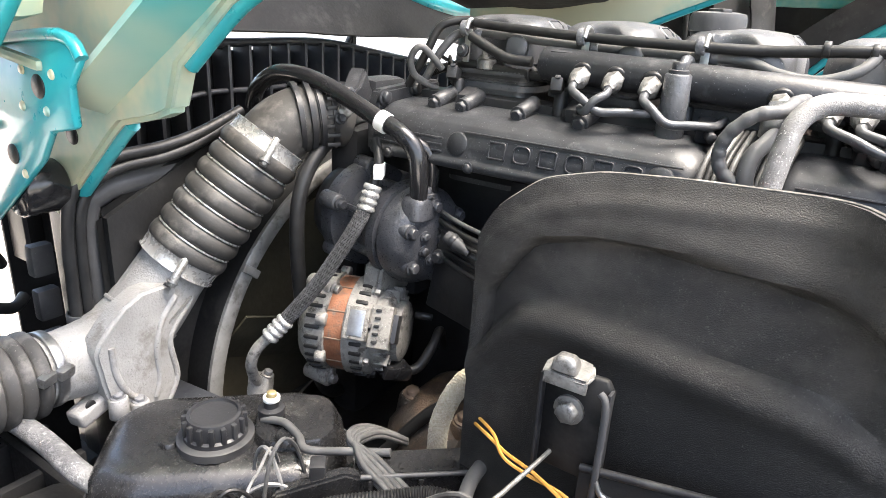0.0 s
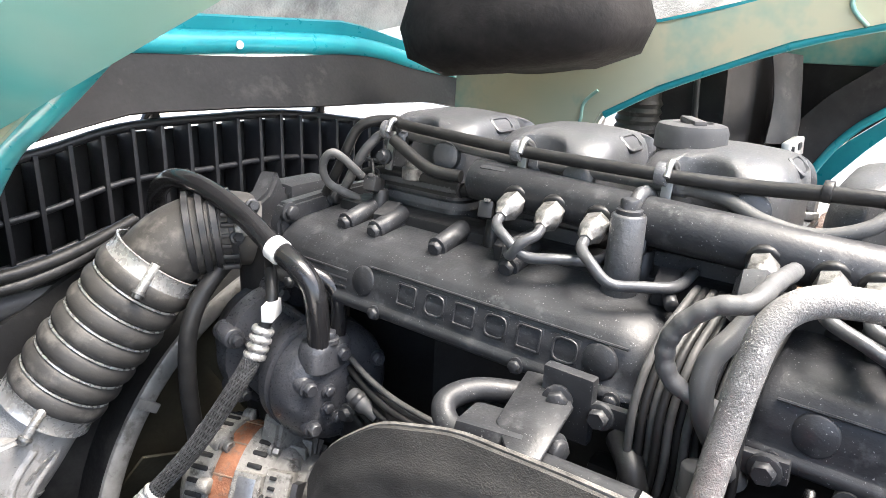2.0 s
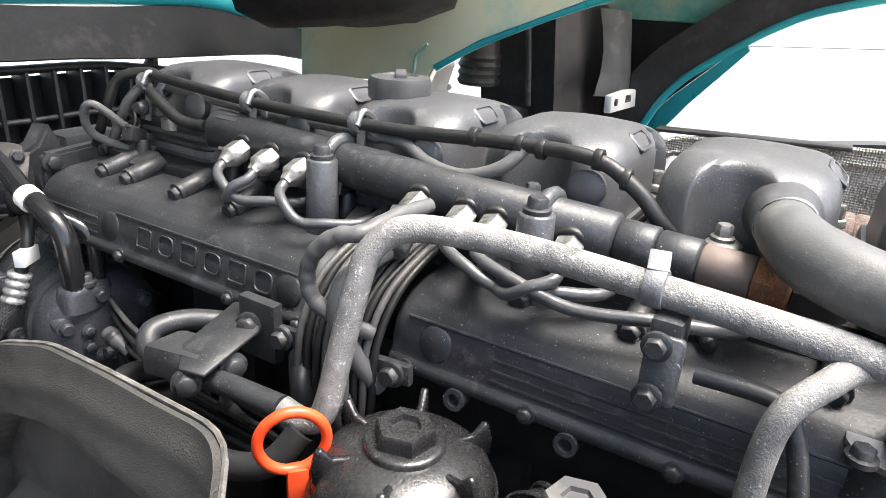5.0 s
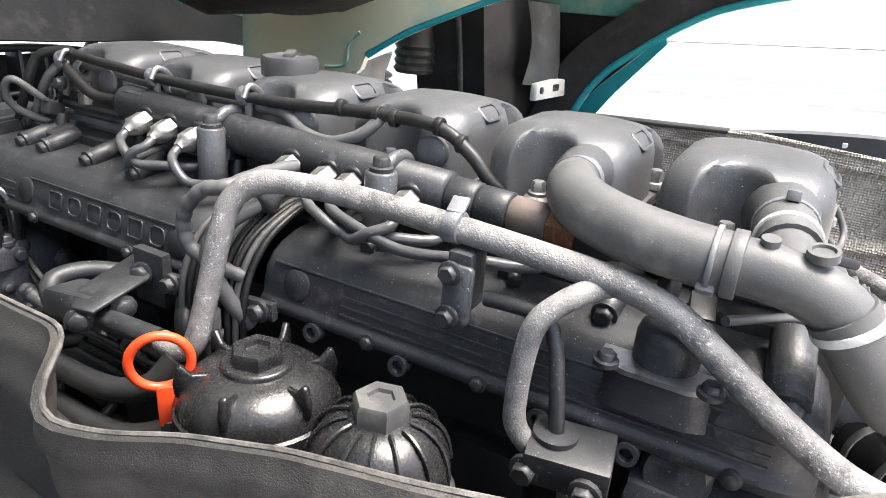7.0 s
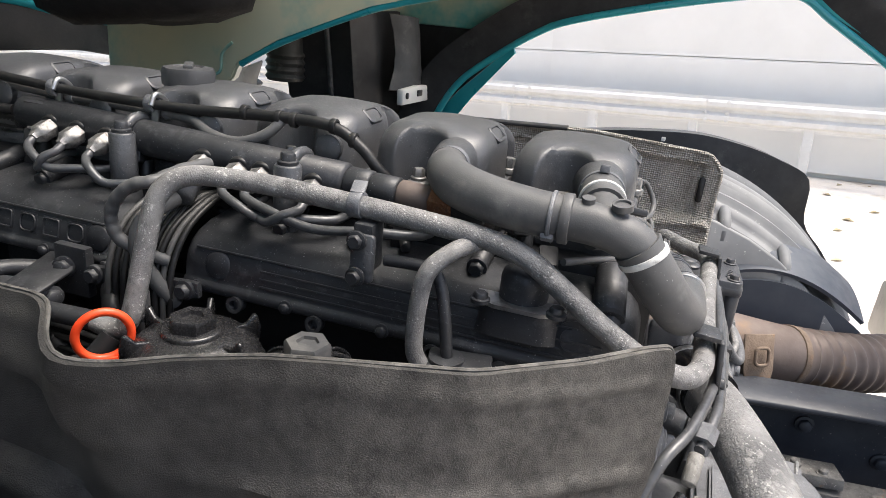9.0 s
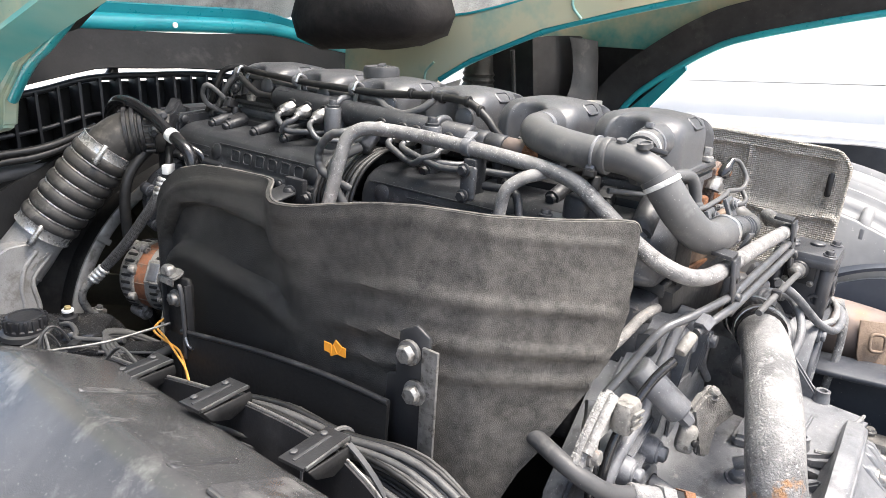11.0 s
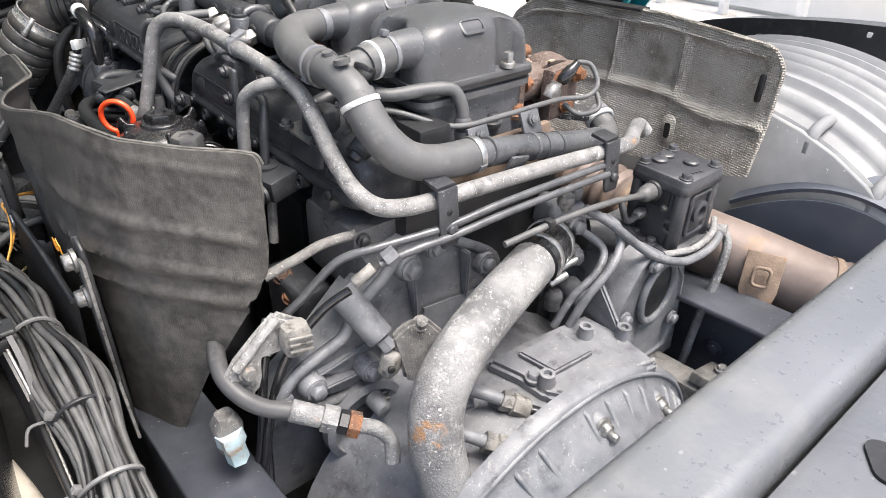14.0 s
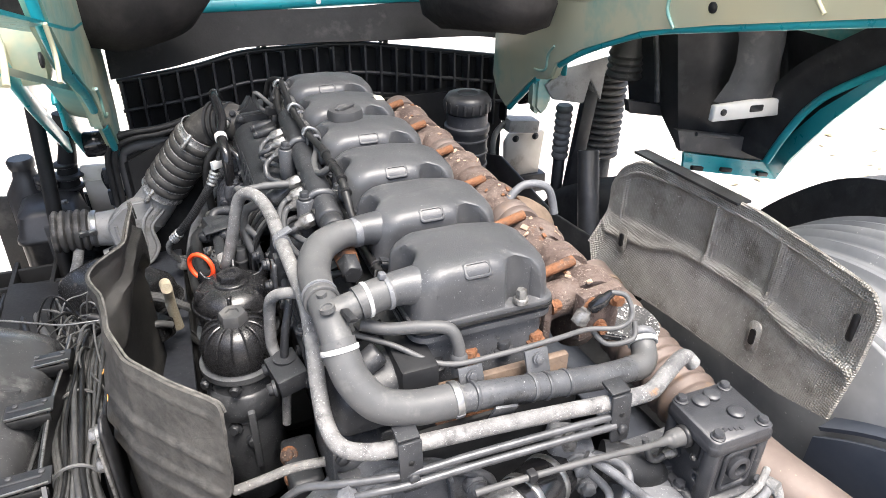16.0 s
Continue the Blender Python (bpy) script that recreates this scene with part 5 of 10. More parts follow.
def build_charge_hoses():
    h = thing("charge_air_hose", (-0.12, 0.04, 1.55), "grey rubber breather hoses joined by a plastic tee piece", "hose")
    upper = part("upper_hose", tube([(-0.045, 0.19, 1.586), (-0.075, 0.186, 1.588), (-0.108, 0.165, 1.585), (-0.125, 0.128, 1.58), (-0.131, 0.085, 1.577), (-0.132, 0.05, 1.576)], [0.0195, 0.0205, 0.0225, 0.0225, 0.0215, 0.021], 20, 8), HOSE, h)
    part("hose_clip", clip_band((-0.05, 0.19, 1.586), (1, 0.08, -0.03), 0.0205), CASTING, upper)
    part("hose_clip", clip_band((-0.132, 0.066, 1.5765), (0, 1, 0), 0.0222, 0.0045), CASTING, upper)
    part("hose_lip", clip_band((-0.132, 0.053, 1.5762), (0, 1, 0), 0.0222, 0.01), HOSE, upper)
    part("clip_lock", box((-0.146, 0.066, 1.5615), (0.009, 0.012, 0.009), (0, 40, 0), 0.002), CASTING, upper)
    tee = part("tee_piece", tube([(-0.132, 0.075, 1.576), (-0.132, 0.03, 1.576), (-0.131, -0.002, 1.568), (-0.13, -0.02, 1.555)], 0.0195, 20, 6), HOSE, h)
    part("tee_branch", tube([(-0.13, 0.02, 1.576), (-0.1, 0.024, 1.58), (-0.06, 0.03, 1.584)], 0.0185, 18, 4), HOSE, tee)
    part("tee_boss", lathe([(0.0095, 0), (0.0095, 0.006), (0.007, 0.006), (0.0065, 0.004)], (-0.134, 0.006, 1.594), (-0.2, 0.1, 1), 18), HOSE, tee)
    part("tee_boss", lathe([(0.006, 0), (0.006, 0.005), (0.004, 0.005)], (-0.134, 0.036, 1.595), (-0.2, 0, 1), 14), HOSE, tee)
    part("tee_latch", box((-0.112, -0.004, 1.588), (0.012, 0.022, 0.006), (10, 20, 20), 0.002), PLASTIC, tee)
    branch = part("branch_hose", tube([(-0.095, 0.0245, 1.581), (-0.07, 0.028, 1.585), (-0.04, 0.033, 1.586)], 0.0215, 20, 4), HOSE, h)
    part("white_band", clip_band((-0.082, 0.0265, 1.583), (1, 0.1, 0.08), 0.0218, 0.006), OFFWHITE, branch, "white painted band")
    part("hose_clip", clip_band((-0.055, 0.03, 1.5855), (1, 0.1, 0.06), 0.0218, 0.007), CASTING, branch)
    part("clip_lock", box((-0.06, 0.03, 1.611), (0.009, 0.01, 0.008), (0, 10, 0), 0.002), CASTING, branch)
    low = part("lower_hose", tube([(-0.1305, -0.012, 1.562), (-0.128, -0.026, 1.545), (-0.12, -0.044, 1.52), (-0.098, -0.062, 1.495), (-0.06, -0.07, 1.482), (-0.015, -0.072, 1.478), (0.004, -0.072, 1.477)], 0.0218, 20, 8), HOSE, h)
    part("white_band", clip_band((-0.1293, -0.0195, 1.5535), (0.05, -0.55, -0.8), 0.0222, 0.007), OFFWHITE, low, "white painted band")
    part("hose_clip", clip_band((-0.003, -0.072, 1.478), (1, 0, 0), 0.0222, 0.01), STEEL, low)
    part("clip_lock", box((-0.003, -0.09, 1.468), (0.012, 0.006, 0.012), (30, 0, 0), 0.002), CASTING, low)
    metal = part("metal_tube", tube([(-0.01, -0.072, 1.477), (0.06, -0.071, 1.468), (0.15, -0.066, 1.449), (0.225, -0.06, 1.432), (0.285, -0.05, 1.42)], 0.0178, 18, 6), BLOCKGREY, h)
    for x, y, z in ((0.022, -0.072, 1.475), (0.105, -0.069, 1.459), (0.128, -0.068, 1.454), (0.16, -0.066, 1.447)):
        part("tube_bead", clip_band((x, y, z), (1, 0.05, -0.2), 0.0182, 0.006), BLOCKGREY, metal)
    part("tube_tab", box((0.055, -0.092, 1.455), (0.032, 0.004, 0.028), (20, 10, 0), 0.001), BLOCKGREY, metal)
    for x in (0.03, 0.125):
        bm = box((x, -0.048, 1.48), (0.034, 0.006, 0.036), (-25, 0, 0), 0.002)
        bolt((x, -0.052, 1.488), (0, -1, 0.4), 0.006, 0.004, bm)
        part("tube_bracket", bm, BLOCKGREY, metal)
    part("bent_end", tube([(0.28, -0.05, 1.42), (0.305, -0.046, 1.417), (0.322, -0.03, 1.42), (0.33, -0.008, 1.432)], 0.019, 16, 5), HOSE, h)
    part("white_collar", clip_band((0.3285, -0.014, 1.4295), (0.25, 0.85, 0.45), 0.0215, 0.008), OFFWHITE, h, "pale hose collar")
    flange = part("flange_plate", prism(rounded(0.13, 0.085, 0.04, 8), 0.012, basis((0.315, 0.035, 1.433), (1, -0.5, -0.15), (0.4, 0.9, 0.1)), 0.003, segs=2), CRUSTED, h, "black flange cover with white crust")
    part("flange_neck", cyl((0.335, 0.0, 1.432), (0.33, -0.012, 1.43), 0.022, 0.022, 18), CASTING, flange)
    # small breather under the last cover
    part("small_hose", tube([(-0.09, 0.03, 1.545), (-0.06, 0.015, 1.54), (-0.02, 0.0, 1.543), (0.012, -0.012, 1.54), (0.022, -0.02, 1.52), (0.023, -0.024, 1.495)], 0.0085, 12, 6), HOSE, h)
    part("hose_boot", lathe([(0.011, 0), (0.0115, 0.01), (0.0095, 0.012), (0.0115, 0.016), (0.0115, 0.026), (0.009, 0.03)], (0.023, -0.025, 1.475), (0, 0.1, 1), 16), HOSE, h)


def build_long_pipe():
    p = thing("coolant_pipe", (-0.15, 0.2, 1.45), "long bent metal pipe with flaking white-speckled paint", "pipe")
    pts = [(-0.23, 0.50, 1.408), (-0.228, 0.478, 1.404), (-0.224, 0.462, 1.416), (-0.21, 0.458, 1.46), (-0.196, 0.453, 1.515), (-0.186, 0.447, 1.545), (-0.172, 0.43, 1.56), (-0.158, 0.40, 1.562), (-0.15, 0.34, 1.561), (-0.149, 0.26, 1.558), (-0.147, 0.18, 1.553), (-0.145, 0.12, 1.547), (-0.146, 0.08, 1.536), (-0.15, 0.045, 1.515), (-0.156, 0.0, 1.487), (-0.158, -0.04, 1.466), (-0.15, -0.072, 1.455), (-0.125, -0.088, 1.451), (-0.08, -0.096, 1.45), (0.06, -0.105, 1.447), (0.2, -0.117, 1.443)]
    body = part("pipe_body", tube(pts, 0.0105, 16, 6), FLAKED, p)
    part("pipe_end", tube([(0.2, -0.117, 1.443), (0.24, -0.118, 1.441), (0.27, -0.113, 1.438), (0.31, -0.09, 1.432), (0.35, -0.068, 1.428), (0.372, -0.06, 1.424), (0.385, -0.066, 1.41)], 0.0115, 16, 6), WHITEPIPE, p, "corroded pipe end")
    part("pipe_clip", clip_band((-0.149, 0.25, 1.558), (0, 1, -0.03), 0.0118, 0.014), CASTING, body)
    part("clip_tail", box((-0.142, 0.252, 1.573), (0.02, 0.014, 0.004), (0, -20, 12), 0.001), CASTING, body)
    bm = prism(rounded(0.024, 0.048, 0.004, 4), 0.006, basis((-0.164, 0.234, 1.512), (0, -1, 0), (0.05, 0, 1)), 0.001)
    plate = part("clip_bracket", bm, BLOCKGREY, p)
    for z in (1.494, 1.531):
        part("bracket_bolt", bolt((-0.174, 0.238, z), (-1, 0, 0.05), 0.0072, 0.008), PAINT, plate)
    part("bracket_post", box((-0.15, 0.236, 1.52), (0.03, 0.02, 0.05), (0, 0, 0), 0.003), PAINT, plate)
    for x, y, z in ((-0.075, -0.1, 1.452), (0.208, -0.118, 1.445)):
        bm = prism([(-0.0145, 0.016), (0.0145, 0.016), (0.0145, -0.05), (0.011, -0.057), (-0.011, -0.057), (-0.0145, -0.05)], 0.005, basis((x, y - 0.008, z), (1, 0, 0), (0, 0.12, 1)), 0.001)
        box((x, y + 0.006, z + 0.0185), (0.028, 0.026, 0.005), (5, 0, 0), 0.001, bm)
        br = part("pipe_bracket", bm, PAINT, p)
        part("bracket_bolt", bolt((x + 0.002, y - 0.015, z - 0.036), (0, -1, 0.1), 0.0075, 0.008), PAINT, br)
        part("bracket_hole", cyl((x, y - 0.0145, z - 0.012), (x, y - 0.016, z - 0.012), 0.004, 0.004, 12), RUBBER, br)
    # hook pipe from the long pipe down to the valve block
    part("hook_pipe", tube([(-0.135, 0.115, 1.545), (-0.15, 0.135, 1.54), (-0.17, 0.148, 1.535), (-0.183, 0.162, 1.52), (-0.187, 0.167, 1.495), (-0.19, 0.168, 1.46), (-0.19, 0.165, 1.435), (-0.183, 0.15, 1.415), (-0.172, 0.13, 1.405)], 0.0085, 14, 6), FLAKED, p)
    part("second_hook", tube([(-0.155, 0.215, 1.51), (-0.158, 0.17, 1.512), (-0.163, 0.155, 1.5), (-0.172, 0.145, 1.47), (-0.178, 0.138, 1.435)], 0.006, 12, 6), PAINT, p)
    blk = part("valve_block", box((-0.178, 0.125, 1.417), (0.045, 0.062, 0.03), (0, -8, 10), 0.004), PAINT, p)
    for y in (0.15, 0.105):
        part("block_bolt", bolt((-0.2, y, 1.41), (-1, 0, -0.1), 0.009, 0.01), PAINT, blk)
    part("block_collar", lathe([(0.017, 0), (0.017, 0.004), (0.008, 0.005)], (-0.178, 0.138, 1.431), (0, 0, 1), 20), PAINT, blk)
    part("drop_tube", tube([(-0.18, 0.125, 1.4), (-0.185, 0.12, 1.37), (-0.19, 0.115, 1.33)], 0.0065, 10, 4), FLAKED, blk)


def build_small_lines():
    g = "fuel and breather lines"
    # double breather line over the covers
    ln = thing("breather_line", (-0.03, 0.6, 1.58), "black ribbed breather lines held by metal clips along the rocker covers", "hose", g)
    pts = [(-0.06, 0.99, 1.5), (-0.06, 0.955, 1.555), (-0.05, 0.935, 1.598), (-0.03, 0.905, 1.608), (-0.03, 0.87, 1.604), (-0.037, 0.72, 1.598), (-0.037, 0.575, 1.597), (-0.03, 0.5, 1.598), (-0.032, 0.42, 1.604), (-0.032, 0.34, 1.604), (-0.033, 0.3, 1.585), (-0.03, 0.275, 1.56), (-0.01, 0.25, 1.54)]
    main = part("main_line", tube(pts, [0.0062] * 7 + [0.0066] * 6, 12, 8), RUBBER, ln)
    second = [(-0.05, 0.96, 1.52), (-0.04, 0.93, 1.575), (-0.02, 0.9, 1.592), (-0.024, 0.75, 1.587), (-0.025, 0.6, 1.586), (-0.03, 0.53, 1.585), (-0.045, 0.49, 1.575), (-0.05, 0.45, 1.572), (-0.045, 0.415, 1.585), (-0.03, 0.4, 1.604)]
    part("second_line", tube(second, 0.0062, 12, 8), HOSE, ln, "grey return line")
    for y in (0.895, 0.72, 0.572):
        x = -0.034
        clip = part("line_clip", tube([(x - 0.012, y, 1.597), (x - 0.004, y, 1.609), (x + 0.008, y, 1.606), (x + 0.016, y, 1.598), (x + 0.02, y, 1.588)], 0.0035, 8, 5), STEEL, ln, "bright metal clip")
        part("clip_ring", clip_band((x - 0.003, y + 0.006, 1.598), (0, 1, 0), 0.0095, 0.011), CASTING, clip)
        part("clip_ring", clip_band((x + 0.011, y - 0.008, 1.587), (0, 1, 0), 0.0085, 0.011), CASTING, clip)
        part("clip_strap", box((x - 0.006, y, 1.575), (0.003, 0.01, 0.045), (0, 8, 0), 0.001), STEEL, clip)
        part("clip_bolt", bolt((x - 0.012, y + 0.004, 1.568), (-1, 0, 0.2), 0.007, 0.008), PAINT, clip)
    for y in (0.335, 0.31, 0.405, 0.385, 0.45):
        part("line_rib", clip_band((-0.032, y, 1.604 if y > 0.32 else 1.592), (0, 1, 0), 0.0078, 0.008), RUBBER, ln)
    # loop at the front
    part("front_loop", tube([(-0.05, 0.93, 1.54), (-0.08, 0.945, 1.57), (-0.085, 0.96, 1.555), (-0.075, 0.96, 1.53), (-0.045, 0.94, 1.51)], 0.005, 10, 6), HOSE, ln)
    part("front_line", tube([(-0.04, 0.89, 1.588), (-0.05, 0.83, 1.565), (-0.045, 0.79, 1.562)], 0.007, 10, 5), RUBBER, ln)
    # return lines behind the last head
    fu = thing("fuel_line", (0.05, -0.12, 1.42), "pair of grey steel fuel lines clipped across the engine's end", "pipe", g)
    part("line", tube([(-0.258, -0.034, 1.326), (-0.237, -0.046, 1.35), (-0.2, -0.068, 1.398), (-0.16, -0.09, 1.412), (-0.08, -0.112, 1.42), (0.0, -0.12, 1.428), (0.1, -0.125, 1.43), (0.2, -0.127, 1.428)], 0.0052, 10, 6), LINEGREY, fu)
    part("line", tube([(-0.165, -0.1, 1.396), (-0.12, -0.114, 1.408), (-0.08, -0.12, 1.41), (0.0, -0.126, 1.416), (0.1, -0.131, 1.418), (0.2, -0.133, 1.416)], 0.0052, 10, 6), LINEGREY, fu)
    qc = part("quick_coupling", cyl((-0.172, -0.098, 1.395), (-0.195, -0.093, 1.379), 0.007, 0.007, 14), DIRTYALU, fu, "pale quick coupling")
    part("coupling_hex", lathe([(0.0105, 0), (0.0105, 0.016)], (-0.158, -0.102, 1.4), (0.8, -0.22, 0.55), 6), CASTING, qc)
    part("black_tube", tube([(-0.2, -0.09, 1.37), (-0.23, -0.075, 1.345), (-0.27, -0.06, 1.29), (-0.3, -0.06, 1.22), (-0.33, -0.07, 1.1)], 0.0055, 10, 6), SHINY, fu, "glossy black tube")
    part("black_tube", tube([(-0.285, -0.04, 1.31), (-0.3, -0.05, 1.26), (-0.315, -0.055, 1.18), (-0.34, -0.06, 1.08)], 0.0055, 10, 6), SHINY, fu, "glossy black tube")
    hx = part("union", lathe([(0.0105, 0), (0.0105, 0.022), (0.012, 0.024), (0.012, 0.04)], (-0.272, -0.03, 1.325), (-0.4, -0.2, -0.7), 6), ZINC, fu)
    part("union_plate", box((-0.283, -0.037, 1.305), (0.04, 0.004, 0.02), (20, 30, 10), 0.001), ZINC, hx)
    # cable along the end of the head
    ca = thing("sensor_cable", (0.1, -0.03, 1.5), "thin grey sensor cable with a black plug", "cable", g)
    part("cable", tube([(-0.12, 0.05, 1.53), (-0.06, 0.01, 1.52), (0.0, -0.03, 1.5), (0.08, -0.035, 1.497), (0.16, -0.03, 1.494), (0.22, -0.02, 1.487), (0.265, -0.03, 1.485), (0.285, -0.03, 1.5), (0.282, -0.015, 1.525), (0.262, -0.005, 1.53)], 0.0038, 10, 7), HOSE, ca)
    part("plug", lathe([(0.006, 0), (0.0095, 0.005), (0.0095, 0.024), (0.007, 0.029), (0.0055, 0.04)], (0.235, 0.0, 1.503), (0.6, -0.15, 0.6), 14), SHINY, ca, "glossy black plug")
    nut = part("sensor_nut", lathe([(0.013, 0), (0.013, 0.014), (0.009, 0.018), (0.009, 0.024)], (0.222, 0.005, 1.482), (0.35, -0.1, 0.9), 6), ZINC, ca, "plated sensor nut")
    part("cable_branch", tube([(0.235, -0.012, 1.475), (0.25, -0.03, 1.46), (0.29, -0.035, 1.462), (0.3, -0.02, 1.48)], 0.004, 10, 6), HOSE, ca)
    # hose with jubilee clips and the white pipe
    wp = thing("coolant_outlet_pipe", (-0.1, -0.2, 1.25), "thick corroded white-grey aluminium pipe with a black clamped hose", "pipe")
    body = part("pipe_body", tube([(0.075, -0.13, 1.325), (0.02, -0.15, 1.327), (-0.06, -0.175, 1.322), (-0.125, -0.195, 1.305), (-0.165, -0.21, 1.275), (-0.18, -0.225, 1.23), (-0.178, -0.24, 1.17), (-0.165, -0.25, 1.08)], 0.032, 22, 8), WHITEPIPE, wp)
    hose = part("rubber_joint", tube([(0.14, -0.098, 1.315), (0.1, -0.12, 1.325), (0.058, -0.137, 1.327)], 0.0355, 22, 5), SHINY, wp, "black rubber joint hose")
    for c in ((0.12, -0.11, 1.321), (0.072, -0.132, 1.327)):
        band = part("hose_clamp", clip_band(c, (-0.88, -0.42, 0.15), 0.0358, 0.011), STEEL, hose, "steel worm-drive clamp")
        part("clamp_screw", cyl(V(*c) + V(-0.005, -0.03, -0.024), V(*c) + V(0.02, -0.038, -0.014), 0.0055, 0.005, 10), STEEL, band)
    # hydraulic hose with crimped end
    hy = thing("hydraulic_hose", (-0.28, -0.1, 1.24), "dusty hydraulic hose with crimped plated fittings", "hose")
    part("hose", tube([(-0.31, 0.05, 1.286), (-0.326, 0.015, 1.287), (-0.34, -0.03, 1.28), (-0.334, -0.06, 1.266), (-0.315, -0.08, 1.25), (-0.285, -0.095, 1.238)], 0.0105, 14, 6), FADED, hy)
    cr = part("crimp", cyl((-0.29, -0.092, 1.24), (-0.262, -0.115, 1.229), 0.0135, 0.013, 16), WHITEPIPE, hy)
    part("crimp_hex", lathe([(0.0165, 0), (0.0165, 0.018)], (-0.262, -0.115, 1.229), (0.74, -0.6, -0.3), 6), WHITEPIPE, cr)
    part("black_collar", lathe([(0.0145, 0), (0.0145, 0.01)], (-0.247, -0.127, 1.223), (0.74, -0.6, -0.3), 6), PLASTIC, cr)
    part("rusty_nut", lathe([(0.016, 0), (0.016, 0.014)], (-0.239, -0.134, 1.22), (0.74, -0.6, -0.3), 6), RUST, cr, "rusty union nut")
    part("steel_elbow", tube([(-0.23, -0.141, 1.216), (-0.212, -0.152, 1.208), (-0.2, -0.165, 1.19), (-0.205, -0.175, 1.165)], 0.0095, 14, 5), WHITEPIPE, hy)
    part("blue_nut", lathe([(0.016, 0), (0.017, 0.016), (0.013, 0.024), (0.013, 0.045)], (-0.355, -0.062, 1.222), (0.1, -0.1, -1), 6), mk("pale_blue_nut", (0.3, 0.4, 0.43), (0.42, 0.52, 0.54), rough=0.5, scale=60, bump=0.3, stain=(0.3, 0.2, 0.12), sscale=40, samount=0.3), hy, "pale blue union nut")
    # speed sensor pair on the bell
    for k, (x, y, z) in enumerate(((-0.052, -0.205, 1.196), (-0.112, -0.238, 1.19))):
        s = thing("bell_sensor", (x, y, z), "sensor with plated nut and dirty corrugated cable on the bell housing", "sensor", "bell sensors")
        d = V(0.45, -0.45, -0.25).normalized()
        o = V(x, y, z)
        part("stub", tube([o + V(-0.03, 0.045, 0.0), o + V(-0.022, 0.02, 0.012), o], 0.0085, 12, 4), CASTING, s)
        part("plated_nut", lathe([(0.0125, 0), (0.0125, 0.012), (0.016, 0.014), (0.016, 0.034), (0.011, 0.038)], o, d, 6), DIRTYALU, s)
        part("union_ring", lathe([(0.0138, 0), (0.0138, 0.008)], o - d * 0.002, d, 6), ZINC, s)
        part("cable", tube([o + d * 0.036, o + d * 0.07, o + d * 0.085 + V(0.012, 0, -0.03), o + d * 0.085 + V(0.018, -0.005, -0.09)], 0.0085, 12, 5), SHINY, s, "glossy black cable")
    bl = thing("vent_plug", (0.075, -0.165, 1.27), "small dark cap on the bell housing pad", "plug")
    part("cap", lathe([(0.011, 0), (0.011, 0.012), (0.013, 0.014), (0.013, 0.024), (0.008, 0.03)], (0.075, -0.165, 1.262), (0, 0, 1), 18), PLASTIC, bl)
    # control unit box
    vb = thing("valve_unit", (0.38, -0.14, 1.26), "dark painted square valve unit with bolted lid and grey plug", "valve unit")
    x0, x1, y0, y1 = 0.328, 0.433, -0.188, -0.09
    mx, my = (x0 + x1) / 2, (y0 + y1) / 2
    def slab(w, d, r, zs):
        return loft([[V(mx + x, my + y, z) for x, y in rounded(w * k, d * k, r, 6)] for z, k in zs])
    body = part("body", slab(0.094, 0.088, 0.006, ((1.262, 1), (1.362, 1))), VALVEPAINT, vb)
    for x in (x0 + 0.011, x1 - 0.011):
        for y in (y0 + 0.011, y1 - 0.011):
            part("pillar", cyl((x, y, 1.262), (x, y, 1.364), 0.0115, 0.0115, 18, edge=0.05), VALVEPAINT, body)
    lid = part("lid", slab(0.109, 0.102, 0.012, ((1.36, 0.99), (1.362, 1), (1.371, 1), (1.373, 0.985), (1.375, 0.97), (1.381, 0.965), (1.3825, 0.945))), VALVEPAINT, vb)
    for x in (0.342, 0.42):
        for y in (-0.1, -0.175):
            part("lid_bolt", bolt((x, y, 1.3825), (0, 0, 1), 0.0076, 0.009), VALVEPAINT, lid)
    for x, y in ((0.366, -0.112), (0.39, -0.108), (0.398, -0.148)):
        part("lid_disc", lathe([(0.0125, 0), (0.0125, 0.0045), (0.01, 0.0065), (0.004, 0.007)], (x, y, 1.382), (0, 0, 1), 24), VALVEPAINT, lid)
    for k in range(5):
        part("cast_mark", box((0.352 + 0.008 * k, -0.166 - 0.002 * k, 1.3832), (0.005, 0.006, 0.0012), (0, 0, 0), 0.0004), VALVEPAINT, lid)
    part("base_flange", slab(0.125, 0.115, 0.016, ((1.246, 0.97), (1.248, 1), (1.262, 1), (1.265, 0.97))), VALVEPAINT, vb)
    for x, y in ((0.326, -0.15), (0.33, -0.115), (0.437, -0.186)):
        part("flange_bolt", bolt((x, y, 1.264), (0, 0, 1), 0.0085, 0.01), VALVEPAINT, vb)
    # plug side
    part("plug_plate", box((0.333, -0.137, 1.345), (0.008, 0.05, 0.036), (0, 0, 0), 0.002), SHADEPAINT, body)
    for y in (-0.157, -0.117):
        part("plate_screw", bolt((0.329, y, 1.33), (-1, 0, 0), 0.0042, 0.004), ZINC, body)
    part("cable_plug", tube([V(0.333, -0.135, 1.352), V(0.318, -0.134, 1.352), V(0.302, -0.135, 1.353), V(0.292, -0.136, 1.355), V(0.27, -0.14, 1.361), V(0.24, -0.145, 1.37), V(0.2, -0.147, 1.378), V(0.14, -0.146, 1.383), V(0.07, -0.142, 1.383), V(0.0, -0.136, 1.378)], [0.013, 0.014, 0.0125, 0.007, 0.0045, 0.0045, 0.0045, 0.0045, 0.0045, 0.0045], 14, 6), HOSE, vb, "grey cable and plug")
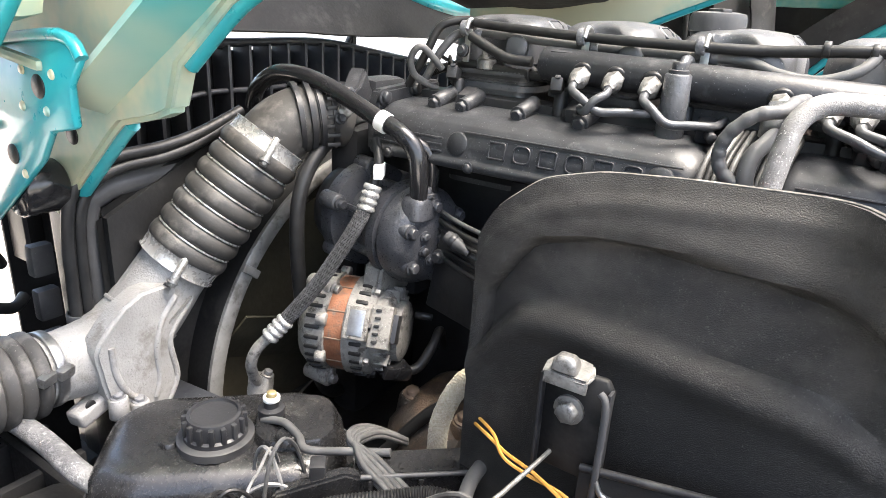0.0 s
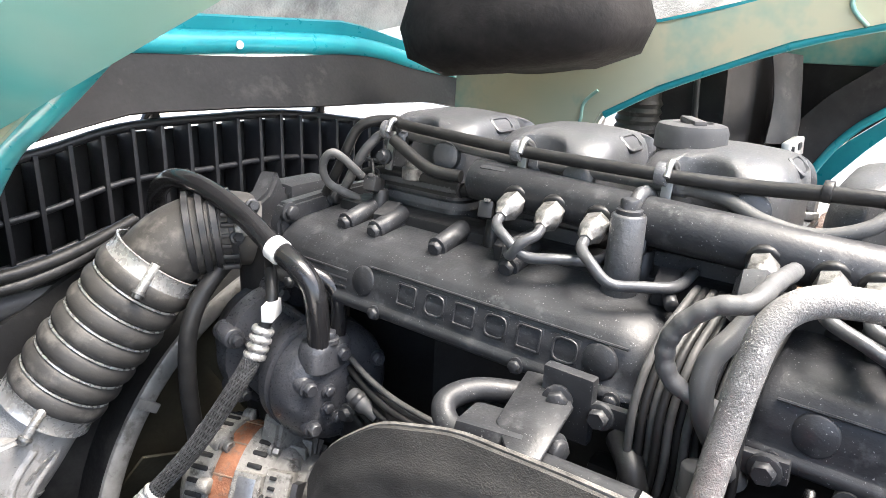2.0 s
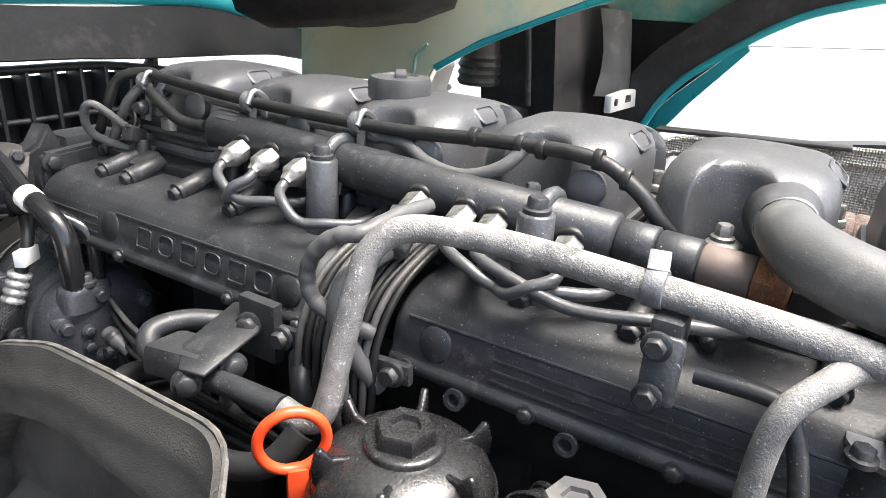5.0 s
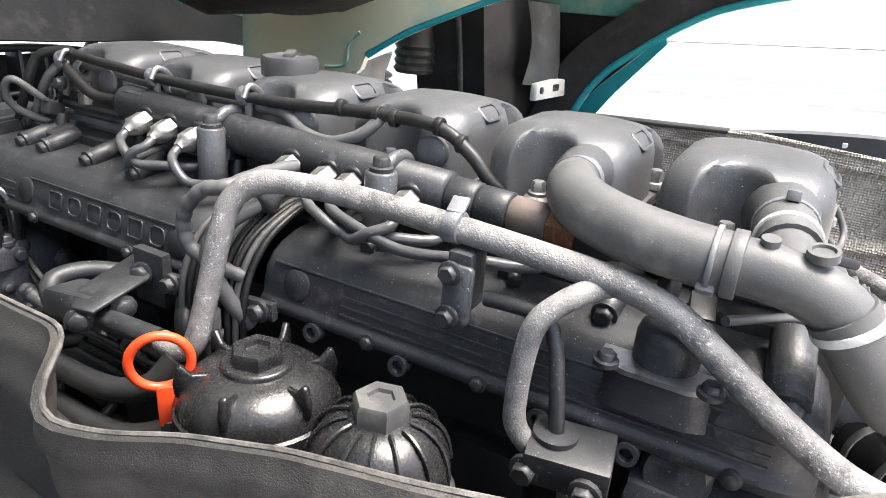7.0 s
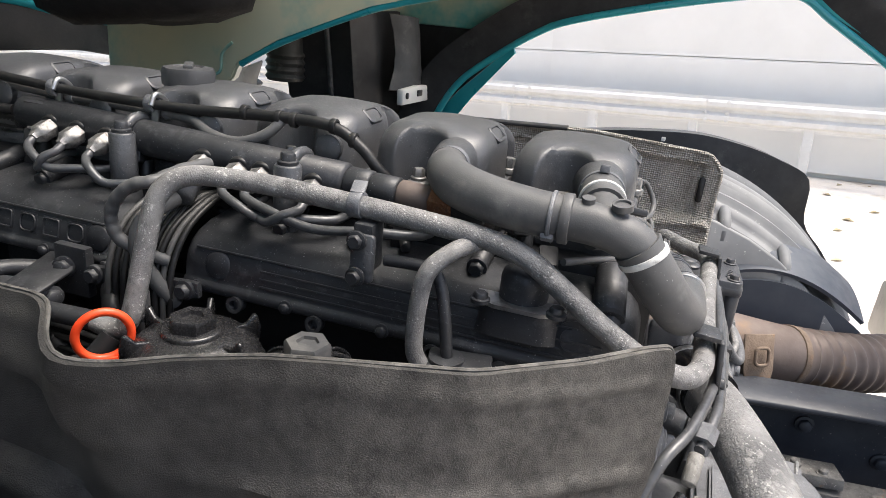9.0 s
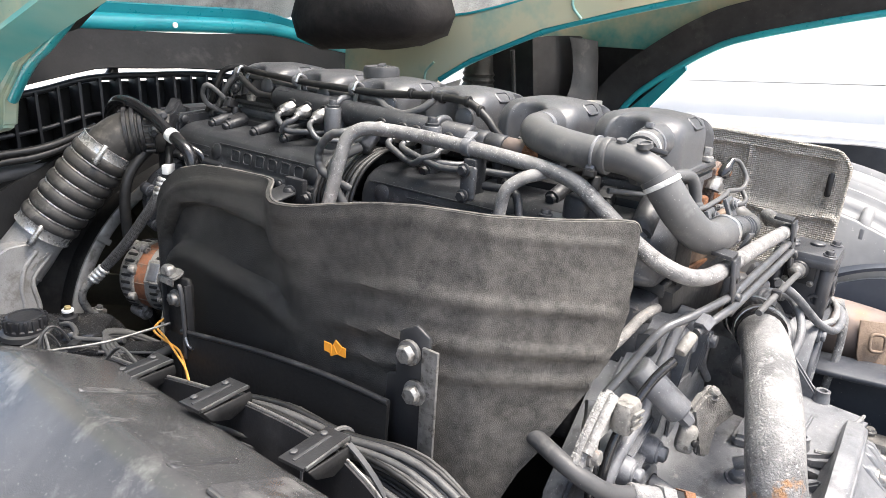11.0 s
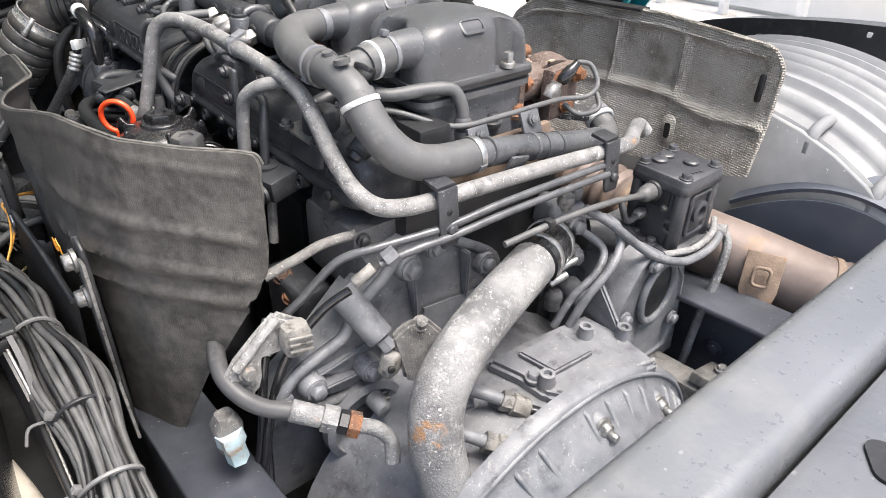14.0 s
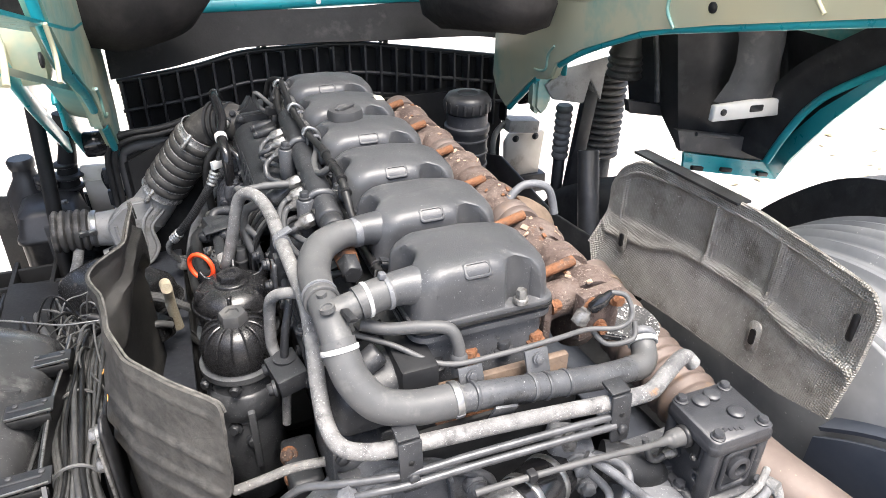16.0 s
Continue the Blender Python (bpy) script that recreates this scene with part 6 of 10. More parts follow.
    part("plug_collar", lathe([(0.0155, 0), (0.0165, 0.003), (0.0165, 0.009), (0.0145, 0.011)], (0.331, -0.135, 1.352), (-1, 0, 0), 20), PLASTIC, vb)
    part("cable_clip", box((0.075, -0.142, 1.384), (0.012, 0.014, 0.014), (0, 0, 4), 0.003), PLASTIC, vb)
    for y, z, r in ((-0.17, 1.302, 0.0115), (-0.122, 1.308, 0.01)):
        part("port", lathe([(r, 0), (r, 0.008), (r * 0.62, 0.008), (r * 0.5, 0.002)], (0.336, y, z), (-1, 0, 0), 20), VALVEPAINT, body)
    fit_ = part("port_union", lathe([(0.009, 0), (0.009, 0.012), (0.0065, 0.014), (0.0065, 0.02)], (0.328, -0.122, 1.308), (-1, -0.05, -0.05), 6), ZINC, body, "bright plated union")
    part("port_line", tube([(0.31, -0.123, 1.306), (0.296, -0.124, 1.304), (0.285, -0.122, 1.31), (0.28, -0.118, 1.325), (0.278, -0.112, 1.342)], 0.0052, 12, 6), LINEGREY, fit_)
    # window side with a round boss
    part("window_rim", tube([(0.385 + x, -0.184, 1.315 + z) for x, z in rounded(0.05, 0.07, 0.008, 4)], 0.004, 8, 1, closed=True), VALVEPAINT, body)
    part("round_boss", lathe([(0.019, 0), (0.019, 0.012), (0.016, 0.014), (0.0105, 0.014), (0.0095, 0.004)], (0.385, -0.178, 1.318), (0, -1, 0.05), 28), VALVEPAINT, body)
    part("boss_screw", bolt((0.385, -0.181, 1.318), (0, -1, 0.05), 0.0072, 0.004), ZINC, body)
    part("vent_line", tube([(0.165, -0.13, 1.372), (0.2, -0.155, 1.345), (0.26, -0.19, 1.29), (0.32, -0.21, 1.262), (0.38, -0.215, 1.258), (0.43, -0.208, 1.262), (0.462, -0.19, 1.262)], 0.0068, 12, 6), CASTING, vb)
    part("vent_line", tube([(0.3, -0.19, 1.272), (0.36, -0.205, 1.268), (0.42, -0.2, 1.272), (0.46, -0.18, 1.276)], 0.0055, 12, 6), WHITEPIPE, vb, "corroded thin line")
    part("drain_tube", tube([(0.462, -0.2, 1.262), (0.458, -0.215, 1.24), (0.442, -0.22, 1.18), (0.43, -0.215, 1.1), (0.428, -0.21, 1.0)], 0.0075, 12, 5), WHITEPIPE, vb, "pale corroded drain tube")
    part("line_banjo", lathe([(0.011, -0.01), (0.012, -0.006), (0.012, 0.006), (0.011, 0.01)], (0.452, -0.2, 1.264), (0.3, -0.9, 0.2), 18), WHITEPIPE, vb)


def build_harness():
    h = thing("injector_harness", (-0.03, 0.5, 1.54), "black ribbed wiring conduit with plugs between rail and rocker covers", "cable")
    pts = [V(-0.022, 0.97, 1.53), V(-0.028, 0.9, 1.548), V(-0.026, 0.78, 1.542), V(-0.03, 0.62, 1.546), V(-0.028, 0.46, 1.54), V(-0.034, 0.3, 1.545), V(-0.03, 0.12, 1.54)]
    n = 260
    path = spline(pts, 40)
    part("conduit", tube(path, [0.0062 + 0.0009 * (k % 2) for k in range(len(path))], 8, 1, smooth=False), RUBBER, h)
    rnd = random.Random(3)
    for k in range(6):
        y = 0.1 + PITCH * k
        a = V(-0.03, y + 0.03, 1.542)
        plug = part("plug", box((-0.058, y + 0.004, 1.536), (0.026, 0.016, 0.018), (0, 20, 15), 0.003), PLASTIC, h)
        part("plug_latch", box((-0.062, y + 0.002, 1.547), (0.014, 0.007, 0.004), (0, 20, 15), 0.001), FADED, plug)
        for q in (-0.004, 0.004):
            part("wire", tube([a, a + V(-0.01, -0.006, 0.012 + q), V(-0.046, y + 0.012 + q, 1.548), V(-0.056, y + 0.006 + q, 1.54)], 0.0022, 6, 5), RUBBER, h)
        part("tie", clip_band(V(-0.029, y + 0.06, 1.543), (0, 1, 0), 0.0078, 0.004), TIE if k % 2 else PLASTIC, h)
        part("clip_arm", box((-0.012, y + 0.052, 1.552), (0.03, 0.01, 0.003), (0, 20, 0), 0.001), PAINT, h)
    b = thing("block_harness", (-0.17, 0.7, 1.3), "black cables with plugs along the block under the camshaft cover", "cable")
    for k in range(6):
        z = 1.352 - 0.012 * k
        x = -0.165 - 0.004 * (k % 3)
        part("cable", tube([V(-0.1, 0.95 - 0.01 * k, z + 0.03), V(-0.14, 0.87, z + 0.012), V(x, 0.78, z), V(x - 0.002, 0.68, z - 0.006), V(x, 0.58, z - 0.012), V(x + 0.004, 0.52, z - 0.03)], 0.0032 + 0.0008 * (k % 2), 8, 6), RUBBER if k % 3 else CABLE, b)
    for y, z in ((0.83, 1.34), (0.76, 1.318), (0.64, 1.33)):
        p = part("plug", lathe([(0.007, 0), (0.0095, 0.004), (0.0095, 0.022), (0.007, 0.026), (0.006, 0.04)], (-0.172, y, z), (0.1, -1, -0.5), 14), FADED, b)
        part("plug_ring", lathe([(0.0098, 0.008), (0.0108, 0.01), (0.0108, 0.014), (0.0098, 0.016)], (-0.172, y, z), (0.1, -1, -0.5), 14, cap=False), PLASTIC, p)
    part("mounting_plate", prism([(-0.09, -0.06), (0.05, -0.09), (0.1, 0.0), (0.08, 0.05), (-0.07, 0.06)], 0.006, basis((-0.148, 0.78, 1.28), (0, -1, 0), (0, 0, 1)), 0.002), SHADEPAINT, b)
    for y, z in ((0.85, 1.3), (0.72, 1.23), (0.7, 1.31)):
        part("plate_bolt", bolt((-0.156, y, z), (-1, 0, 0), 0.008, 0.009), PAINT, b)


def build_filters():
    g = "oil and fuel filters"
    a = thing("oil_filter", (-0.225, 0.385, 1.3), "black plastic oil filter lid with a hexagon centre and six ribs", "filter", g)
    body = part("lid", lathe([(0.062, -0.06), (0.062, -0.02), (0.066, -0.018), (0.067, 0.0), (0.062, 0.012), (0.05, 0.022), (0.03, 0.028), (0.02, 0.028)], (-0.225, 0.385, 1.395), (0, 0, 1), 32), LIDBLACK, a)
    part("hexagon", lathe([(0.023, 0.02), (0.023, 0.042), (0.021, 0.045), (0.012, 0.045), (0.0105, 0.041)], (-0.225, 0.385, 1.395), (0, 0, 1), 6), LIDBLACK, body)
    part("hub_ring", lathe([(0.03, 0.022), (0.03, 0.031), (0.028, 0.033), (0.024, 0.033)], (-0.225, 0.385, 1.395), (0, 0, 1), 32), LIDBLACK, body)
    part("skirt", lathe([(0.0675, -0.016), (0.07, -0.014), (0.07, -0.006), (0.0675, -0.004)], (-0.225, 0.385, 1.395), (0, 0, 1), 36, cap=False), LIDBLACK, body)
    for k in range(6):
        t = radians(60 * k + 20)
        rib = prism([(0.03, -0.004), (0.066, -0.012), (0.0675, 0.002), (0.064, 0.016), (0.06, 0.018), (0.052, 0.008), (0.03, 0.006)], 0.006, basis((-0.225 - 0.003 * math.sin(t), 0.385 + 0.003 * math.cos(t), 1.413), (math.cos(t), math.sin(t), 0), (0, 0, 1)), 0.0012)
        part("lid_rib", rib, LIDBLACK, body)
    part("housing", cyl((-0.225, 0.385, 1.1), (-0.225, 0.385, 1.33), 0.056, 0.06, 28), BLOCKGREY, a)
    for k in range(5):
        q = radians(72 * k + 10)
        part("housing_bolt", bolt((-0.225 + 0.064 * math.cos(q), 0.385 + 0.064 * math.sin(q), 1.33), (0, 0, 1), 0.0075, 0.008), PAINT, a)
    part("housing_flange", lathe([(0.06, 0), (0.072, 0.002), (0.072, 0.014), (0.06, 0.016)], (-0.225, 0.385, 1.315), (0, 0, 1), 36), BLOCKGREY, a)
    b = thing("fuel_filter", (-0.235, 0.254, 1.3), "ribbed black domed fuel filter lid with a grey hexagon", "filter", g)
    body = part("lid", lathe([(0.053, -0.03), (0.053, -0.02), (0.056, -0.018), (0.056, -0.004), (0.053, 0.012), (0.046, 0.027), (0.034, 0.037), (0.02, 0.041)], (-0.235, 0.254, 1.392), (0, 0, 1), 32), LIDBLACK, b)
    part("hexagon", lathe([(0.022, 0.036), (0.022, 0.055), (0.02, 0.058), (0.011, 0.058), (0.01, 0.055)], (-0.235, 0.254, 1.392), (0, 0, 1), 6), FADED, body, "worn grey hexagon")
    for k in range(14):
        t = 2 * math.pi * k / 14
        c, s = math.cos(t), math.sin(t)
        part("dome_rib", tube([(-0.235 + r * c, 0.254 + r * s, 1.392 + z) for r, z in ((0.056, 0.0), (0.0535, 0.014), (0.047, 0.0285), (0.035, 0.0385), (0.024, 0.0415))], 0.0019, 6, 3), LIDBLACK, body)
    part("housing", cyl((-0.235, 0.254, 1.08), (-0.235, 0.254, 1.366), 0.054, 0.054, 28), BLOCKGREY, b)
    part("housing_flange", lathe([(0.052, 0), (0.062, 0.002), (0.062, 0.012), (0.052, 0.014)], (-0.235, 0.254, 1.352), (0, 0, 1), 32), BLOCKGREY, b)
    part("housing_step", lathe([(0.054, 0), (0.06, 0.006), (0.06, 0.05), (0.054, 0.056)], (-0.235, 0.254, 1.27), (0, 0, 1), 32), BLOCKGREY, b)
    for x, z in ((-0.252, 1.345), (-0.29, 1.34), (-0.24, 1.235)):
        part("drain_screw", bolt((x, 0.254 - math.sqrt(max(0.0001, 0.058 ** 2 - (x + 0.235) ** 2)), z), (x + 0.235, -0.05, 0), 0.008, 0.01), PAINT, b)
    part("housing_web", box((-0.235, 0.2, 1.24), (0.012, 0.03, 0.12), (0, 0, 0), 0.004), BLOCKGREY, b)
    part("drain_plug", bolt((-0.262, 0.205, 1.26), (-0.5, -0.8, 0.2), 0.009, 0.01), PAINT, b)
    d = thing("dipstick", (-0.268, 0.452, 1.36), "orange-red plastic ring of the oil dipstick", "dipstick")
    ring = [(-0.2685 + 0.0245 * math.cos(t) * 0.75, 0.452 - 0.0245 * math.cos(t) * 0.65, 1.422 + 0.0245 * math.sin(t)) for t in [2 * math.pi * k / 20 for k in range(20)]]
    part("ring", tube(ring, 0.0042, 12, 3, closed=True), RED, d)
    part("shank", box((-0.2665, 0.45, 1.38), (0.016, 0.012, 0.04), (0, 0, -40), 0.003), RED, d)
    part("tube", cyl((-0.2665, 0.45, 1.2), (-0.2665, 0.45, 1.365), 0.0075, 0.0075, 14), SHADEPAINT, d)
    # clamp block with the bent pipes beside it
    k = thing("pipe_clamp_block", (-0.22, 0.6, 1.36), "grey clamp block holding bent fuel pipes before the oil filter", "clamp")
    blk = part("block", box((-0.225, 0.615, 1.41), (0.05, 0.06, 0.028), (0, 10, 12), 0.006), PAINT, k)
    part("plate", prism([(-0.03, -0.015), (0.04, -0.02), (0.075, 0.0), (0.075, 0.03), (0.0, 0.03), (-0.03, 0.01)], 0.004, basis((-0.225, 0.585, 1.424), (0.95, 0.2, 0.1), (0, 1, 0)), 0.001), PAINT, k)
    part("upright", box((-0.168, 0.585, 1.425), (0.012, 0.045, 0.06), (0, 0, 0), 0.003), PAINT, k)
    for p, d_ in (((-0.253, 0.585, 1.41), (-0.6, -0.8, 0.1)), ((-0.215, 0.572, 1.412), (-0.3, -0.9, 0.1)), ((-0.178, 0.59, 1.43), (-0.9, -0.3, 0.1))):
        part("block_bolt", bolt(p, d_, 0.0095, 0.01), PAINT, k)
    part("bent_pipe", tube([(-0.16, 0.63, 1.412), (-0.19, 0.66, 1.418), (-0.222, 0.67, 1.416), (-0.236, 0.65, 1.405), (-0.23, 0.6, 1.403), (-0.23, 0.56, 1.405), (-0.23, 0.5, 1.408)], 0.0105, 14, 6), PAINT, k)
    part("bent_pipe", tube([(-0.19, 0.68, 1.36), (-0.24, 0.685, 1.372), (-0.268, 0.66, 1.372), (-0.272, 0.6, 1.366), (-0.268, 0.53, 1.365), (-0.255, 0.49, 1.375), (-0.235, 0.475, 1.4)], 0.0115, 14, 6), SHADEPAINT, k)
    part("bent_pipe", tube([(-0.2, 0.69, 1.33), (-0.255, 0.69, 1.342), (-0.282, 0.655, 1.34), (-0.285, 0.58, 1.335), (-0.28, 0.5, 1.333), (-0.25, 0.46, 1.34)], 0.0115, 14, 6), SHADEPAINT, k)
    part("inner_pipe", tube([(-0.165, 0.54, 1.41), (-0.185, 0.52, 1.4), (-0.19, 0.51, 1.36), (-0.19, 0.505, 1.3)], 0.011, 12, 5), SHADEPAINT, k)
    # flat bundle of black cables in the gap of the camshaft covers
    lo = thing("cable_loop", (-0.15, 0.495, 1.4), "bundle of black cables curving through the gap of the covers", "cable")
    for i in range(12):
        y = 0.452 + 0.0068 * i
        dx = 0.0035 * (i % 3)
        part("cable", tube([(-0.06, y, 1.51), (-0.1, y - 0.004, 1.512), (-0.142 - dx, y, 1.49), (-0.168 - dx, y + 0.002, 1.45), (-0.176 - dx, y, 1.4), (-0.172, y + 0.01, 1.33)], 0.0034, 8, 5), CABLE if i % 2 else RUBBER, lo)
    pts = spline([V(-0.1, 0.452, 1.556), V(-0.14, 0.457, 1.556), V(-0.176, 0.463, 1.551), V(-0.184, 0.484, 1.545), V(-0.187, 0.503, 1.526), V(-0.188, 0.509, 1.505), V(-0.187, 0.501, 1.485), V(-0.18, 0.478, 1.472), V(-0.165, 0.46, 1.46)], 14)
    part("wrapped_line", tube(pts, [0.0066 + 0.0005 * ((k // 4) % 2) for k in range(len(pts))], 12, 1, smooth=False), HOSE, lo, "grey spiral-wrapped line")
    bar = part("retaining_bar", box((-0.166, 0.495, 1.43), (0.008, 0.15, 0.018), (-4, 0, 0), 0.002), PAINT, lo)
    for y in (0.555, 0.435):
        part("bar_bolt", bolt((-0.171, y, 1.43 - (y - 0.495) * 0.07), (-1, 0, 0), 0.0085, 0.01), PAINT, bar)
    pl = part("cable_plug", cyl((-0.2, 0.47, 1.385), (-0.198, 0.472, 1.435), 0.011, 0.011, 14), FADED, lo, "grey cable plug")
    part("plug_ring", clip_band((-0.199, 0.471, 1.41), (0, 0, 1), 0.0115, 0.006), FADED, pl)


# ---- front end ----
def build_front():
    comp = thing("air_conditioning_compressor", (-0.14, 0.93, 1.25), "dark grey round compressor with bolted end cover", "compressor")
    o, ax = V(-0.145, 0.88, 1.315), V(0.2, 1, 0.03).normalized()
    body = part("body", lathe([(0.02, 0.05), (0.052, 0.05), (0.052, 0.118), (0.06, 0.12), (0.075, 0.124), (0.076, 0.146), (0.07, 0.152), (0.04, 0.154)], o, ax, 48), GREYBODY, comp)
    end = part("end_cover", lathe([(0.012, -0.008), (0.033, -0.007), (0.049, -0.004), (0.058, 0.004), (0.0635, 0.014), (0.0675, 0.022), (0.0675, 0.036), (0.064, 0.038), (0.064, 0.0415), (0.0695, 0.043), (0.07, 0.056), (0.058, 0.06)], o, ax, 48), GREYBODY, comp)
    u = V(1, 0, 0)
    w = ax.cross(u).normalized()
    u = w.cross(ax).normalized()
    for k in range(6):
        t = radians(k * 60 + 24)
        d = u * math.cos(t) + w * math.sin(t)
        part("cover_boss", cyl(o + d * 0.049 - ax * 0.002, o + d * 0.05 + ax * 0.03, 0.0105, 0.013, 16), GREYBODY, end)
        part("cover_bolt", bolt(o + d * 0.049 - ax * 0.003, -ax, 0.0075, 0.009), GREYBODY, end)
        web = box((0, 0, 0), (0.074, 0.008, 0.014), (0, 0, 0), 0.003)
        web.transform(basis(o + ax * 0.085 + d * 0.055, ax, ax.cross(d)))
        part("body_web", web, GREYBODY, body)
        part("flange_lug", cyl(o + d * 0.072 + ax * 0.118, o + d * 0.072 + ax * 0.15, 0.0125, 0.0125, 14), GREYBODY, body)
        part("flange_bolt", bolt(o + d * 0.072 + ax * 0.116, -ax, 0.0065, 0.009), GREYBODY, body)
    for k in range(3):
        t = radians(118 + k * 44)
        d = u * math.cos(t) + w * math.sin(t)
        part("cover_plug", bolt(o + d * 0.026 - ax * 0.0075, -ax, 0.006, 0.006), GREYBODY, end)
    part("cover_mark", lathe([(0.0085, 0), (0.0085, 0.002), (0.0072, 0.002), (0.0072, 0.001)], o + u * 0.024 - w * 0.008 - ax * 0.0075, -ax, 20), GREYBODY, end)
    part("port_block", loft([[V(-0.158 + x, 0.893 + y, z) for x, y in rounded(p, q, 0.014, 6)] for p, q, z in ((0.06, 0.04, 1.35), (0.055, 0.036, 1.37), (0.05, 0.032, 1.377), (0.044, 0.026, 1.379))]), GREYBODY, end)
    part("port_bolt", bolt((-0.16, 0.884, 1.379), (0, 0, 1), 0.0075, 0.01), GREYBODY, end)
    part("mounting", box((-0.08, 0.97, 1.26), (0.09, 0.1, 0.1), (0, 0, 0), 0.015), SHADEPAINT, comp)
    part("mounting_arm", prism([(-0.05, -0.01), (0.02, -0.02), (0.05, 0.02), (0.0, 0.045), (-0.04, 0.03)], 0.03, basis((-0.15, 0.96, 1.245), (1, 0, 0), (0, 0, 1)), 0.005, segs=2), DIRTYALU, comp, "dirty alloy bracket")
    part("clutch", cyl(o + ax * 0.154, o + ax * 0.19, 0.062, 0.062, 32), SHADEPAINT, comp)
    mid = o - ROOT[comp.name]
    comp.matrix_basis = comp.matrix_basis @ Matrix.Translation(mid + V(-0.002, -0.014, 0.003)) @ Matrix.Scale(1.06, 4) @ Matrix.Translation(-mid)
    alt = thing("alternator", (-0.175, 0.95, 1.1), "dirty light alloy alternator with orange-brown stator band", "alternator")
    o, ax = V(-0.222, 1.03, 1.178), V(0.36, -0.93, -0.02).normalized()
    part("stator", lathe([(0.069, 0.045), (0.0695, 0.05), (0.0695, 0.072), (0.069, 0.075)], o, ax, 36), COPPER, alt, "orange-brown stator windings")
    fr = part("front_housing", lathe([(0.03, 0), (0.062, 0.006), (0.07, 0.016), (0.0725, 0.02), (0.0725, 0.046), (0.068, 0.048)], o, ax, 40), DIRTYALU, alt)
    re = part("rear_housing", lathe([(0.068, 0.072), (0.0725, 0.074), (0.0725, 0.095), (0.069, 0.108), (0.063, 0.112), (0.062, 0.124), (0.055, 0.132), (0.046, 0.135), (0.044, 0.146), (0.036, 0.15), (0.02, 0.151)], o, ax, 40), DIRTYALU, alt)
    u = ax.orthogonal().normalized()
    w = ax.cross(u)

    def round_at(t):
        return u * math.cos(t) + w * math.sin(t)

    for k in range(30):
        d = round_at(2 * math.pi * k / 30)
        for q, rr, hh, ln in ((0.03, 0.0718, fr, 0.022), (0.094, 0.0715, re, 0.018)):
            bm = box((0, 0, 0), (ln, 0.0062, 0.006), (0, 0, 0), 0.0028)
            bm.transform(basis(o + ax * q + d * rr, ax, ax.cross(d)))
            part("vent_slot", bm, RUBBER, hh, "dark vent slot")
    for k in range(22):
        d = round_at(2 * math.pi * k / 22)
        rib = box((0, 0, 0), (0.034, 0.0032, 0.02), (0, 0, 0), 0.001)
        rib.transform(basis(o + ax * 0.127 + d * 0.047, d, ax.cross(d)))
        part("end_rib", rib, DIRTYALU, re)
        if k % 2:
            bar = box((0, 0, 0), (0.027, 0.002, 0.002), (0, 0, 0), 0.0006)
            bar.transform(basis(o + ax * 0.06 + d * 0.0695, ax, ax.cross(d)))
            part("stator_seam", bar, BROWNPLATE, alt)
    for k in range(8):
        t = 0.35 + k * 2 * math.pi / 8
        d = round_at(t)
        part("case_lug", cyl(o + ax * 0.036 + d * 0.073, o + ax * 0.05 + d * 0.073, 0.009, 0.009, 14), DIRTYALU, fr)
        part("through_bolt", bolt(o + ax * 0.104 + d * 0.069, ax, 0.0055, 0.01), ZINC if k % 3 else SHADEPAINT, re)
    side = V(-0.62, -0.66, 0.44)
    side = (side - ax * side.dot(ax)).normalized()
    tilt = ax.cross(side)
    for name, q, rr, size, m_, text in (("label_frame", 0.094, 0.071, (0.034, 0.046, 0.012), DIRTYALU, ""), ("plate_label", 0.094, 0.0768, (0.022, 0.036, 0.003), STEEL, "bare metal type plate"), ("regulator", 0.126, 0.058, (0.03, 0.06, 0.02), DIRTYALU, ""), ("regulator_cover", 0.138, 0.045, (0.02, 0.04, 0.03), PLASTIC, "black regulator cover")):
        bm = box((0, 0, 0), size, (0, 0, 0), 0.0012)
        bm.transform(basis(o + ax * q + side * rr, ax, tilt))
        part(name, bm, m_, re, text)
    for k in range(5):
        bm = box((0, 0, 0), (0.008, 0.004, 0.006), (0, 0, 0), 0.001)
        bm.transform(basis(o + ax * 0.121 + side * 0.0675 + tilt * (0.011 * k - 0.022), ax, tilt))
        part("cover_slot", bm, RUBBER, re)
    part("stud", cyl(o + ax * 0.15 + V(0.02, 0, 0.02), o + ax * 0.175 + V(0.02, 0, 0.02), 0.006, 0.005, 10), RUBBER, re)
    part("terminal_plug", box((-0.198, 0.889, 1.126), (0.045, 0.03, 0.02), (10, 18, -24), 0.004), SHINY, re, "glossy black plug")
    for k in range(3):
        part("plug_rib", box((-0.21 + 0.011 * k, 0.872 + 0.0045 * k, 1.131 - 0.003 * k), (0.004, 0.004, 0.016), (10, 18, -24), 0.001), SHINY, re)
    part("plug_lead", tube([(-0.18, 0.88, 1.118), (-0.165, 0.868, 1.124), (-0.14, 0.862, 1.15), (-0.11, 0.87, 1.16), (-0.085, 0.88, 1.12)], 0.0075, 12, 6), RUBBER, alt, "black rubber lead")
    for x, z in ((-0.11, 1.245), (-0.24, 1.1), (-0.23, 1.24)):
        part("mount_lug", cyl((x, 0.975, z), (x, 1.02, z), 0.014, 0.013, 14), DIRTYALU, fr)
        part("mount_bolt", bolt((x, 0.975, z), (0, -1, 0), 0.008, 0.01), ZINC, fr)
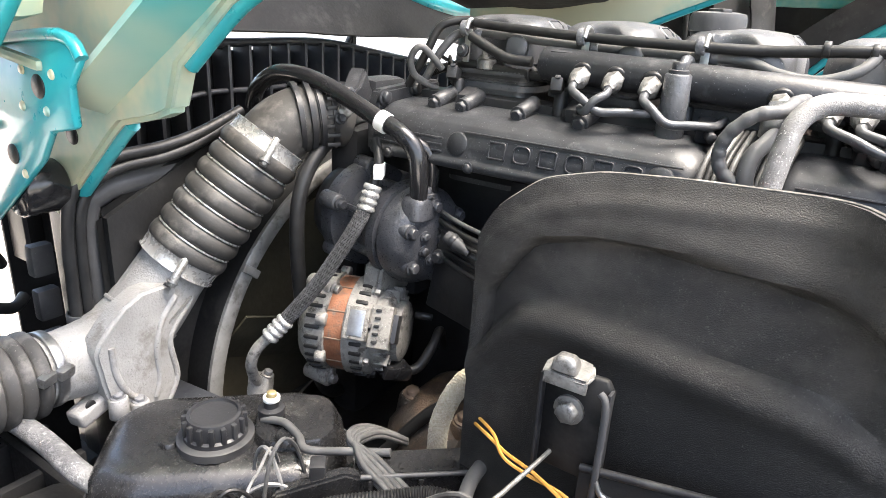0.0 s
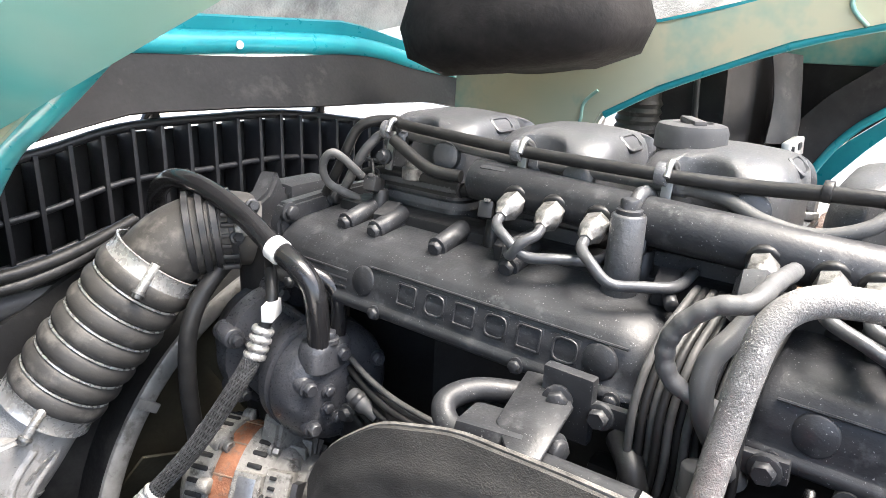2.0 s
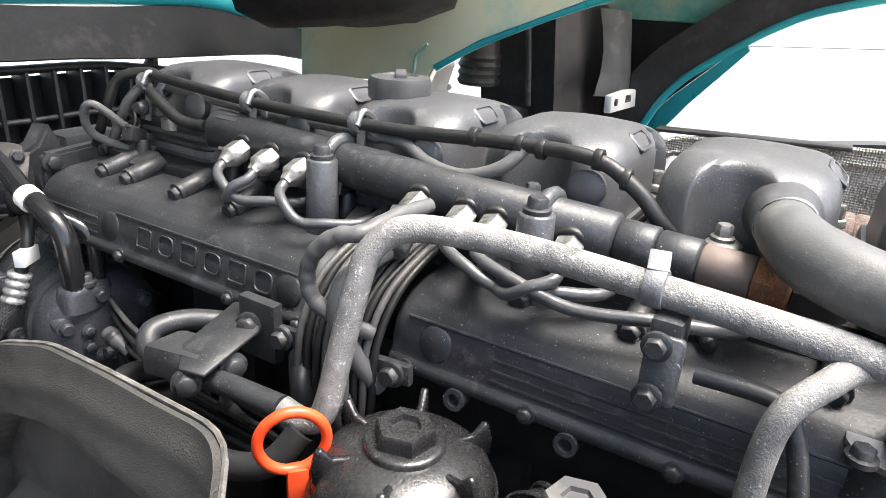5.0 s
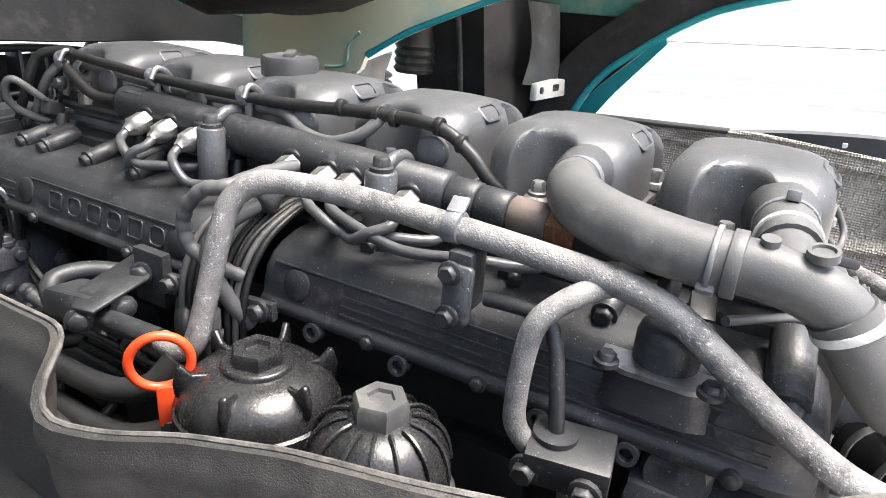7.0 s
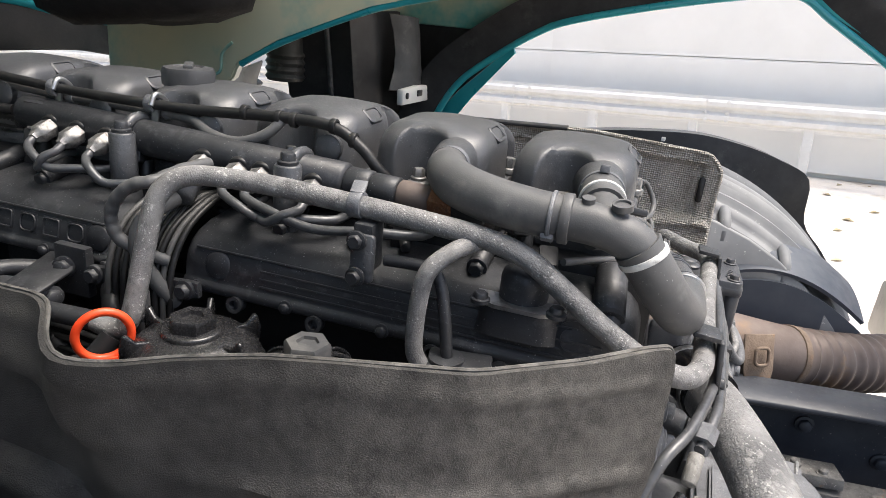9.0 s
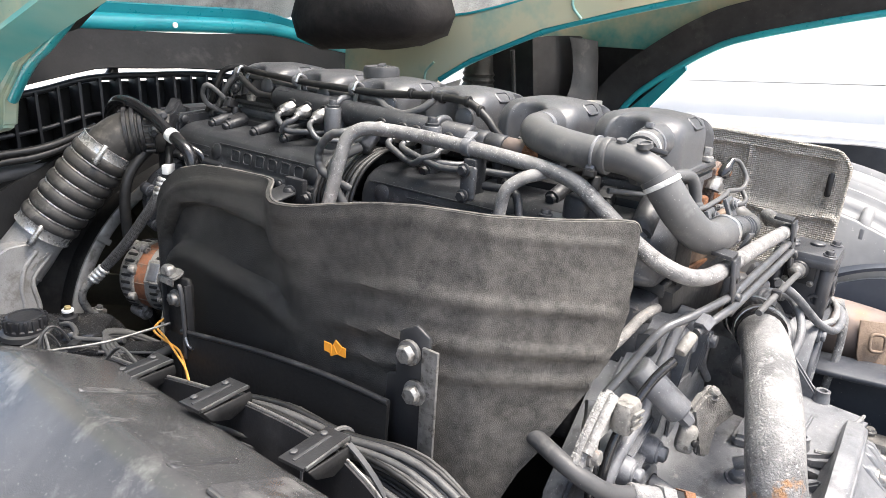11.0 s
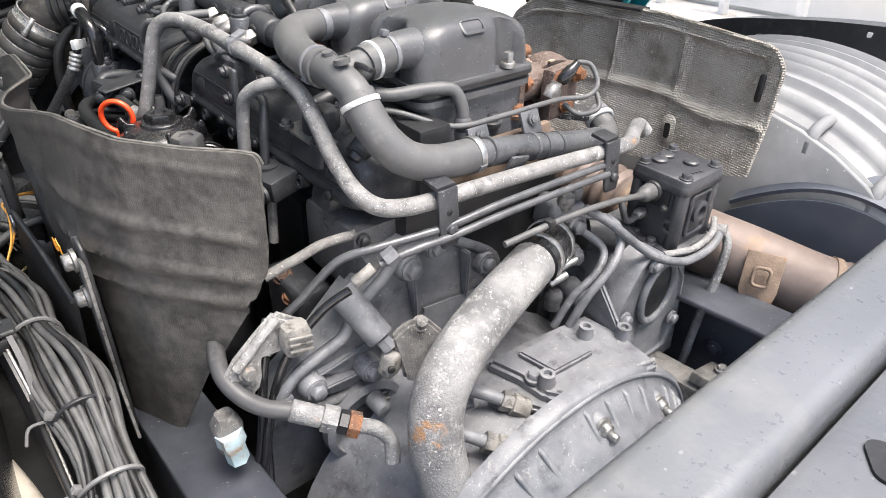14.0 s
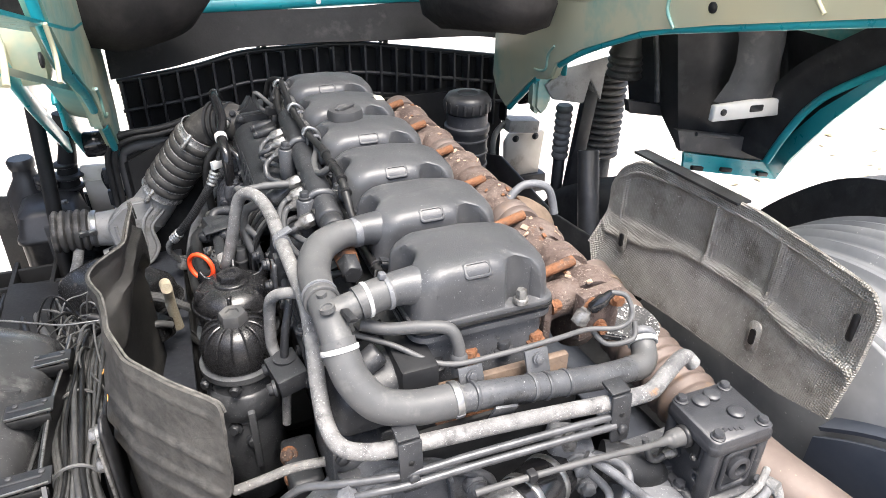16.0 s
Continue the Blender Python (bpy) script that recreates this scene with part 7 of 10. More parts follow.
    # hoses to the compressor
    h = thing("refrigerant_hose", (-0.2, 0.93, 1.4), "black refrigerant hoses with white paper tags", "hose")
    big = part("suction_hose", tube([(-0.174, 0.875, 1.38), (-0.174, 0.876, 1.41), (-0.173, 0.884, 1.445), (-0.176, 0.91, 1.468), (-0.174, 0.95, 1.481), (-0.165, 1.0, 1.495), (-0.165, 1.05, 1.512), (-0.168, 1.1, 1.522), (-0.165, 1.15, 1.518), (-0.156, 1.2, 1.492), (-0.15, 1.22, 1.46)], 0.0125, 14, 7), SHINY, h)
    part("paper_tag", clip_band((-0.1765, 0.935, 1.4765), (0, 1, 0.33), 0.0132, 0.016), WHITE, big, "white paper tag")
    part("second_end", tube([(-0.146, 0.875, 1.385), (-0.144, 0.875, 1.42), (-0.148, 0.885, 1.443), (-0.165, 0.91, 1.46)], 0.009, 12, 5), SHINY, h)
    pts = [(-0.206, 0.931, 1.39), (-0.213, 0.932, 1.372), (-0.232, 0.937, 1.34), (-0.275, 0.96, 1.272), (-0.31, 0.986, 1.222), (-0.326, 1.0, 1.2)]
    thin = part("pressure_hose", tube(pts, 0.0092, 14, 7), RUBBER, h, "black hose in a grey braid")
    part("hose_braid", braid(pts, 0.0094, 18, 1.5, 0.0008, 16), mk("grey_braid", (0.03, 0.03, 0.031), (0.09, 0.09, 0.09), rough=0.4, metal=0.3, scale=200, bump=0.2), thin, kind="stuff")
    part("hose_end", tube([(-0.326, 1.0, 1.2), (-0.342, 1.014, 1.178), (-0.346, 1.022, 1.155), (-0.336, 1.03, 1.128), (-0.322, 1.036, 1.108)], 0.0078, 12, 6), DIRTYALU, thin)
    part("end_block", box((-0.316, 1.04, 1.1), (0.034, 0.03, 0.034), (0, 25, 30), 0.006, segs=3), DIRTYALU, thin)
    part("end_bolt", bolt((-0.312, 1.03, 1.118), (0.2, -0.3, 1), 0.0065, 0.008), ZINC, thin)
    part("end_tube", tube([(-0.175, 0.95, 1.45), (-0.186, 0.935, 1.432), (-0.196, 0.929, 1.41), (-0.206, 0.931, 1.39)], 0.007, 12, 6), RUBBER, thin)
    part("paper_tag", box((-0.195, 0.926, 1.415), (0.03, 0.012, 0.018), (0, 0, 30), 0.001), WHITE, thin, "white paper tag")
    for p, d in ((V(-0.202, 0.93, 1.397), V(-0.015, 0.0025, -0.036)), (V(-0.311, 0.987, 1.22), V(-0.02, 0.016, -0.026))):
        L = d.length
        prof = []
        for k in range(4):
            prof += [(0.0108, L * (k + 0.08) / 4), (0.0128, L * (k + 0.3) / 4), (0.0128, L * (k + 0.7) / 4), (0.0108, L * (k + 0.92) / 4)]
        part("crimp", lathe(prof, p, d, 18), CLAMP, thin, "ringed crimp sleeve")
    # intake duct: elbow, bellows, cast Y-pipe
    du = thing("intake_duct", (-0.3, 1.15, 1.25), "black rubber bellows duct with steel clamps on a cast alloy pipe", "duct")
    elbow = part("elbow", tube([(-0.115, 1.055, 1.46), (-0.14, 1.07, 1.465), (-0.17, 1.09, 1.46), (-0.2, 1.108, 1.443), (-0.225, 1.125, 1.412)], [0.044, 0.047, 0.048, 0.048, 0.048], 26, 6), BELLOWS, du)
    for c in ((-0.138, 1.069, 1.465), (-0.155, 1.08, 1.463)):
        part("elbow_bead", clip_band(c, (-0.82, 0.55, -0.1), 0.0495, 0.008), PLASTIC, elbow)
    for q, r in ((0.0, 0.0525), (0.014, 0.0545), (0.03, 0.0525)):
        part("elbow_flange", lathe([(r - 0.005, 0), (r, 0.001), (r, 0.008), (r - 0.005, 0.009)], V(-0.15, 1.076, 1.464) + V(-0.82, 0.55, -0.1) * q, (-0.82, 0.55, -0.1), 40, cap=False), PLASTIC, elbow)
    for k in range(6):
        p = V(-0.166, 1.034, 1.43 + 0.013 * k)
        part("flange_lug", box(p, (0.02, 0.008, 0.006), (0, 0, -34), 0.002), PLASTIC, elbow)
    for k in range(3):
        part("elbow_nut", bolt((-0.135 - 0.014 * k, 1.03 - 0.003 * k, 1.5 - 0.016 * k), (-0.3, -1, 0.3), 0.0065, 0.008), PAINT, elbow)
    part("elbow_plug", cyl((-0.152, 1.03, 1.475), (-0.158, 1.018, 1.48), 0.0105, 0.0105, 16), ZINC, elbow, "bright round plug")
    a, b = V(-0.219, 1.12, 1.42), V(-0.328, 1.178, 1.27)
    n, prof = 7, []
    L = (b - a).length
    for k in range(n):
        for f, r in ((0.0, 0.0515), (0.05, 0.0548), (0.16, 0.0582), (0.32, 0.0602), (0.5, 0.0608), (0.68, 0.0602), (0.84, 0.0582), (0.95, 0.0548)):
            prof.append((r, L * (k + f) / n))
    prof.append((0.05, L))
    part("bellows", lathe(prof, a, b - a, 32), BELLOWS, du)
    for k in range(1, n):
        q = a.lerp(b, k / n)
        way = (b - a).normalized()
        e = way.orthogonal().normalized()
        g = way.cross(e)
        part("bellows_wire", tube([q + (e * math.cos(t) + g * math.sin(t)) * 0.0562 for t in [2 * math.pi * j / 36 for j in range(36)]], 0.0016, 6, 1, closed=True), CLAMP, du, "thin steel wire ring")
    for q, r in ((-0.03, 0.0565), (1.03, 0.0572)):
        way = (b - a).normalized()
        c = a.lerp(b, q)
        ring = part("steel_clamp", lathe([(r - 0.002, -0.011), (r + 0.0012, -0.0105), (r - 0.0004, -0.007), (r - 0.0004, 0.007), (r + 0.0012, 0.0105), (r - 0.002, 0.011)], c, way, 48, cap=False), CLAMP, du, "bright steel hose clamp")
        p = c + V(-0.036, -0.043, 0.004) * (r / 0.056)
        part("clamp_screw", cyl(p + V(0.012, -0.004, 0.014), p + V(-0.012, -0.004, -0.014), 0.0055, 0.0055, 12), CLAMP, ring)
        part("screw_head", bolt(p + V(-0.012, -0.004, -0.014), (-0.6, 0, -0.7), 0.006, 0.007), ZINC, ring)
    part("hose_cuff", lathe([(0.053, -0.004), (0.0545, 0.0), (0.0545, 0.012), (0.053, 0.014)], b + (b - a).normalized() * 0.002, b - a, 40, cap=False), BELLOWS, du)
    cast = part("cast_pipe", tube([b + V(0.004, -0.002, 0.006), b + V(-0.02, 0.01, -0.03), b + V(-0.05, 0.02, -0.07), b + V(-0.085, 0.024, -0.1), b + V(-0.13, 0.024, -0.112), b + V(-0.18, 0.022, -0.11), b + V(-0.215, 0.022, -0.105)], [0.05, 0.051, 0.054, 0.056, 0.052, 0.047, 0.046], 30, 7), ALU, du, "rough cast alloy pipe")
    part("mouth_lip", clip_band(b + V(-0.004, 0.002, -0.006), b - a, 0.0515, 0.012), ALU, cast)
    # webbed leg down to the bracket, with a raised rim along its edge
    edge = [(-0.334, 1.236), (-0.352, 1.208), (-0.376, 1.183), (-0.386, 1.16), (-0.38, 1.115), (-0.382, 1.098), (-0.397, 1.073), (-0.425, 1.054), (-0.454, 1.066), (-0.478, 1.106), (-0.488, 1.16), (-0.485, 1.2), (-0.42, 1.25)]
    face = basis((0, 1.178, 0), (1, 0, 0), (0, 0, 1))
    line = spline([V(x, z, 0) for x, z in edge], 3, True)
    leg = part("cast_leg", prism([(p.x, p.y) for p in line], 0.036, face, 0.012, segs=3), ALU, cast)
    part("cast_ridge", tube([(x + 0.002, 1.147, z) for x, z in edge[:9]], 0.0055, 10, 5), ALU, leg)
    for q in (((-0.37, 1.23), (-0.395, 1.2), (-0.407, 1.16), (-0.406, 1.12), (-0.415, 1.09)), ((-0.47, 1.19), (-0.468, 1.15), (-0.455, 1.115), (-0.44, 1.1))):
        part("cast_ridge", tube([(x, 1.143, z) for x, z in q], 0.005, 10, 5), ALU, leg)
    part("cast_seam", clip_band(b + V(-0.062, 0.022, -0.082), V(-0.7, 0.1, -0.7), 0.0555, 0.006), ALU, cast)
    for p in (V(-0.115, -0.04, -0.185), V(-0.142, -0.036, -0.168)):
        lug = part("leg_lug", cyl(b + p + V(0, 0, -0.016), b + p + V(0, 0, 0.014), 0.0135, 0.0125, 18), ALU, leg)
        part("lug_bolt", bolt(b + p + V(0, 0, 0.014), (0, -0.2, 1), 0.0075, 0.007), CASTING, lug)
    foot = part("cast_foot", box(b + V(-0.145, -0.005, -0.165), (0.095, 0.03, 0.024), (0, -12, 10), 0.007, segs=3), ALU, cast)
    part("foot_web", prism([(-0.03, 0), (0.04, 0), (0.02, 0.06), (-0.01, 0.06)], 0.012, basis(b + V(-0.13, 0.005, -0.155), (-1, 0, 0), (0, 0.2, 1)), 0.004), ALU, cast)
    part("foot_hole", cyl(b + V(-0.17, -0.018, -0.158), b + V(-0.17, -0.021, -0.158), 0.007, 0.007, 14), RUBBER, foot)
    for k in range(3):
        part("cast_mark", box(b + V(-0.03 - 0.012 * k, -0.037, -0.058 - 0.008 * k), (0.0025, 0.002, 0.03), (10, 38, -20), 0.0005), DIRTYALU, cast)
    for k in range(9):
        part("print_bar", box(b + V(-0.052 - 0.0042 * k, -0.0335 + 0.0006 * k, -0.022 - 0.0075 * k), (0.011, 0.0008, 0.0045), (14, 42, -14), 0.0002), FADED, cast)
    for q in (-0.2, -0.222):
        band = part("end_clamp", clip_band(b + V(q, 0.022, -0.106), (-0.99, 0, 0.08), 0.0495, 0.013), STEEL, du)
        part("clamp_lock", box(b + V(q, -0.032, -0.09), (0.022, 0.012, 0.014), (10, 0, 20), 0.003), STEEL, band)
    prof = []
    for k in range(5):
        prof += [(0.05, 0.018 * k), (0.057, 0.018 * k + 0.005), (0.057, 0.018 * k + 0.012)]
    part("end_hose", lathe(prof + [(0.05, 0.09)], b + V(-0.212, 0.022, -0.106), (-0.99, 0, 0.08), 28), BELLOWS, du)
    # fan shroud, fan and radiator
    sh = thing("fan_shroud", (0.08, 1.16, 0.75), "light grey rimmed fan shroud ring before a dark radiator", "fan shroud")
    part("shroud_ring", lathe([(0.374, 0.0), (0.378, -0.003), (0.396, -0.003), (0.4, 0.0), (0.4, 0.006), (0.374, 0.006), (0.374, 0.0)], (0.08, 1.16, 0.98), (0, 1, 0), 96, cap=False), RINGALU, sh, "dull aluminium rim")
    part("shroud_drum", lathe([(0.376, 0.006), (0.396, 0.006), (0.396, 0.08), (0.376, 0.08), (0.376, 0.006)], (0.08, 1.16, 0.98), (0, 1, 0), 72, cap=False), SKIRT, sh)
    part("rim_joint", box((0.08 - 0.387 * math.cos(0.66), 1.155, 0.98 + 0.387 * math.sin(0.66)), (0.036, 0.006, 0.014), (0, 38, 0), 0.002), RINGALU, sh)
    part("shroud_plate", prism([(-0.42, 0.62), (0.58, 0.62), (0.58, 1.44), (-0.2, 1.44), (-0.42, 1.34)], 0.02, Matrix(((1, 0, 0, 0), (0, 0, -1, 1.24), (0, 1, 0, 0), (0, 0, 0, 1))), 0.01, segs=2), SKIRT, sh)
    part("fan_disc", lathe([(0.374, 0.004), (0.35, 0.0), (0.05, 0.0)], (0.08, 1.216, 0.98), (0, -1, 0), 40), OLIVE, sh, "dark olive radiator core")
    fan = thing("cooling_fan", (0.1, 1.17, 1.1), "dark cooling fan with curved blades at rest", "fan")
    hub = part("hub", cyl((0.08, 1.12, 0.98), (0.08, 1.2, 0.98), 0.09, 0.09, 28), SHADEPAINT, fan)
    for k in range(9):
        t = 2 * math.pi * k / 9
        c, s = math.cos(t), math.sin(t)
        part("blade", sheet(lambda u, v, c=c, s=s: (0.08 + (0.08 + 0.275 * u) * c - (v - 0.5) * 0.085 * s, 1.17 + (v - 0.5) * 0.05 + 0.01 * u, 0.98 + (0.08 + 0.275 * u) * s + (v - 0.5) * 0.085 * c), 6, 4, 0.004), OLIVE, fan)
    rad = thing("radiator", (0.07, 1.3, 0.8), "black radiator block with its side frame and hoses", "radiator")
    part("core", box((0.07, 1.31, 1.06), (0.98, 0.1, 0.62), bevel=0.012), PLASTIC, rad)
    part("side_frame", box((-0.405, 1.27, 1.1), (0.05, 0.05, 0.6), bevel=0.01), SKIRT, rad)
    part("top_frame", tube([(-0.42, 1.255, 1.15), (-0.42, 1.25, 1.33), (-0.4, 1.245, 1.362), (-0.36, 1.24, 1.372), (-0.25, 1.24, 1.378)], 0.016, 12, 6), FADED, rad, "grey moulded frame")
    part("hose", tube([(-0.445, 1.235, 1.1), (-0.445, 1.23, 1.3), (-0.43, 1.225, 1.372), (-0.39, 1.22, 1.398), (-0.32, 1.215, 1.405), (-0.26, 1.21, 1.42), (-0.2, 1.2, 1.45)], 0.0085, 12, 6), RUBBER, rad)
    part("hose", tube([(-0.462, 1.235, 1.1), (-0.46, 1.23, 1.31), (-0.442, 1.225, 1.386), (-0.4, 1.22, 1.413), (-0.32, 1.215, 1.42), (-0.26, 1.21, 1.433), (-0.19, 1.2, 1.46)], 0.0085, 12, 6), RUBBER, rad)
    for z in (1.16, 1.2):
        part("hose_crimp", clip_band((-0.453, 1.235, z), (0, 0, 1), 0.019, 0.014), FADED, rad)
    for k in range(4):
        part("frame_slot", box((-0.47, 1.29, 1.08 + 0.065 * k), (0.03, 0.02, 0.045), (0, 0, 0), 0.004), PLASTIC, rad)
    part("frame_lug", box((-0.47, 1.27, 1.155), (0.026, 0.012, 0.018), (0, 0, 0), 0.002), ZINC, rad, "small plated lug")
    belt = thing("drive_belt", (-0.1, 1.05, 1.25), "black ribbed drive belt running over the pulleys", "belt")
    part("belt", tube([(-0.17, 1.055, 1.42), (-0.215, 1.055, 1.36), (-0.222, 1.055, 1.25), (-0.2, 1.055, 1.1), (-0.15, 1.055, 1.0), (-0.05, 1.055, 1.02), (-0.06, 1.055, 1.2), (-0.07, 1.055, 1.38), (-0.11, 1.055, 1.44)], 0.011, 10, 6, closed=True), RUBBER, belt)
    # bits of cast housing at the engine's front end
    fh = thing("timing_housing", (0.0, 1.03, 1.3), "cast front housing of the engine with lugs", "housing")
    part("body", box((0.02, 1.05, 1.2), (0.3, 0.06, 0.5), bevel=0.02), SHADEPAINT, fh)
    part("lug", prism([(-0.05, 0), (0.05, 0), (0.045, 0.05), (0.015, 0.055), (0.0, 0.085), (-0.02, 0.06), (-0.045, 0.05)], 0.03, basis((-0.09, 1.07, 1.45), (1, 0.2, 0), (0, 0, 1)), 0.005, segs=2), PAINT, fh)
    mt = thing("engine_mount", (-0.08, 0.84, 0.95), "oily brown engine mount with bolts under the alternator", "engine mount")
    arm = part("mount_arm", loft([[V(-0.11 + x, 0.84 + y, z) for x, y in rounded(w, d, 0.3 * min(w, d), 6)] for w, d, z in ((0.2, 0.16, 0.93), (0.19, 0.15, 1.02), (0.14, 0.11, 1.055), (0.1, 0.07, 1.07))]), OILY, mt)
    for x, y in ((-0.16, 0.79), (-0.06, 0.8), (-0.15, 0.89)):
        boss = part("mount_boss", lathe([(0.022, -0.02), (0.02, 0.012), (0.017, 0.016)], (x, y, 1.045), (-0.1, -0.15, 1), 20), OILY, arm)
        part("mount_bolt", bolt((x - 0.001, y - 0.002, 1.061), (-0.1, -0.15, 1), 0.011, 0.012), BROWNPLATE, boss)
    part("mount_rib", tube([(-0.2, 0.78, 1.0), (-0.17, 0.77, 1.04), (-0.12, 0.76, 1.06), (-0.06, 0.77, 1.06), (-0.02, 0.79, 1.02)], 0.012, 10, 5), OILY, arm)
    part("oil_line", tube([(-0.22, 0.9, 0.98), (-0.19, 0.84, 1.06), (-0.16, 0.8, 1.1), (-0.1, 0.79, 1.14), (-0.04, 0.82, 1.16)], 0.009, 12, 6), RUBBER, mt)
    part("rusty_clip", clip_band((-0.13, 0.795, 1.12), (0.6, -0.1, 0.4), 0.0105, 0.01), RUST, mt, "rusty hose clip")
    part("lug", box((-0.03, 1.06, 1.49), (0.08, 0.05, 0.05), bevel=0.012), PAINT, fh)


def build_grille():
    g = thing("front_grille", (0.23, 1.5, 1.1), "black plastic grille with upright slots behind the radiator", "grille")
    def top(x):
        return float(np.interp(x, (-0.4, -0.2, -0.05, 0.3, 0.5, 0.85), (1.48, 1.5, 1.53, 1.53, 1.5, 1.44)))
    n = 24
    for k in range(n + 1):
        x = -0.4 + 1.26 * k / n
        z1 = top(x)
        part("slat", box((x, 1.5, (1.2 + z1) / 2), (0.008, 0.05, z1 - 1.2), (0, 0, 0), 0.002), PLASTIC, g)
    part("top_rim", tube([(-0.41, 1.49, 1.478), (-0.2, 1.49, 1.5), (-0.05, 1.49, 1.53), (0.12, 1.49, 1.534), (0.3, 1.49, 1.53), (0.5, 1.49, 1.5), (0.86, 1.49, 1.44)], 0.009, 8, 6), PLASTIC, g)
    for dz in (0.09, 0.16):
        part("cross_bar", tube([(x, 1.485, top(x) - dz) for x in (-0.41, -0.2, -0.05, 0.12, 0.3, 0.5, 0.86)], 0.006, 8, 4), PLASTIC, g)
    # lower part is unseen, carried down to block light from the ground
    part("back_panel", sheet(lambda u, v: (-0.41 + 1.28 * u, 1.53, 0.35 + (top(-0.41 + 1.28 * u) - 0.365) * v), 24, 4, 0.006), SKIRT, g)
    for x in (0.02, 0.41):
        bm = box((x, 1.5, top(x) + 0.025), (0.014, 0.02, 0.07), (0, 0, 0), 0.003)
        box((x - 0.012, 1.5, top(x) + 0.02), (0.008, 0.012, 0.06), (0, 35, 0), 0.002, bm)
        part("stay", bm, PLASTIC, g)


# ---- shields ----
def shield_top(s):
    keys = ((0.0, -0.374, 0.665, 1.43), (0.03, -0.374, 0.65, 1.462), (0.085, -0.372, 0.61, 1.495), (0.15, -0.366, 0.56, 1.508), (0.23, -0.37, 0.49, 1.515), (0.32, -0.374, 0.4, 1.52), (0.345, -0.39, 0.375, 1.522), (0.37, -0.415, 0.355, 1.518), (0.395, -0.428, 0.335, 1.511), (0.43, -0.418, 0.3, 1.512), (0.475, -0.404, 0.26, 1.52), (0.55, -0.394, 0.2, 1.532), (0.64, -0.388, 0.14, 1.54), (0.73, -0.365, 0.07, 1.54), (0.83, -0.32, 0.01, 1.54), (0.92, -0.285, -0.03, 1.542), (0.98, -0.27, -0.046, 1.54), (1.0, -0.268, -0.05, 1.528))
    ss = [k[0] for k in keys]
    return tuple(float(np.interp(s, ss, [k[i] for k in keys])) for i in (1, 2, 3))


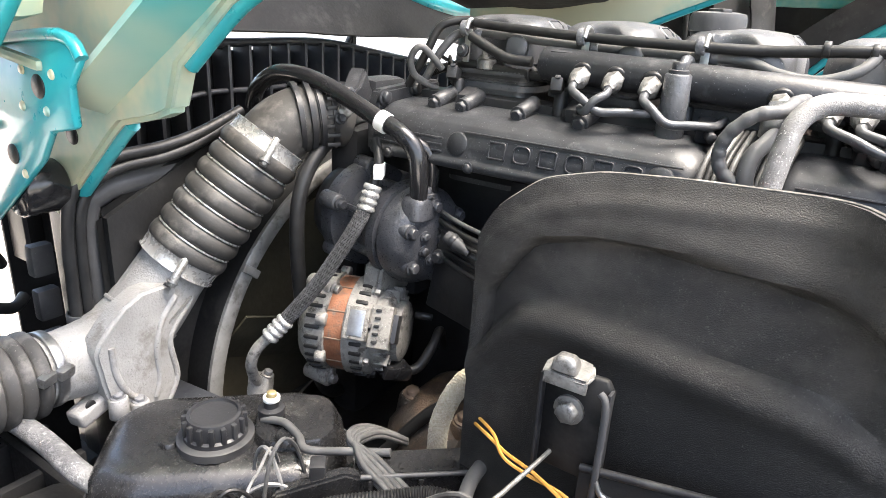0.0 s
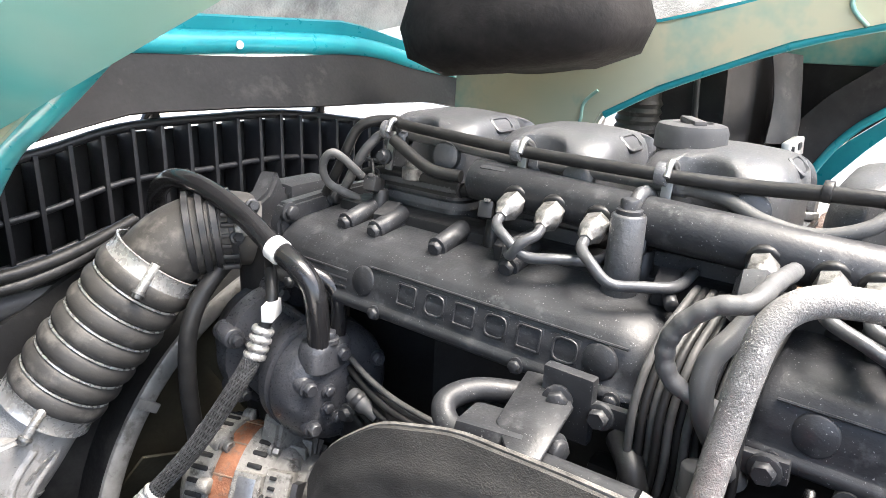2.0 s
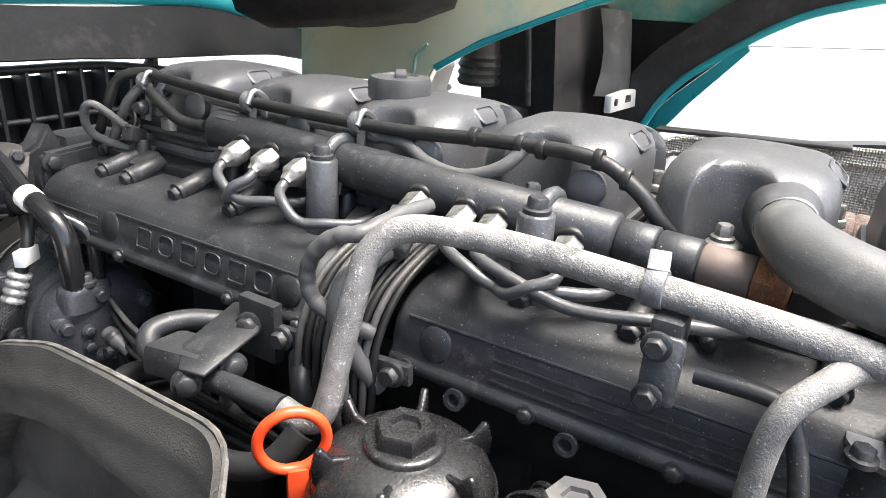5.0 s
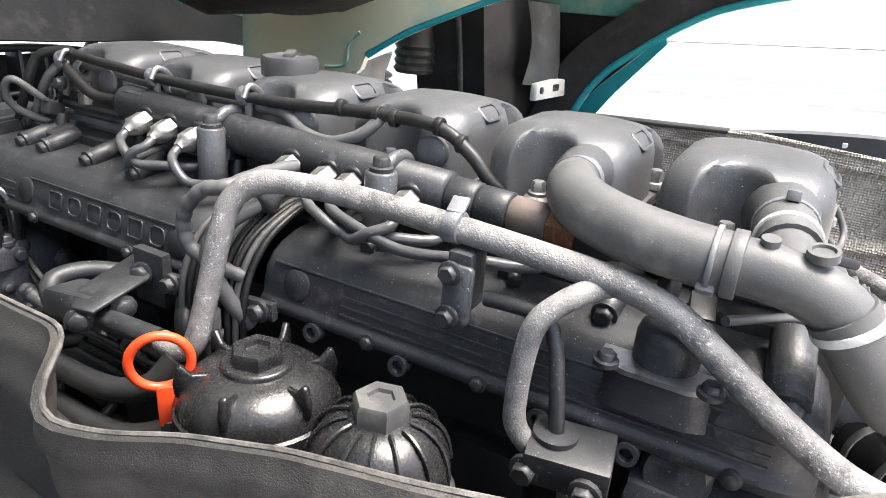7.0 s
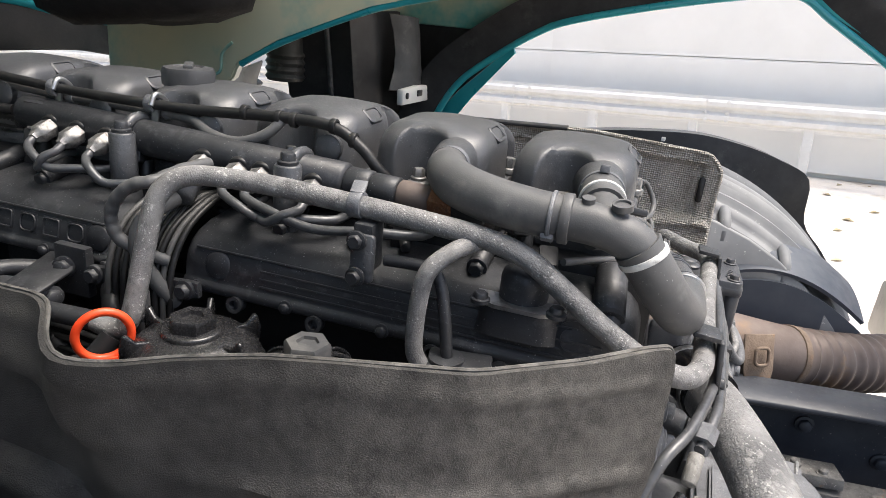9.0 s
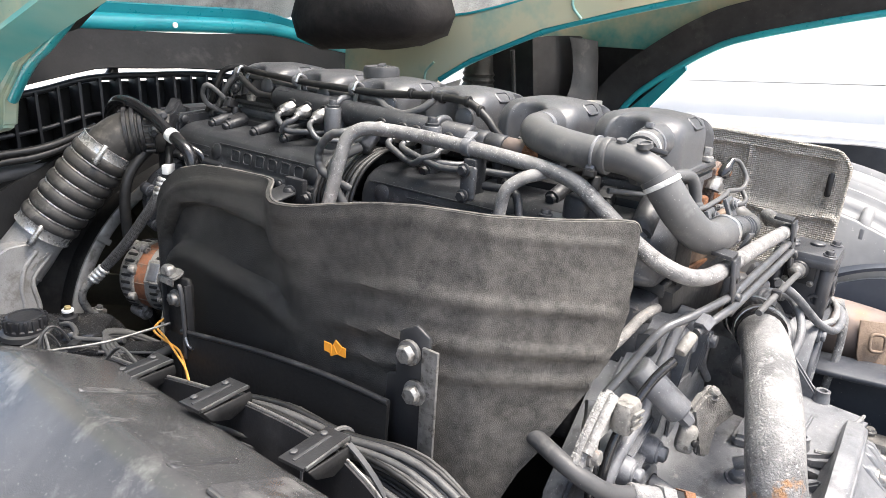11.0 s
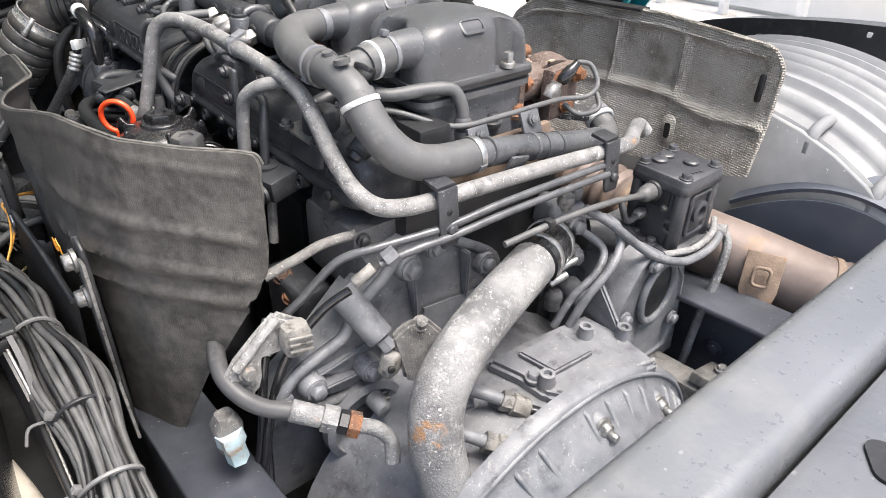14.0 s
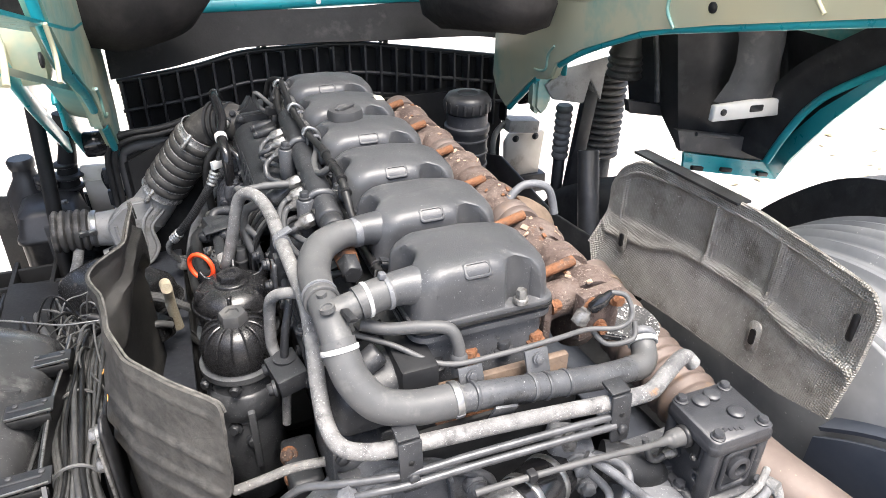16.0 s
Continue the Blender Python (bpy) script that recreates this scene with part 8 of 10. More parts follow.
def build_shields():
    sh = thing("noise_shield", (-0.38, 0.3, 1.15), "black felt noise shield with moulded ribs beside the engine", "shield")

    def smooth_top(s):
        acc = [0, 0, 0]
        ws = ((-0.012, 0.25), (0, 0.5), (0.012, 0.25))
        for d, w in ws:
            q = shield_top(min(1, max(0, s + d)))
            acc = [a + w * b for a, b in zip(acc, q)]
        return acc

    def fn(u, v):
        x, y, z = smooth_top(u)
        zb = float(np.interp(u, (0, 0.2, 0.55, 0.68, 0.745, 0.805, 0.863, 0.925, 0.985, 1.0), (1.08, 1.08, 1.02, 0.99, 1.14, 1.24, 1.3, 1.362, 1.405, 1.43)))
        zz = z + (zb - z) * v
        depth = z - zz
        # lower down the jog straightens and the sheet bulges
        flat = min(1.0, depth / 0.12)
        x2 = float(np.interp(y, (-0.05, 0.0, 0.07, 0.14, 0.3, 0.5, 0.68), (-0.272, -0.315, -0.375, -0.405, -0.412, -0.4, -0.377)))
        x = x * (1 - flat) + x2 * flat
        # moulded ribs
        def step(q, w):
            return 0.5 + 0.5 * math.tanh(q / w)

        for d0, w, h in ((0.03, 0.004, 0.003), (0.105, 0.006, 0.006), (0.155, 0.0065, 0.008), (0.19, 0.0065, 0.007)):
            g = math.exp(-((depth - d0 + 0.015 * math.sin(3 * u)) / w) ** 2)
            x -= h * g * step(u - (0.5 if d0 > 0.1 else 0.02), 0.04) * step(0.95 - u, 0.02)
        # long pressed-in panel of the front half
        up = 0.052 + 0.02 * math.exp(-((u - 0.03) / 0.03) ** 2) + 0.018 * max(0, u - 0.2) / 0.2
        lo = 0.118 + 0.012 * math.exp(-((u - 0.03) / 0.03) ** 2) + 0.02 * max(0, u - 0.12) / 0.2
        inset = step(depth - up, 0.0028) * step(lo - depth, 0.0035) * step(u - 0.022, 0.005) * step(0.4 - u, 0.02)
        x += 0.017 * inset
        x -= 0.004 * math.exp(-((depth - lo - 0.012) / 0.012) ** 2) * step(0.42 - u, 0.03)
        x += 0.0018 * noise.noise(V(u * 9, v * 5, 2.0))
        return (x, y, zz)

    part("felt", sheet(fn, 170, 80, 0.004), FELT, sh)
    edge = [V(*smooth_top(k / 90)) + V(0.002, 0, 0.0) for k in range(91)]
    part("cut_edge", tube(edge, 0.0017, 6, 1, smooth=False), mk("pale_cut_edge", (0.05, 0.047, 0.042), (0.15, 0.142, 0.128), rough=0.9, scale=60, bump=0.5), sh, "pale frayed cut edge")
    # angle bracket at the rear
    m = basis((-0.418, 0.118, 1.3), (0, -1, 0), (0, 0.05, 1))
    br = part("bracket", prism([(-0.02, -0.09), (0.025, -0.16), (0.03, 0.0), (0.022, 0.115), (0.004, 0.125), (-0.018, 0.112), (-0.022, 0.06), (-0.034, 0.055), (-0.036, 0.0)], 0.006, m, 0.0015), PLASTIC, sh)
    part("bracket_lip", box(m @ V(0.026, 0.02, 0.008), (0.004, 0.02, 0.17), (0, 0, 0), 0.001), ZINC, br, "worn bare edge")
    part("bracket_tail", box(m @ V(0.036, -0.1, 0.008), (0.004, 0.012, 0.1), (-18, 0, 0), 0.001), ZINC, br, "worn bare strip")
    part("bracket_bolt", bolt((-0.428, 0.118, 1.394), (-1, 0, 0), 0.0105, 0.012), ZINC, br, "plated bolt")
    part("bracket_bolt", bolt((-0.428, 0.108, 1.35), (-1, 0, 0), 0.0105, 0.012), ZINC, br, "plated bolt")
    # front bracket with a spring clip
    m = basis((-0.425, 0.535, 1.28), (0, -1, 0), (0, 0, 1))
    fb = part("bracket", prism([(-0.028, -0.01), (0.026, -0.012), (0.03, 0.075), (0.024, 0.085), (-0.022, 0.082), (-0.028, 0.07)], 0.008, m, 0.002), SKIRT, sh)
    for y in (-0.027, 0.029):
        part("bracket_flange", box(m @ V(y, 0.034, 0.01), (0.01, 0.003, 0.088), (0, 0, 0), 0.001), PLASTIC, fb)
    clip = part("spring_clip", prism([(-0.02, -0.01), (0.018, -0.011), (0.021, 0.0), (0.016, 0.011), (0.003, 0.014), (-0.016, 0.012), (-0.021, 0.003)], 0.005, basis((-0.436, 0.54, 1.364), (0, -1, 0.06), (1, 0, 0.35)), 0.002, segs=2), ZINC, fb, "bright spring clip")
    part("clip_hump", loft([[V(-0.439 + x, 0.543 + y, z) for x, y in rounded(w, d, 0.3 * w, 5)] for w, d, z in ((0.016, 0.022, 1.368), (0.015, 0.02, 1.375), (0.011, 0.014, 1.379), (0.006, 0.007, 1.38))]), ZINC, clip)
    part("clip_lip", box((-0.446, 0.54, 1.36), (0.003, 0.036, 0.01), (0, 12, 0), 0.001), ZINC, clip)
    part("bracket_rail", tube([(-0.444, 0.507, 1.25), (-0.444, 0.506, 1.3), (-0.445, 0.506, 1.35), (-0.444, 0.512, 1.36)], 0.003, 8, 5), FADED, fb)
    part("rail_strip", tube([(-0.444, 0.507, 1.286), (-0.444, 0.5, 1.272), (-0.444, 0.49, 1.27)], 0.0026, 8, 4), STEEL, fb, "worn bare edge")
    part("bracket_bolt", bolt((-0.434, 0.538, 1.33), (-1, 0, 0), 0.0095, 0.01), ZINC, fb)
    # lower panel and an orange sticker remnant
    part("lower_panel", sheet(lambda u, v: (-0.436 - 0.012 * v, 0.52 - 0.385 * u, 1.286 + 0.046 * math.sin(u * 1.57) - 0.2 * v), 20, 10, 0.005), SKIRT, sh)
    part("panel_ridge", tube([(-0.44, 0.52 - 0.385 * u, 1.286 + 0.046 * math.sin(u * 1.57)) for u in (0, 0.2, 0.4, 0.6, 0.8, 1.0)], 0.0035, 8, 5), PLASTIC, sh)
    bm = bmesh.new()
    for k in range(4):
        box((-0.4265 - 0.0005 * k, 0.218 + 0.007 * k, 1.358 + 0.004 * math.sin(k * 2)), (0.001, 0.012, 0.012), (30 * k, 0, 0), 0, bm)
    single("sticker_remnant", bm, ORANGE, (-0.426, 0.22, 1.357), "torn orange sticker remnant on black felt", "sticker")

    hs = thing("heat_shield", (0.62, 0.15, 1.25), "embossed aluminium foil heat shield standing beside the exhaust", "heat shield")

    def hfn(u, v):
        y = 0.49 - 0.64 * u
        zt = float(np.interp(u, (0, 0.03, 0.09, 0.14, 0.6, 0.95, 0.985, 1.0), (1.42, 1.462, 1.494, 1.506, 1.53, 1.52, 1.512, 1.49)))
        zb = float(np.interp(u, (0, 0.03, 0.1, 0.3, 0.6, 0.85, 1.0), (1.28, 1.22, 1.21, 1.235, 1.25, 1.27, 1.3)))
        z = zt + (zb - zt) * v
        x = 0.625 + 0.05 * max(0, v - 0.45) * (1 - 0.4 * u) * -1.6 + 0.02 * math.sin(u * 3)
        def edge(a, w=0.006):
            return 0.5 + 0.5 * math.tanh(a / w)
        for u0, u1, v0, v1 in ((0.06, 0.44, 0.1, 0.5), (0.47, 0.68, 0.1, 0.5), (0.715, 0.955, 0.1, 0.54)):
            x += 0.006 * edge(u - u0) * edge(u1 - u) * edge(v - v0, 0.012) * edge(v1 - v, 0.012)
        wave = 0.6 + 0.05 * math.tanh((0.3 - u) / 0.05) + 0.04 * math.tanh((u - 0.75) / 0.06)
        x -= 0.007 * math.exp(-((v - wave) / 0.028) ** 2)
        x += 0.00045 * math.sin(u * 420 + 40 * v) * (1 if v > 0.06 else 0.2)
        return (x, y, z)

    part("foil", sheet(hfn, 340, 120, 0.0025), FOIL, hs)
    part("rolled_rim", tube([hfn(0, 1 - k / 6) for k in range(7)] + [hfn(k / 30, 0) for k in range(1, 31)] + [hfn(1, k / 6) for k in range(1, 7)], 0.0045, 8, 2), FOIL, hs)
    for u0 in (0.455, 0.698):
        part("pressed_bead", tube([V(*hfn(u0, 0.06 + 0.5 * k / 8)) + V(-0.001, 0, 0) for k in range(9)], 0.0042, 8, 2), FOIL, hs)
    part("pressed_bead", tube([V(*hfn(0.03 + 0.94 * k / 40, 0.075)) + V(-0.001, 0, 0) for k in range(41)], 0.0036, 8, 1), FOIL, hs)
    for u, v in ((0.13, 0.62), (0.72, 0.75)):
        c = V(*hfn(u, v)) + V(-0.004, 0, 0)
        pl = part("slot_plate", prism(rounded(0.028, 0.06, 0.013, 6), 0.004, basis(c, (0, -1, 0.1), (0.1, 0.1, 1)), 0.001), FOIL, hs)
        part("slot_hole", prism(rounded(0.012, 0.03, 0.0055, 6), 0.003, basis(c + V(-0.0035, 0, 0), (0, -1, 0.1), (0.1, 0.1, 1)), 0), RUBBER, pl)
    part("grip", prism(rounded(0.012, 0.05, 0.0055, 6), 0.004, basis(V(*hfn(0.955, 0.3)) + V(-0.004, 0, 0), (0, -1, 0), (0, 0, 1)), 0.001), RUBBER, hs)
    part("top_strip", box((0.65, 0.3, 1.52), (0.034, 0.3, 0.006), (-3, 0, 0), 0.002), PLASTIC, hs)

    ex = thing("exhaust_pipe", (0.52, 0.0, 1.15), "brown heat-stained exhaust pipe with corrugated sections", "exhaust")
    axis = [(0.515, 0.4, 1.245), (0.515, 0.3, 1.225), (0.512, 0.15, 1.212), (0.508, 0.02, 1.205), (0.51, -0.12, 1.2), (0.535, -0.22, 1.19), (0.585, -0.33, 1.165), (0.66, -0.45, 1.14), (0.76, -0.58, 1.12), (0.9, -0.75, 1.1)]
    path = spline(axis, 30)
    rad = []
    for k, p in enumerate(path):
        r = 0.058
        if 0.02 < p.y < 0.3 or -0.62 < p.y < -0.36:
            r += 0.0035 * math.sin(k * 2 * math.pi / 6)
        rad.append(r)
    part("pipe", tube(path, rad, 26, 1, smooth=False), EXHAUST, ex)
    for q in (0.0, -0.34):
        c = min(path, key=lambda p: abs(p.y - q))
        i = path.index(c)
        part("pipe_band", clip_band(c, path[i + 1] - path[i - 1], 0.0595, 0.014), BROWNPLATE, ex)
    hang = part("hanger", prism([(-0.03, 0.045), (0.03, 0.045), (0.03, -0.02), (0.018, -0.075), (-0.018, -0.075), (-0.03, -0.02)], 0.004, basis((0.488, -0.272, 1.192), (0.45, -0.9, 0), (0.3, 0.15, 1)), 0.001), BROWNPLATE, ex, "rust-coloured hanger plate")
    ring = basis((0.482, -0.274, 1.2), (0.45, -0.9, 0), (0.25, 0.1, 1))
    part("hanger_eye", tube([ring @ V(x, y, 0.005) for x, y in rounded(0.026, 0.032, 0.008, 4)], 0.0032, 8, 2, closed=True), BROWNPLATE, hang)
    cl = part("v_clamp", clip_band((0.515, 0.345, 1.232), (0, 1, 0.15), 0.06, 0.012), BROWNPLATE, ex, "rust-brown clamp")
    part("clamp_bolt", cyl((0.48, 0.33, 1.292), (0.47, 0.375, 1.3), 0.007, 0.007, 12), BRASS, cl, "yellow-passivated clamp bolt")


# ---- left-hand side ----


def build_left_side():
    t = thing("expansion_tank", (-0.48, 0.9, 0.95), "black plastic reservoir with a ribbed screw cap", "tank")
    def ring(z, w, d):
        c, q = math.cos(-0.806), math.sin(-0.806)
        return [V(-0.474 + x * c - y * q, 0.92 + x * q + y * c, z) for x, y in rounded(w, d, 0.32 * d, 8)]

    prof = ((0.93, 0.27, 0.18), (1.094, 0.276, 0.186), (1.097, 0.292, 0.202), (1.106, 0.292, 0.202), (1.109, 0.276, 0.186), (1.142, 0.268, 0.176), (1.154, 0.255, 0.164), (1.164, 0.23, 0.142), (1.168, 0.2, 0.115), (1.17, 0.1, 0.06))
    body = part("body", loft([ring(z, w, d) for z, w, d in prof]), TANKBLACK, t)
    part("shoulder", loft([[V(-0.42 + x * 0.69 + y * 0.72, 0.862 - x * 0.72 + y * 0.69, z) for x, y in rounded(w, d, 0.3 * d, 6)] for w, d, z in ((0.1, 0.11, 1.14), (0.096, 0.104, 1.166), (0.085, 0.09, 1.177), (0.05, 0.05, 1.179))]), TANKBLACK, body)
    part("edge_worn", tube([ring(1.103, 0.2935, 0.2035)[i] for i in range(len(ring(1.1, 0.29, 0.2)))], 0.0022, 6, 2, closed=True), FADED, body)
    cap = part("cap", lathe([(0.034, 0), (0.034, 0.008), (0.031, 0.01), (0.031, 0.022), (0.0285, 0.028), (0.025, 0.029), (0.024, 0.026), (0.008, 0.0265)], (-0.494, 0.908, 1.176), (0, 0, 1), 40), PLASTIC, t, "ribbed screw cap")
    for k in range(16):
        q = 2 * math.pi * k / 16
        part("cap_rib", box((-0.494 + 0.031 * math.cos(q), 0.908 + 0.031 * math.sin(q), 1.193), (0.007, 0.006, 0.019), (0, 0, math.degrees(q)), 0.002), PLASTIC, cap)
    part("neck_ring", lathe([(0.041, -0.006), (0.041, 0.003), (0.037, 0.005)], (-0.494, 0.908, 1.174), (0, 0, 1), 36), PLASTIC, t)
    part("hose", tube([(-0.447, 0.886, 1.178), (-0.444, 0.856, 1.186), (-0.449, 0.828, 1.183), (-0.459, 0.806, 1.182), (-0.439, 0.766, 1.186), (-0.419, 0.726, 1.191)], 0.0045, 10, 6), CABLE, t)
    part("sensor", lathe([(0.015, 0), (0.015, 0.01), (0.009, 0.012), (0.009, 0.022)], (-0.434, 0.886, 1.178), (0, 0, 1), 16), PLASTIC, t)
    part("sensor_band", clip_band((-0.4335, 0.8855, 1.2), (0, 0, 1), 0.0085, 0.006), WHITE, t, "white plastic collar")
    for p, q in (((-0.53, 0.94, 1.169), 0.008), ((-0.452, 0.842, 1.178), 0.011)):
        part("moulded_boss", lathe([(q * 1.4, -0.004), (q * 1.2, 0.003), (q, 0.005), (q * 0.6, 0.004)], p, (0, 0, 1), 20), TANKBLACK, body)
    part("sensor_tip", cyl((-0.434, 0.886, 1.198), (-0.433, 0.885, 1.208), 0.006, 0.0055, 12), BRASS, t, "yellowish sensor tip")
    tr = thing("cable_tray", (-0.46, 0.35, 1.1), "black steel cable tray with ribs beside the frame", "tray")
    line = [V(-0.522, 0.56, 1.262), V(-0.522, 0.45, 1.28), V(-0.522, 0.3, 1.31), V(-0.52, 0.16, 1.318), V(-0.517, 0.1, 1.3), V(-0.514, 0.06, 1.27), V(-0.512, 0.0, 1.225), V(-0.514, -0.08, 1.16), V(-0.517, -0.2, 1.05)]
    path = spline(line, 5)
    rail = part("side_rail", sheet(lambda u, v: path[min(len(path) - 1, int(u * (len(path) - 1)))] + V(-0.004 * v, -0.01 * v, -0.07 * v), len(path) - 1, 2, 0.005), PLASTIC, tr)
    part("rail_edge", tube([p + V(0.0, 0, 0.001) for p in path], 0.002, 6, 1, smooth=False), ZINC, rail, "worn bare metal edge")
    for y, x, z in ((0.125, -0.537, 1.326), (0.272, -0.546, 1.329), (0.43, -0.54, 1.3)):
        bar = part("cross_bar", box((x, y + 0.018, z - 0.003), (0.066, 0.034, 0.004), (-4, 0, 2), 0.001), PLASTIC, tr)
        part("bar_edge", box((x, y, z), (0.062, 0.0022, 0.0045), (0, 0, 4), 0.0008), STEEL, bar, "worn bare metal edge")
        part("gusset", prism([(-0.03, 0), (0.03, 0.0), (0.03, -0.012), (0.0, -0.02), (-0.022, -0.012)], 0.004, basis((x, y - 0.001, z - 0.004), (1, 0, 0), (0, 0.15, 1)), 0.001), SKIRT, bar)
        part("bar_groove", box((x - 0.004, y + 0.018, z - 0.0005), (0.05, 0.004, 0.0015), (-4, 0, 2), 0.0005), FADED, bar)
        for dx in (-0.02, 0.02):
            part("bar_rivet", lathe([(0.004, 0), (0.004, 0.0015), (0.0025, 0.0025)], (x + dx, y + 0.027, z - 0.001), (0, 0, 1), 10), FADED, bar)
    part("worn_strap", sheet(lambda u, v: (-0.512 + 0.002 * math.sin(3 * u) + 0.006 * (v - 0.5), 0.122 - 0.062 * u, 1.325 - 0.038 * u - 0.016 * u * u), 8, 1, 0.003), FADED, tr, "worn strap")
    part("side_skirt", prism([(0.06, 1.28), (0.0, 1.262), (-0.085, 1.245), (-0.11, 1.23), (-0.12, 1.17), (-0.1, 1.0), (0.08, 1.0)], 0.006, basis((-0.52, 0, 0), (0, 1, 0), (0, 0, 1)), 0.002), SKIRT, tr)
    part("cross_strip", tube([(-0.66, 0.632, 1.283), (-0.63, 0.616, 1.285), (-0.58, 0.588, 1.286), (-0.53, 0.56, 1.288), (-0.485, 0.552, 1.289), (-0.441, 0.547, 1.29)], 0.002, 8, 4), ZINC, tr, "bare metal strip")
    part("tray_floor", box((-0.54, 0.25, 1.13), (0.1, 0.8, 0.01), (5, 0, 0), 0.003), SKIRT, tr)
    part("hydraulic_pipe", tube([(-0.66, 0.4, 1.12), (-0.6, 0.25, 1.13), (-0.56, 0.1, 1.12), (-0.53, -0.1, 1.08)], 0.014, 12, 6), BEIGE, tr, "dusty pale pipe under the tray")
    ch = thing("cable_channel", (-0.4, 0.7, 1.15), "black moulded cable channel beside the reservoir", "channel")
    m = basis((-0.405, 0.7, 1.14), (0.66, -0.75, 0), (0.75, 0.66, 0))
    trough = part("channel", prism(rounded(0.13, 0.045, 0.01, 4), 0.045, m, 0.005, segs=2), TANKBLACK, ch)
    for u in (-0.05, 0.0, 0.045):
        part("channel_rib", box(m @ V(u, -0.024, 0.022), (0.005, 0.005, 0.04), (0, 0, -48), 0.001), TANKBLACK, trough)
    part("channel_lip", tube([m @ V(u, -0.022, 0.0445) for u in (-0.06, -0.02, 0.03, 0.062)], 0.0028, 8, 3), FADED, trough)
    clipb = part("channel_bracket", prism([(-0.05, 0.0), (0.05, 0.0), (0.05, 0.04), (0.03, 0.048), (-0.04, 0.03)], 0.016, basis((-0.48, 0.775, 1.14), (0.7, -0.71, 0), (0, 0, 1)), 0.003, segs=2), TANKBLACK, ch)
    part("bracket_clip", box((-0.478, 0.772, 1.18), (0.02, 0.016, 0.03), (0, 0, 40), 0.003), PLASTIC, clipb)
    # main loom
    lo = thing("wiring_loom", (-0.47, 0.3, 1.28), "thick bundle of grey cables tied with plastic straps", "cables")
    rnd = random.Random(7)
    spine = [V(-0.5, 0.68, 1.2), V(-0.495, 0.54, 1.24), V(-0.485, 0.4, 1.275), V(-0.475, 0.28, 1.305), V(-0.468, 0.18, 1.318), V(-0.46, 0.08, 1.315), V(-0.46, -0.02, 1.285), V(-0.475, -0.12, 1.24), V(-0.5, -0.22, 1.17)]
    for i in range(52):
        a, r = rnd.uniform(0, 6.28), 0.034 * math.sqrt(rnd.uniform(0.05, 1))
        tw = rnd.uniform(-1.2, 1.2)
        pts = []
        for k, p in enumerate(spine):
            q = 0.75 if k in (4, 6) else 1.0 + 0.25 * rnd.random()
            pts.append(p + V(r * q * math.cos(a + tw * k / 8), 0, r * q * math.sin(a + tw * k / 8)))
        part("cable", tube(pts, rnd.choice((0.0032, 0.0038, 0.0046)), 8, 5), CABLE if i % 4 else RUBBER, lo)
    for p, d in ((V(-0.468, 0.18, 1.318), V(0.02, -1, 0)), (V(-0.46, 0.035, 1.303), V(0, -1, -0.25)), (V(-0.464, -0.05, 1.272), V(0, -1, -0.38)), (V(-0.484, 0.39, 1.278), V(0, -1, 0.2))):
        st = part("cable_tie", clip_band(p, d, 0.03 if 0 < p.y < 0.3 else 0.033, 0.005), TIE if p.y > 0.1 or p.y < -0.03 else PLASTIC, lo, "plastic cable tie")
        part("tie_tail", tube([p + V(-0.034, 0, 0.012), p + V(-0.05, -0.004, 0.016), p + V(-0.058, -0.01, 0.0)], 0.0018, 6, 4), TIE, st)
        part("tie_head", box(p + V(-0.03, 0, 0.018), (0.008, 0.008, 0.008), (0, 40, 0), 0.001), TIE, st)
    for i in range(9):
        q = rnd.uniform(-0.02, 0.02)
        part("cable", tube([V(-0.5 + q, 0.68, 1.2 + 0.4 * q), V(-0.47 + q, 0.74, 1.175), V(-0.44 + q, 0.79, 1.165 - 0.3 * q), V(-0.41, 0.82 + q, 1.155), V(-0.36, 0.84 + 1.2 * q, 1.12), V(-0.3, 0.86 + q, 1.02)], 0.0034, 8, 5), CABLE, lo)
    for i in range(22):
        p = V(-0.525 + rnd.uniform(-0.07, 0.05), rnd.uniform(0.66, 0.84), 1.22 + rnd.uniform(-0.02, 0.03))
        a = rnd.uniform(0, 6.28)
        d = V(math.cos(a), math.sin(a), 0) * rnd.uniform(0.02, 0.045)
        part("stray_wire", tube([p - d * 1.6 + V(0, 0, -0.05), p - d, p + V(0, 0, rnd.uniform(0.0, 0.025)), p + d + V(0, 0, -0.004), p + d * 1.7 + V(0, 0, -0.05)], rnd.choice((0.0016, 0.0022, 0.003)), 6, 5), (CABLE, RUBBER, TIE, CABLE)[i % 4], lo)
    for i in range(12):
        p = V(-0.49 + rnd.uniform(-0.03, 0.03), rnd.uniform(0.3, 0.62), 1.29)
        part("stray_wire", tube([p + V(0, 0.05, -0.04), p, p + V(rnd.uniform(-0.02, 0.03), -0.05, rnd.uniform(-0.02, 0.012)), p + V(0.01, -0.1, -0.03)], 0.0024, 6, 5), CABLE, lo)
    part("thin_wire", tube([(-0.41, 0.56, 1.2), (-0.43, 0.53, 1.22), (-0.45, 0.5, 1.215), (-0.45, 0.46, 1.19), (-0.47, 0.42, 1.2)], 0.0022, 8, 6), BRASS, lo, "thin yellow wire")
    pts = [(-0.345, 0.63, 1.282), (-0.35, 0.676, 1.268), (-0.35, 0.697, 1.242), (-0.35, 0.711, 1.207), (-0.35, 0.716, 1.18), (-0.345, 0.72, 1.12)]
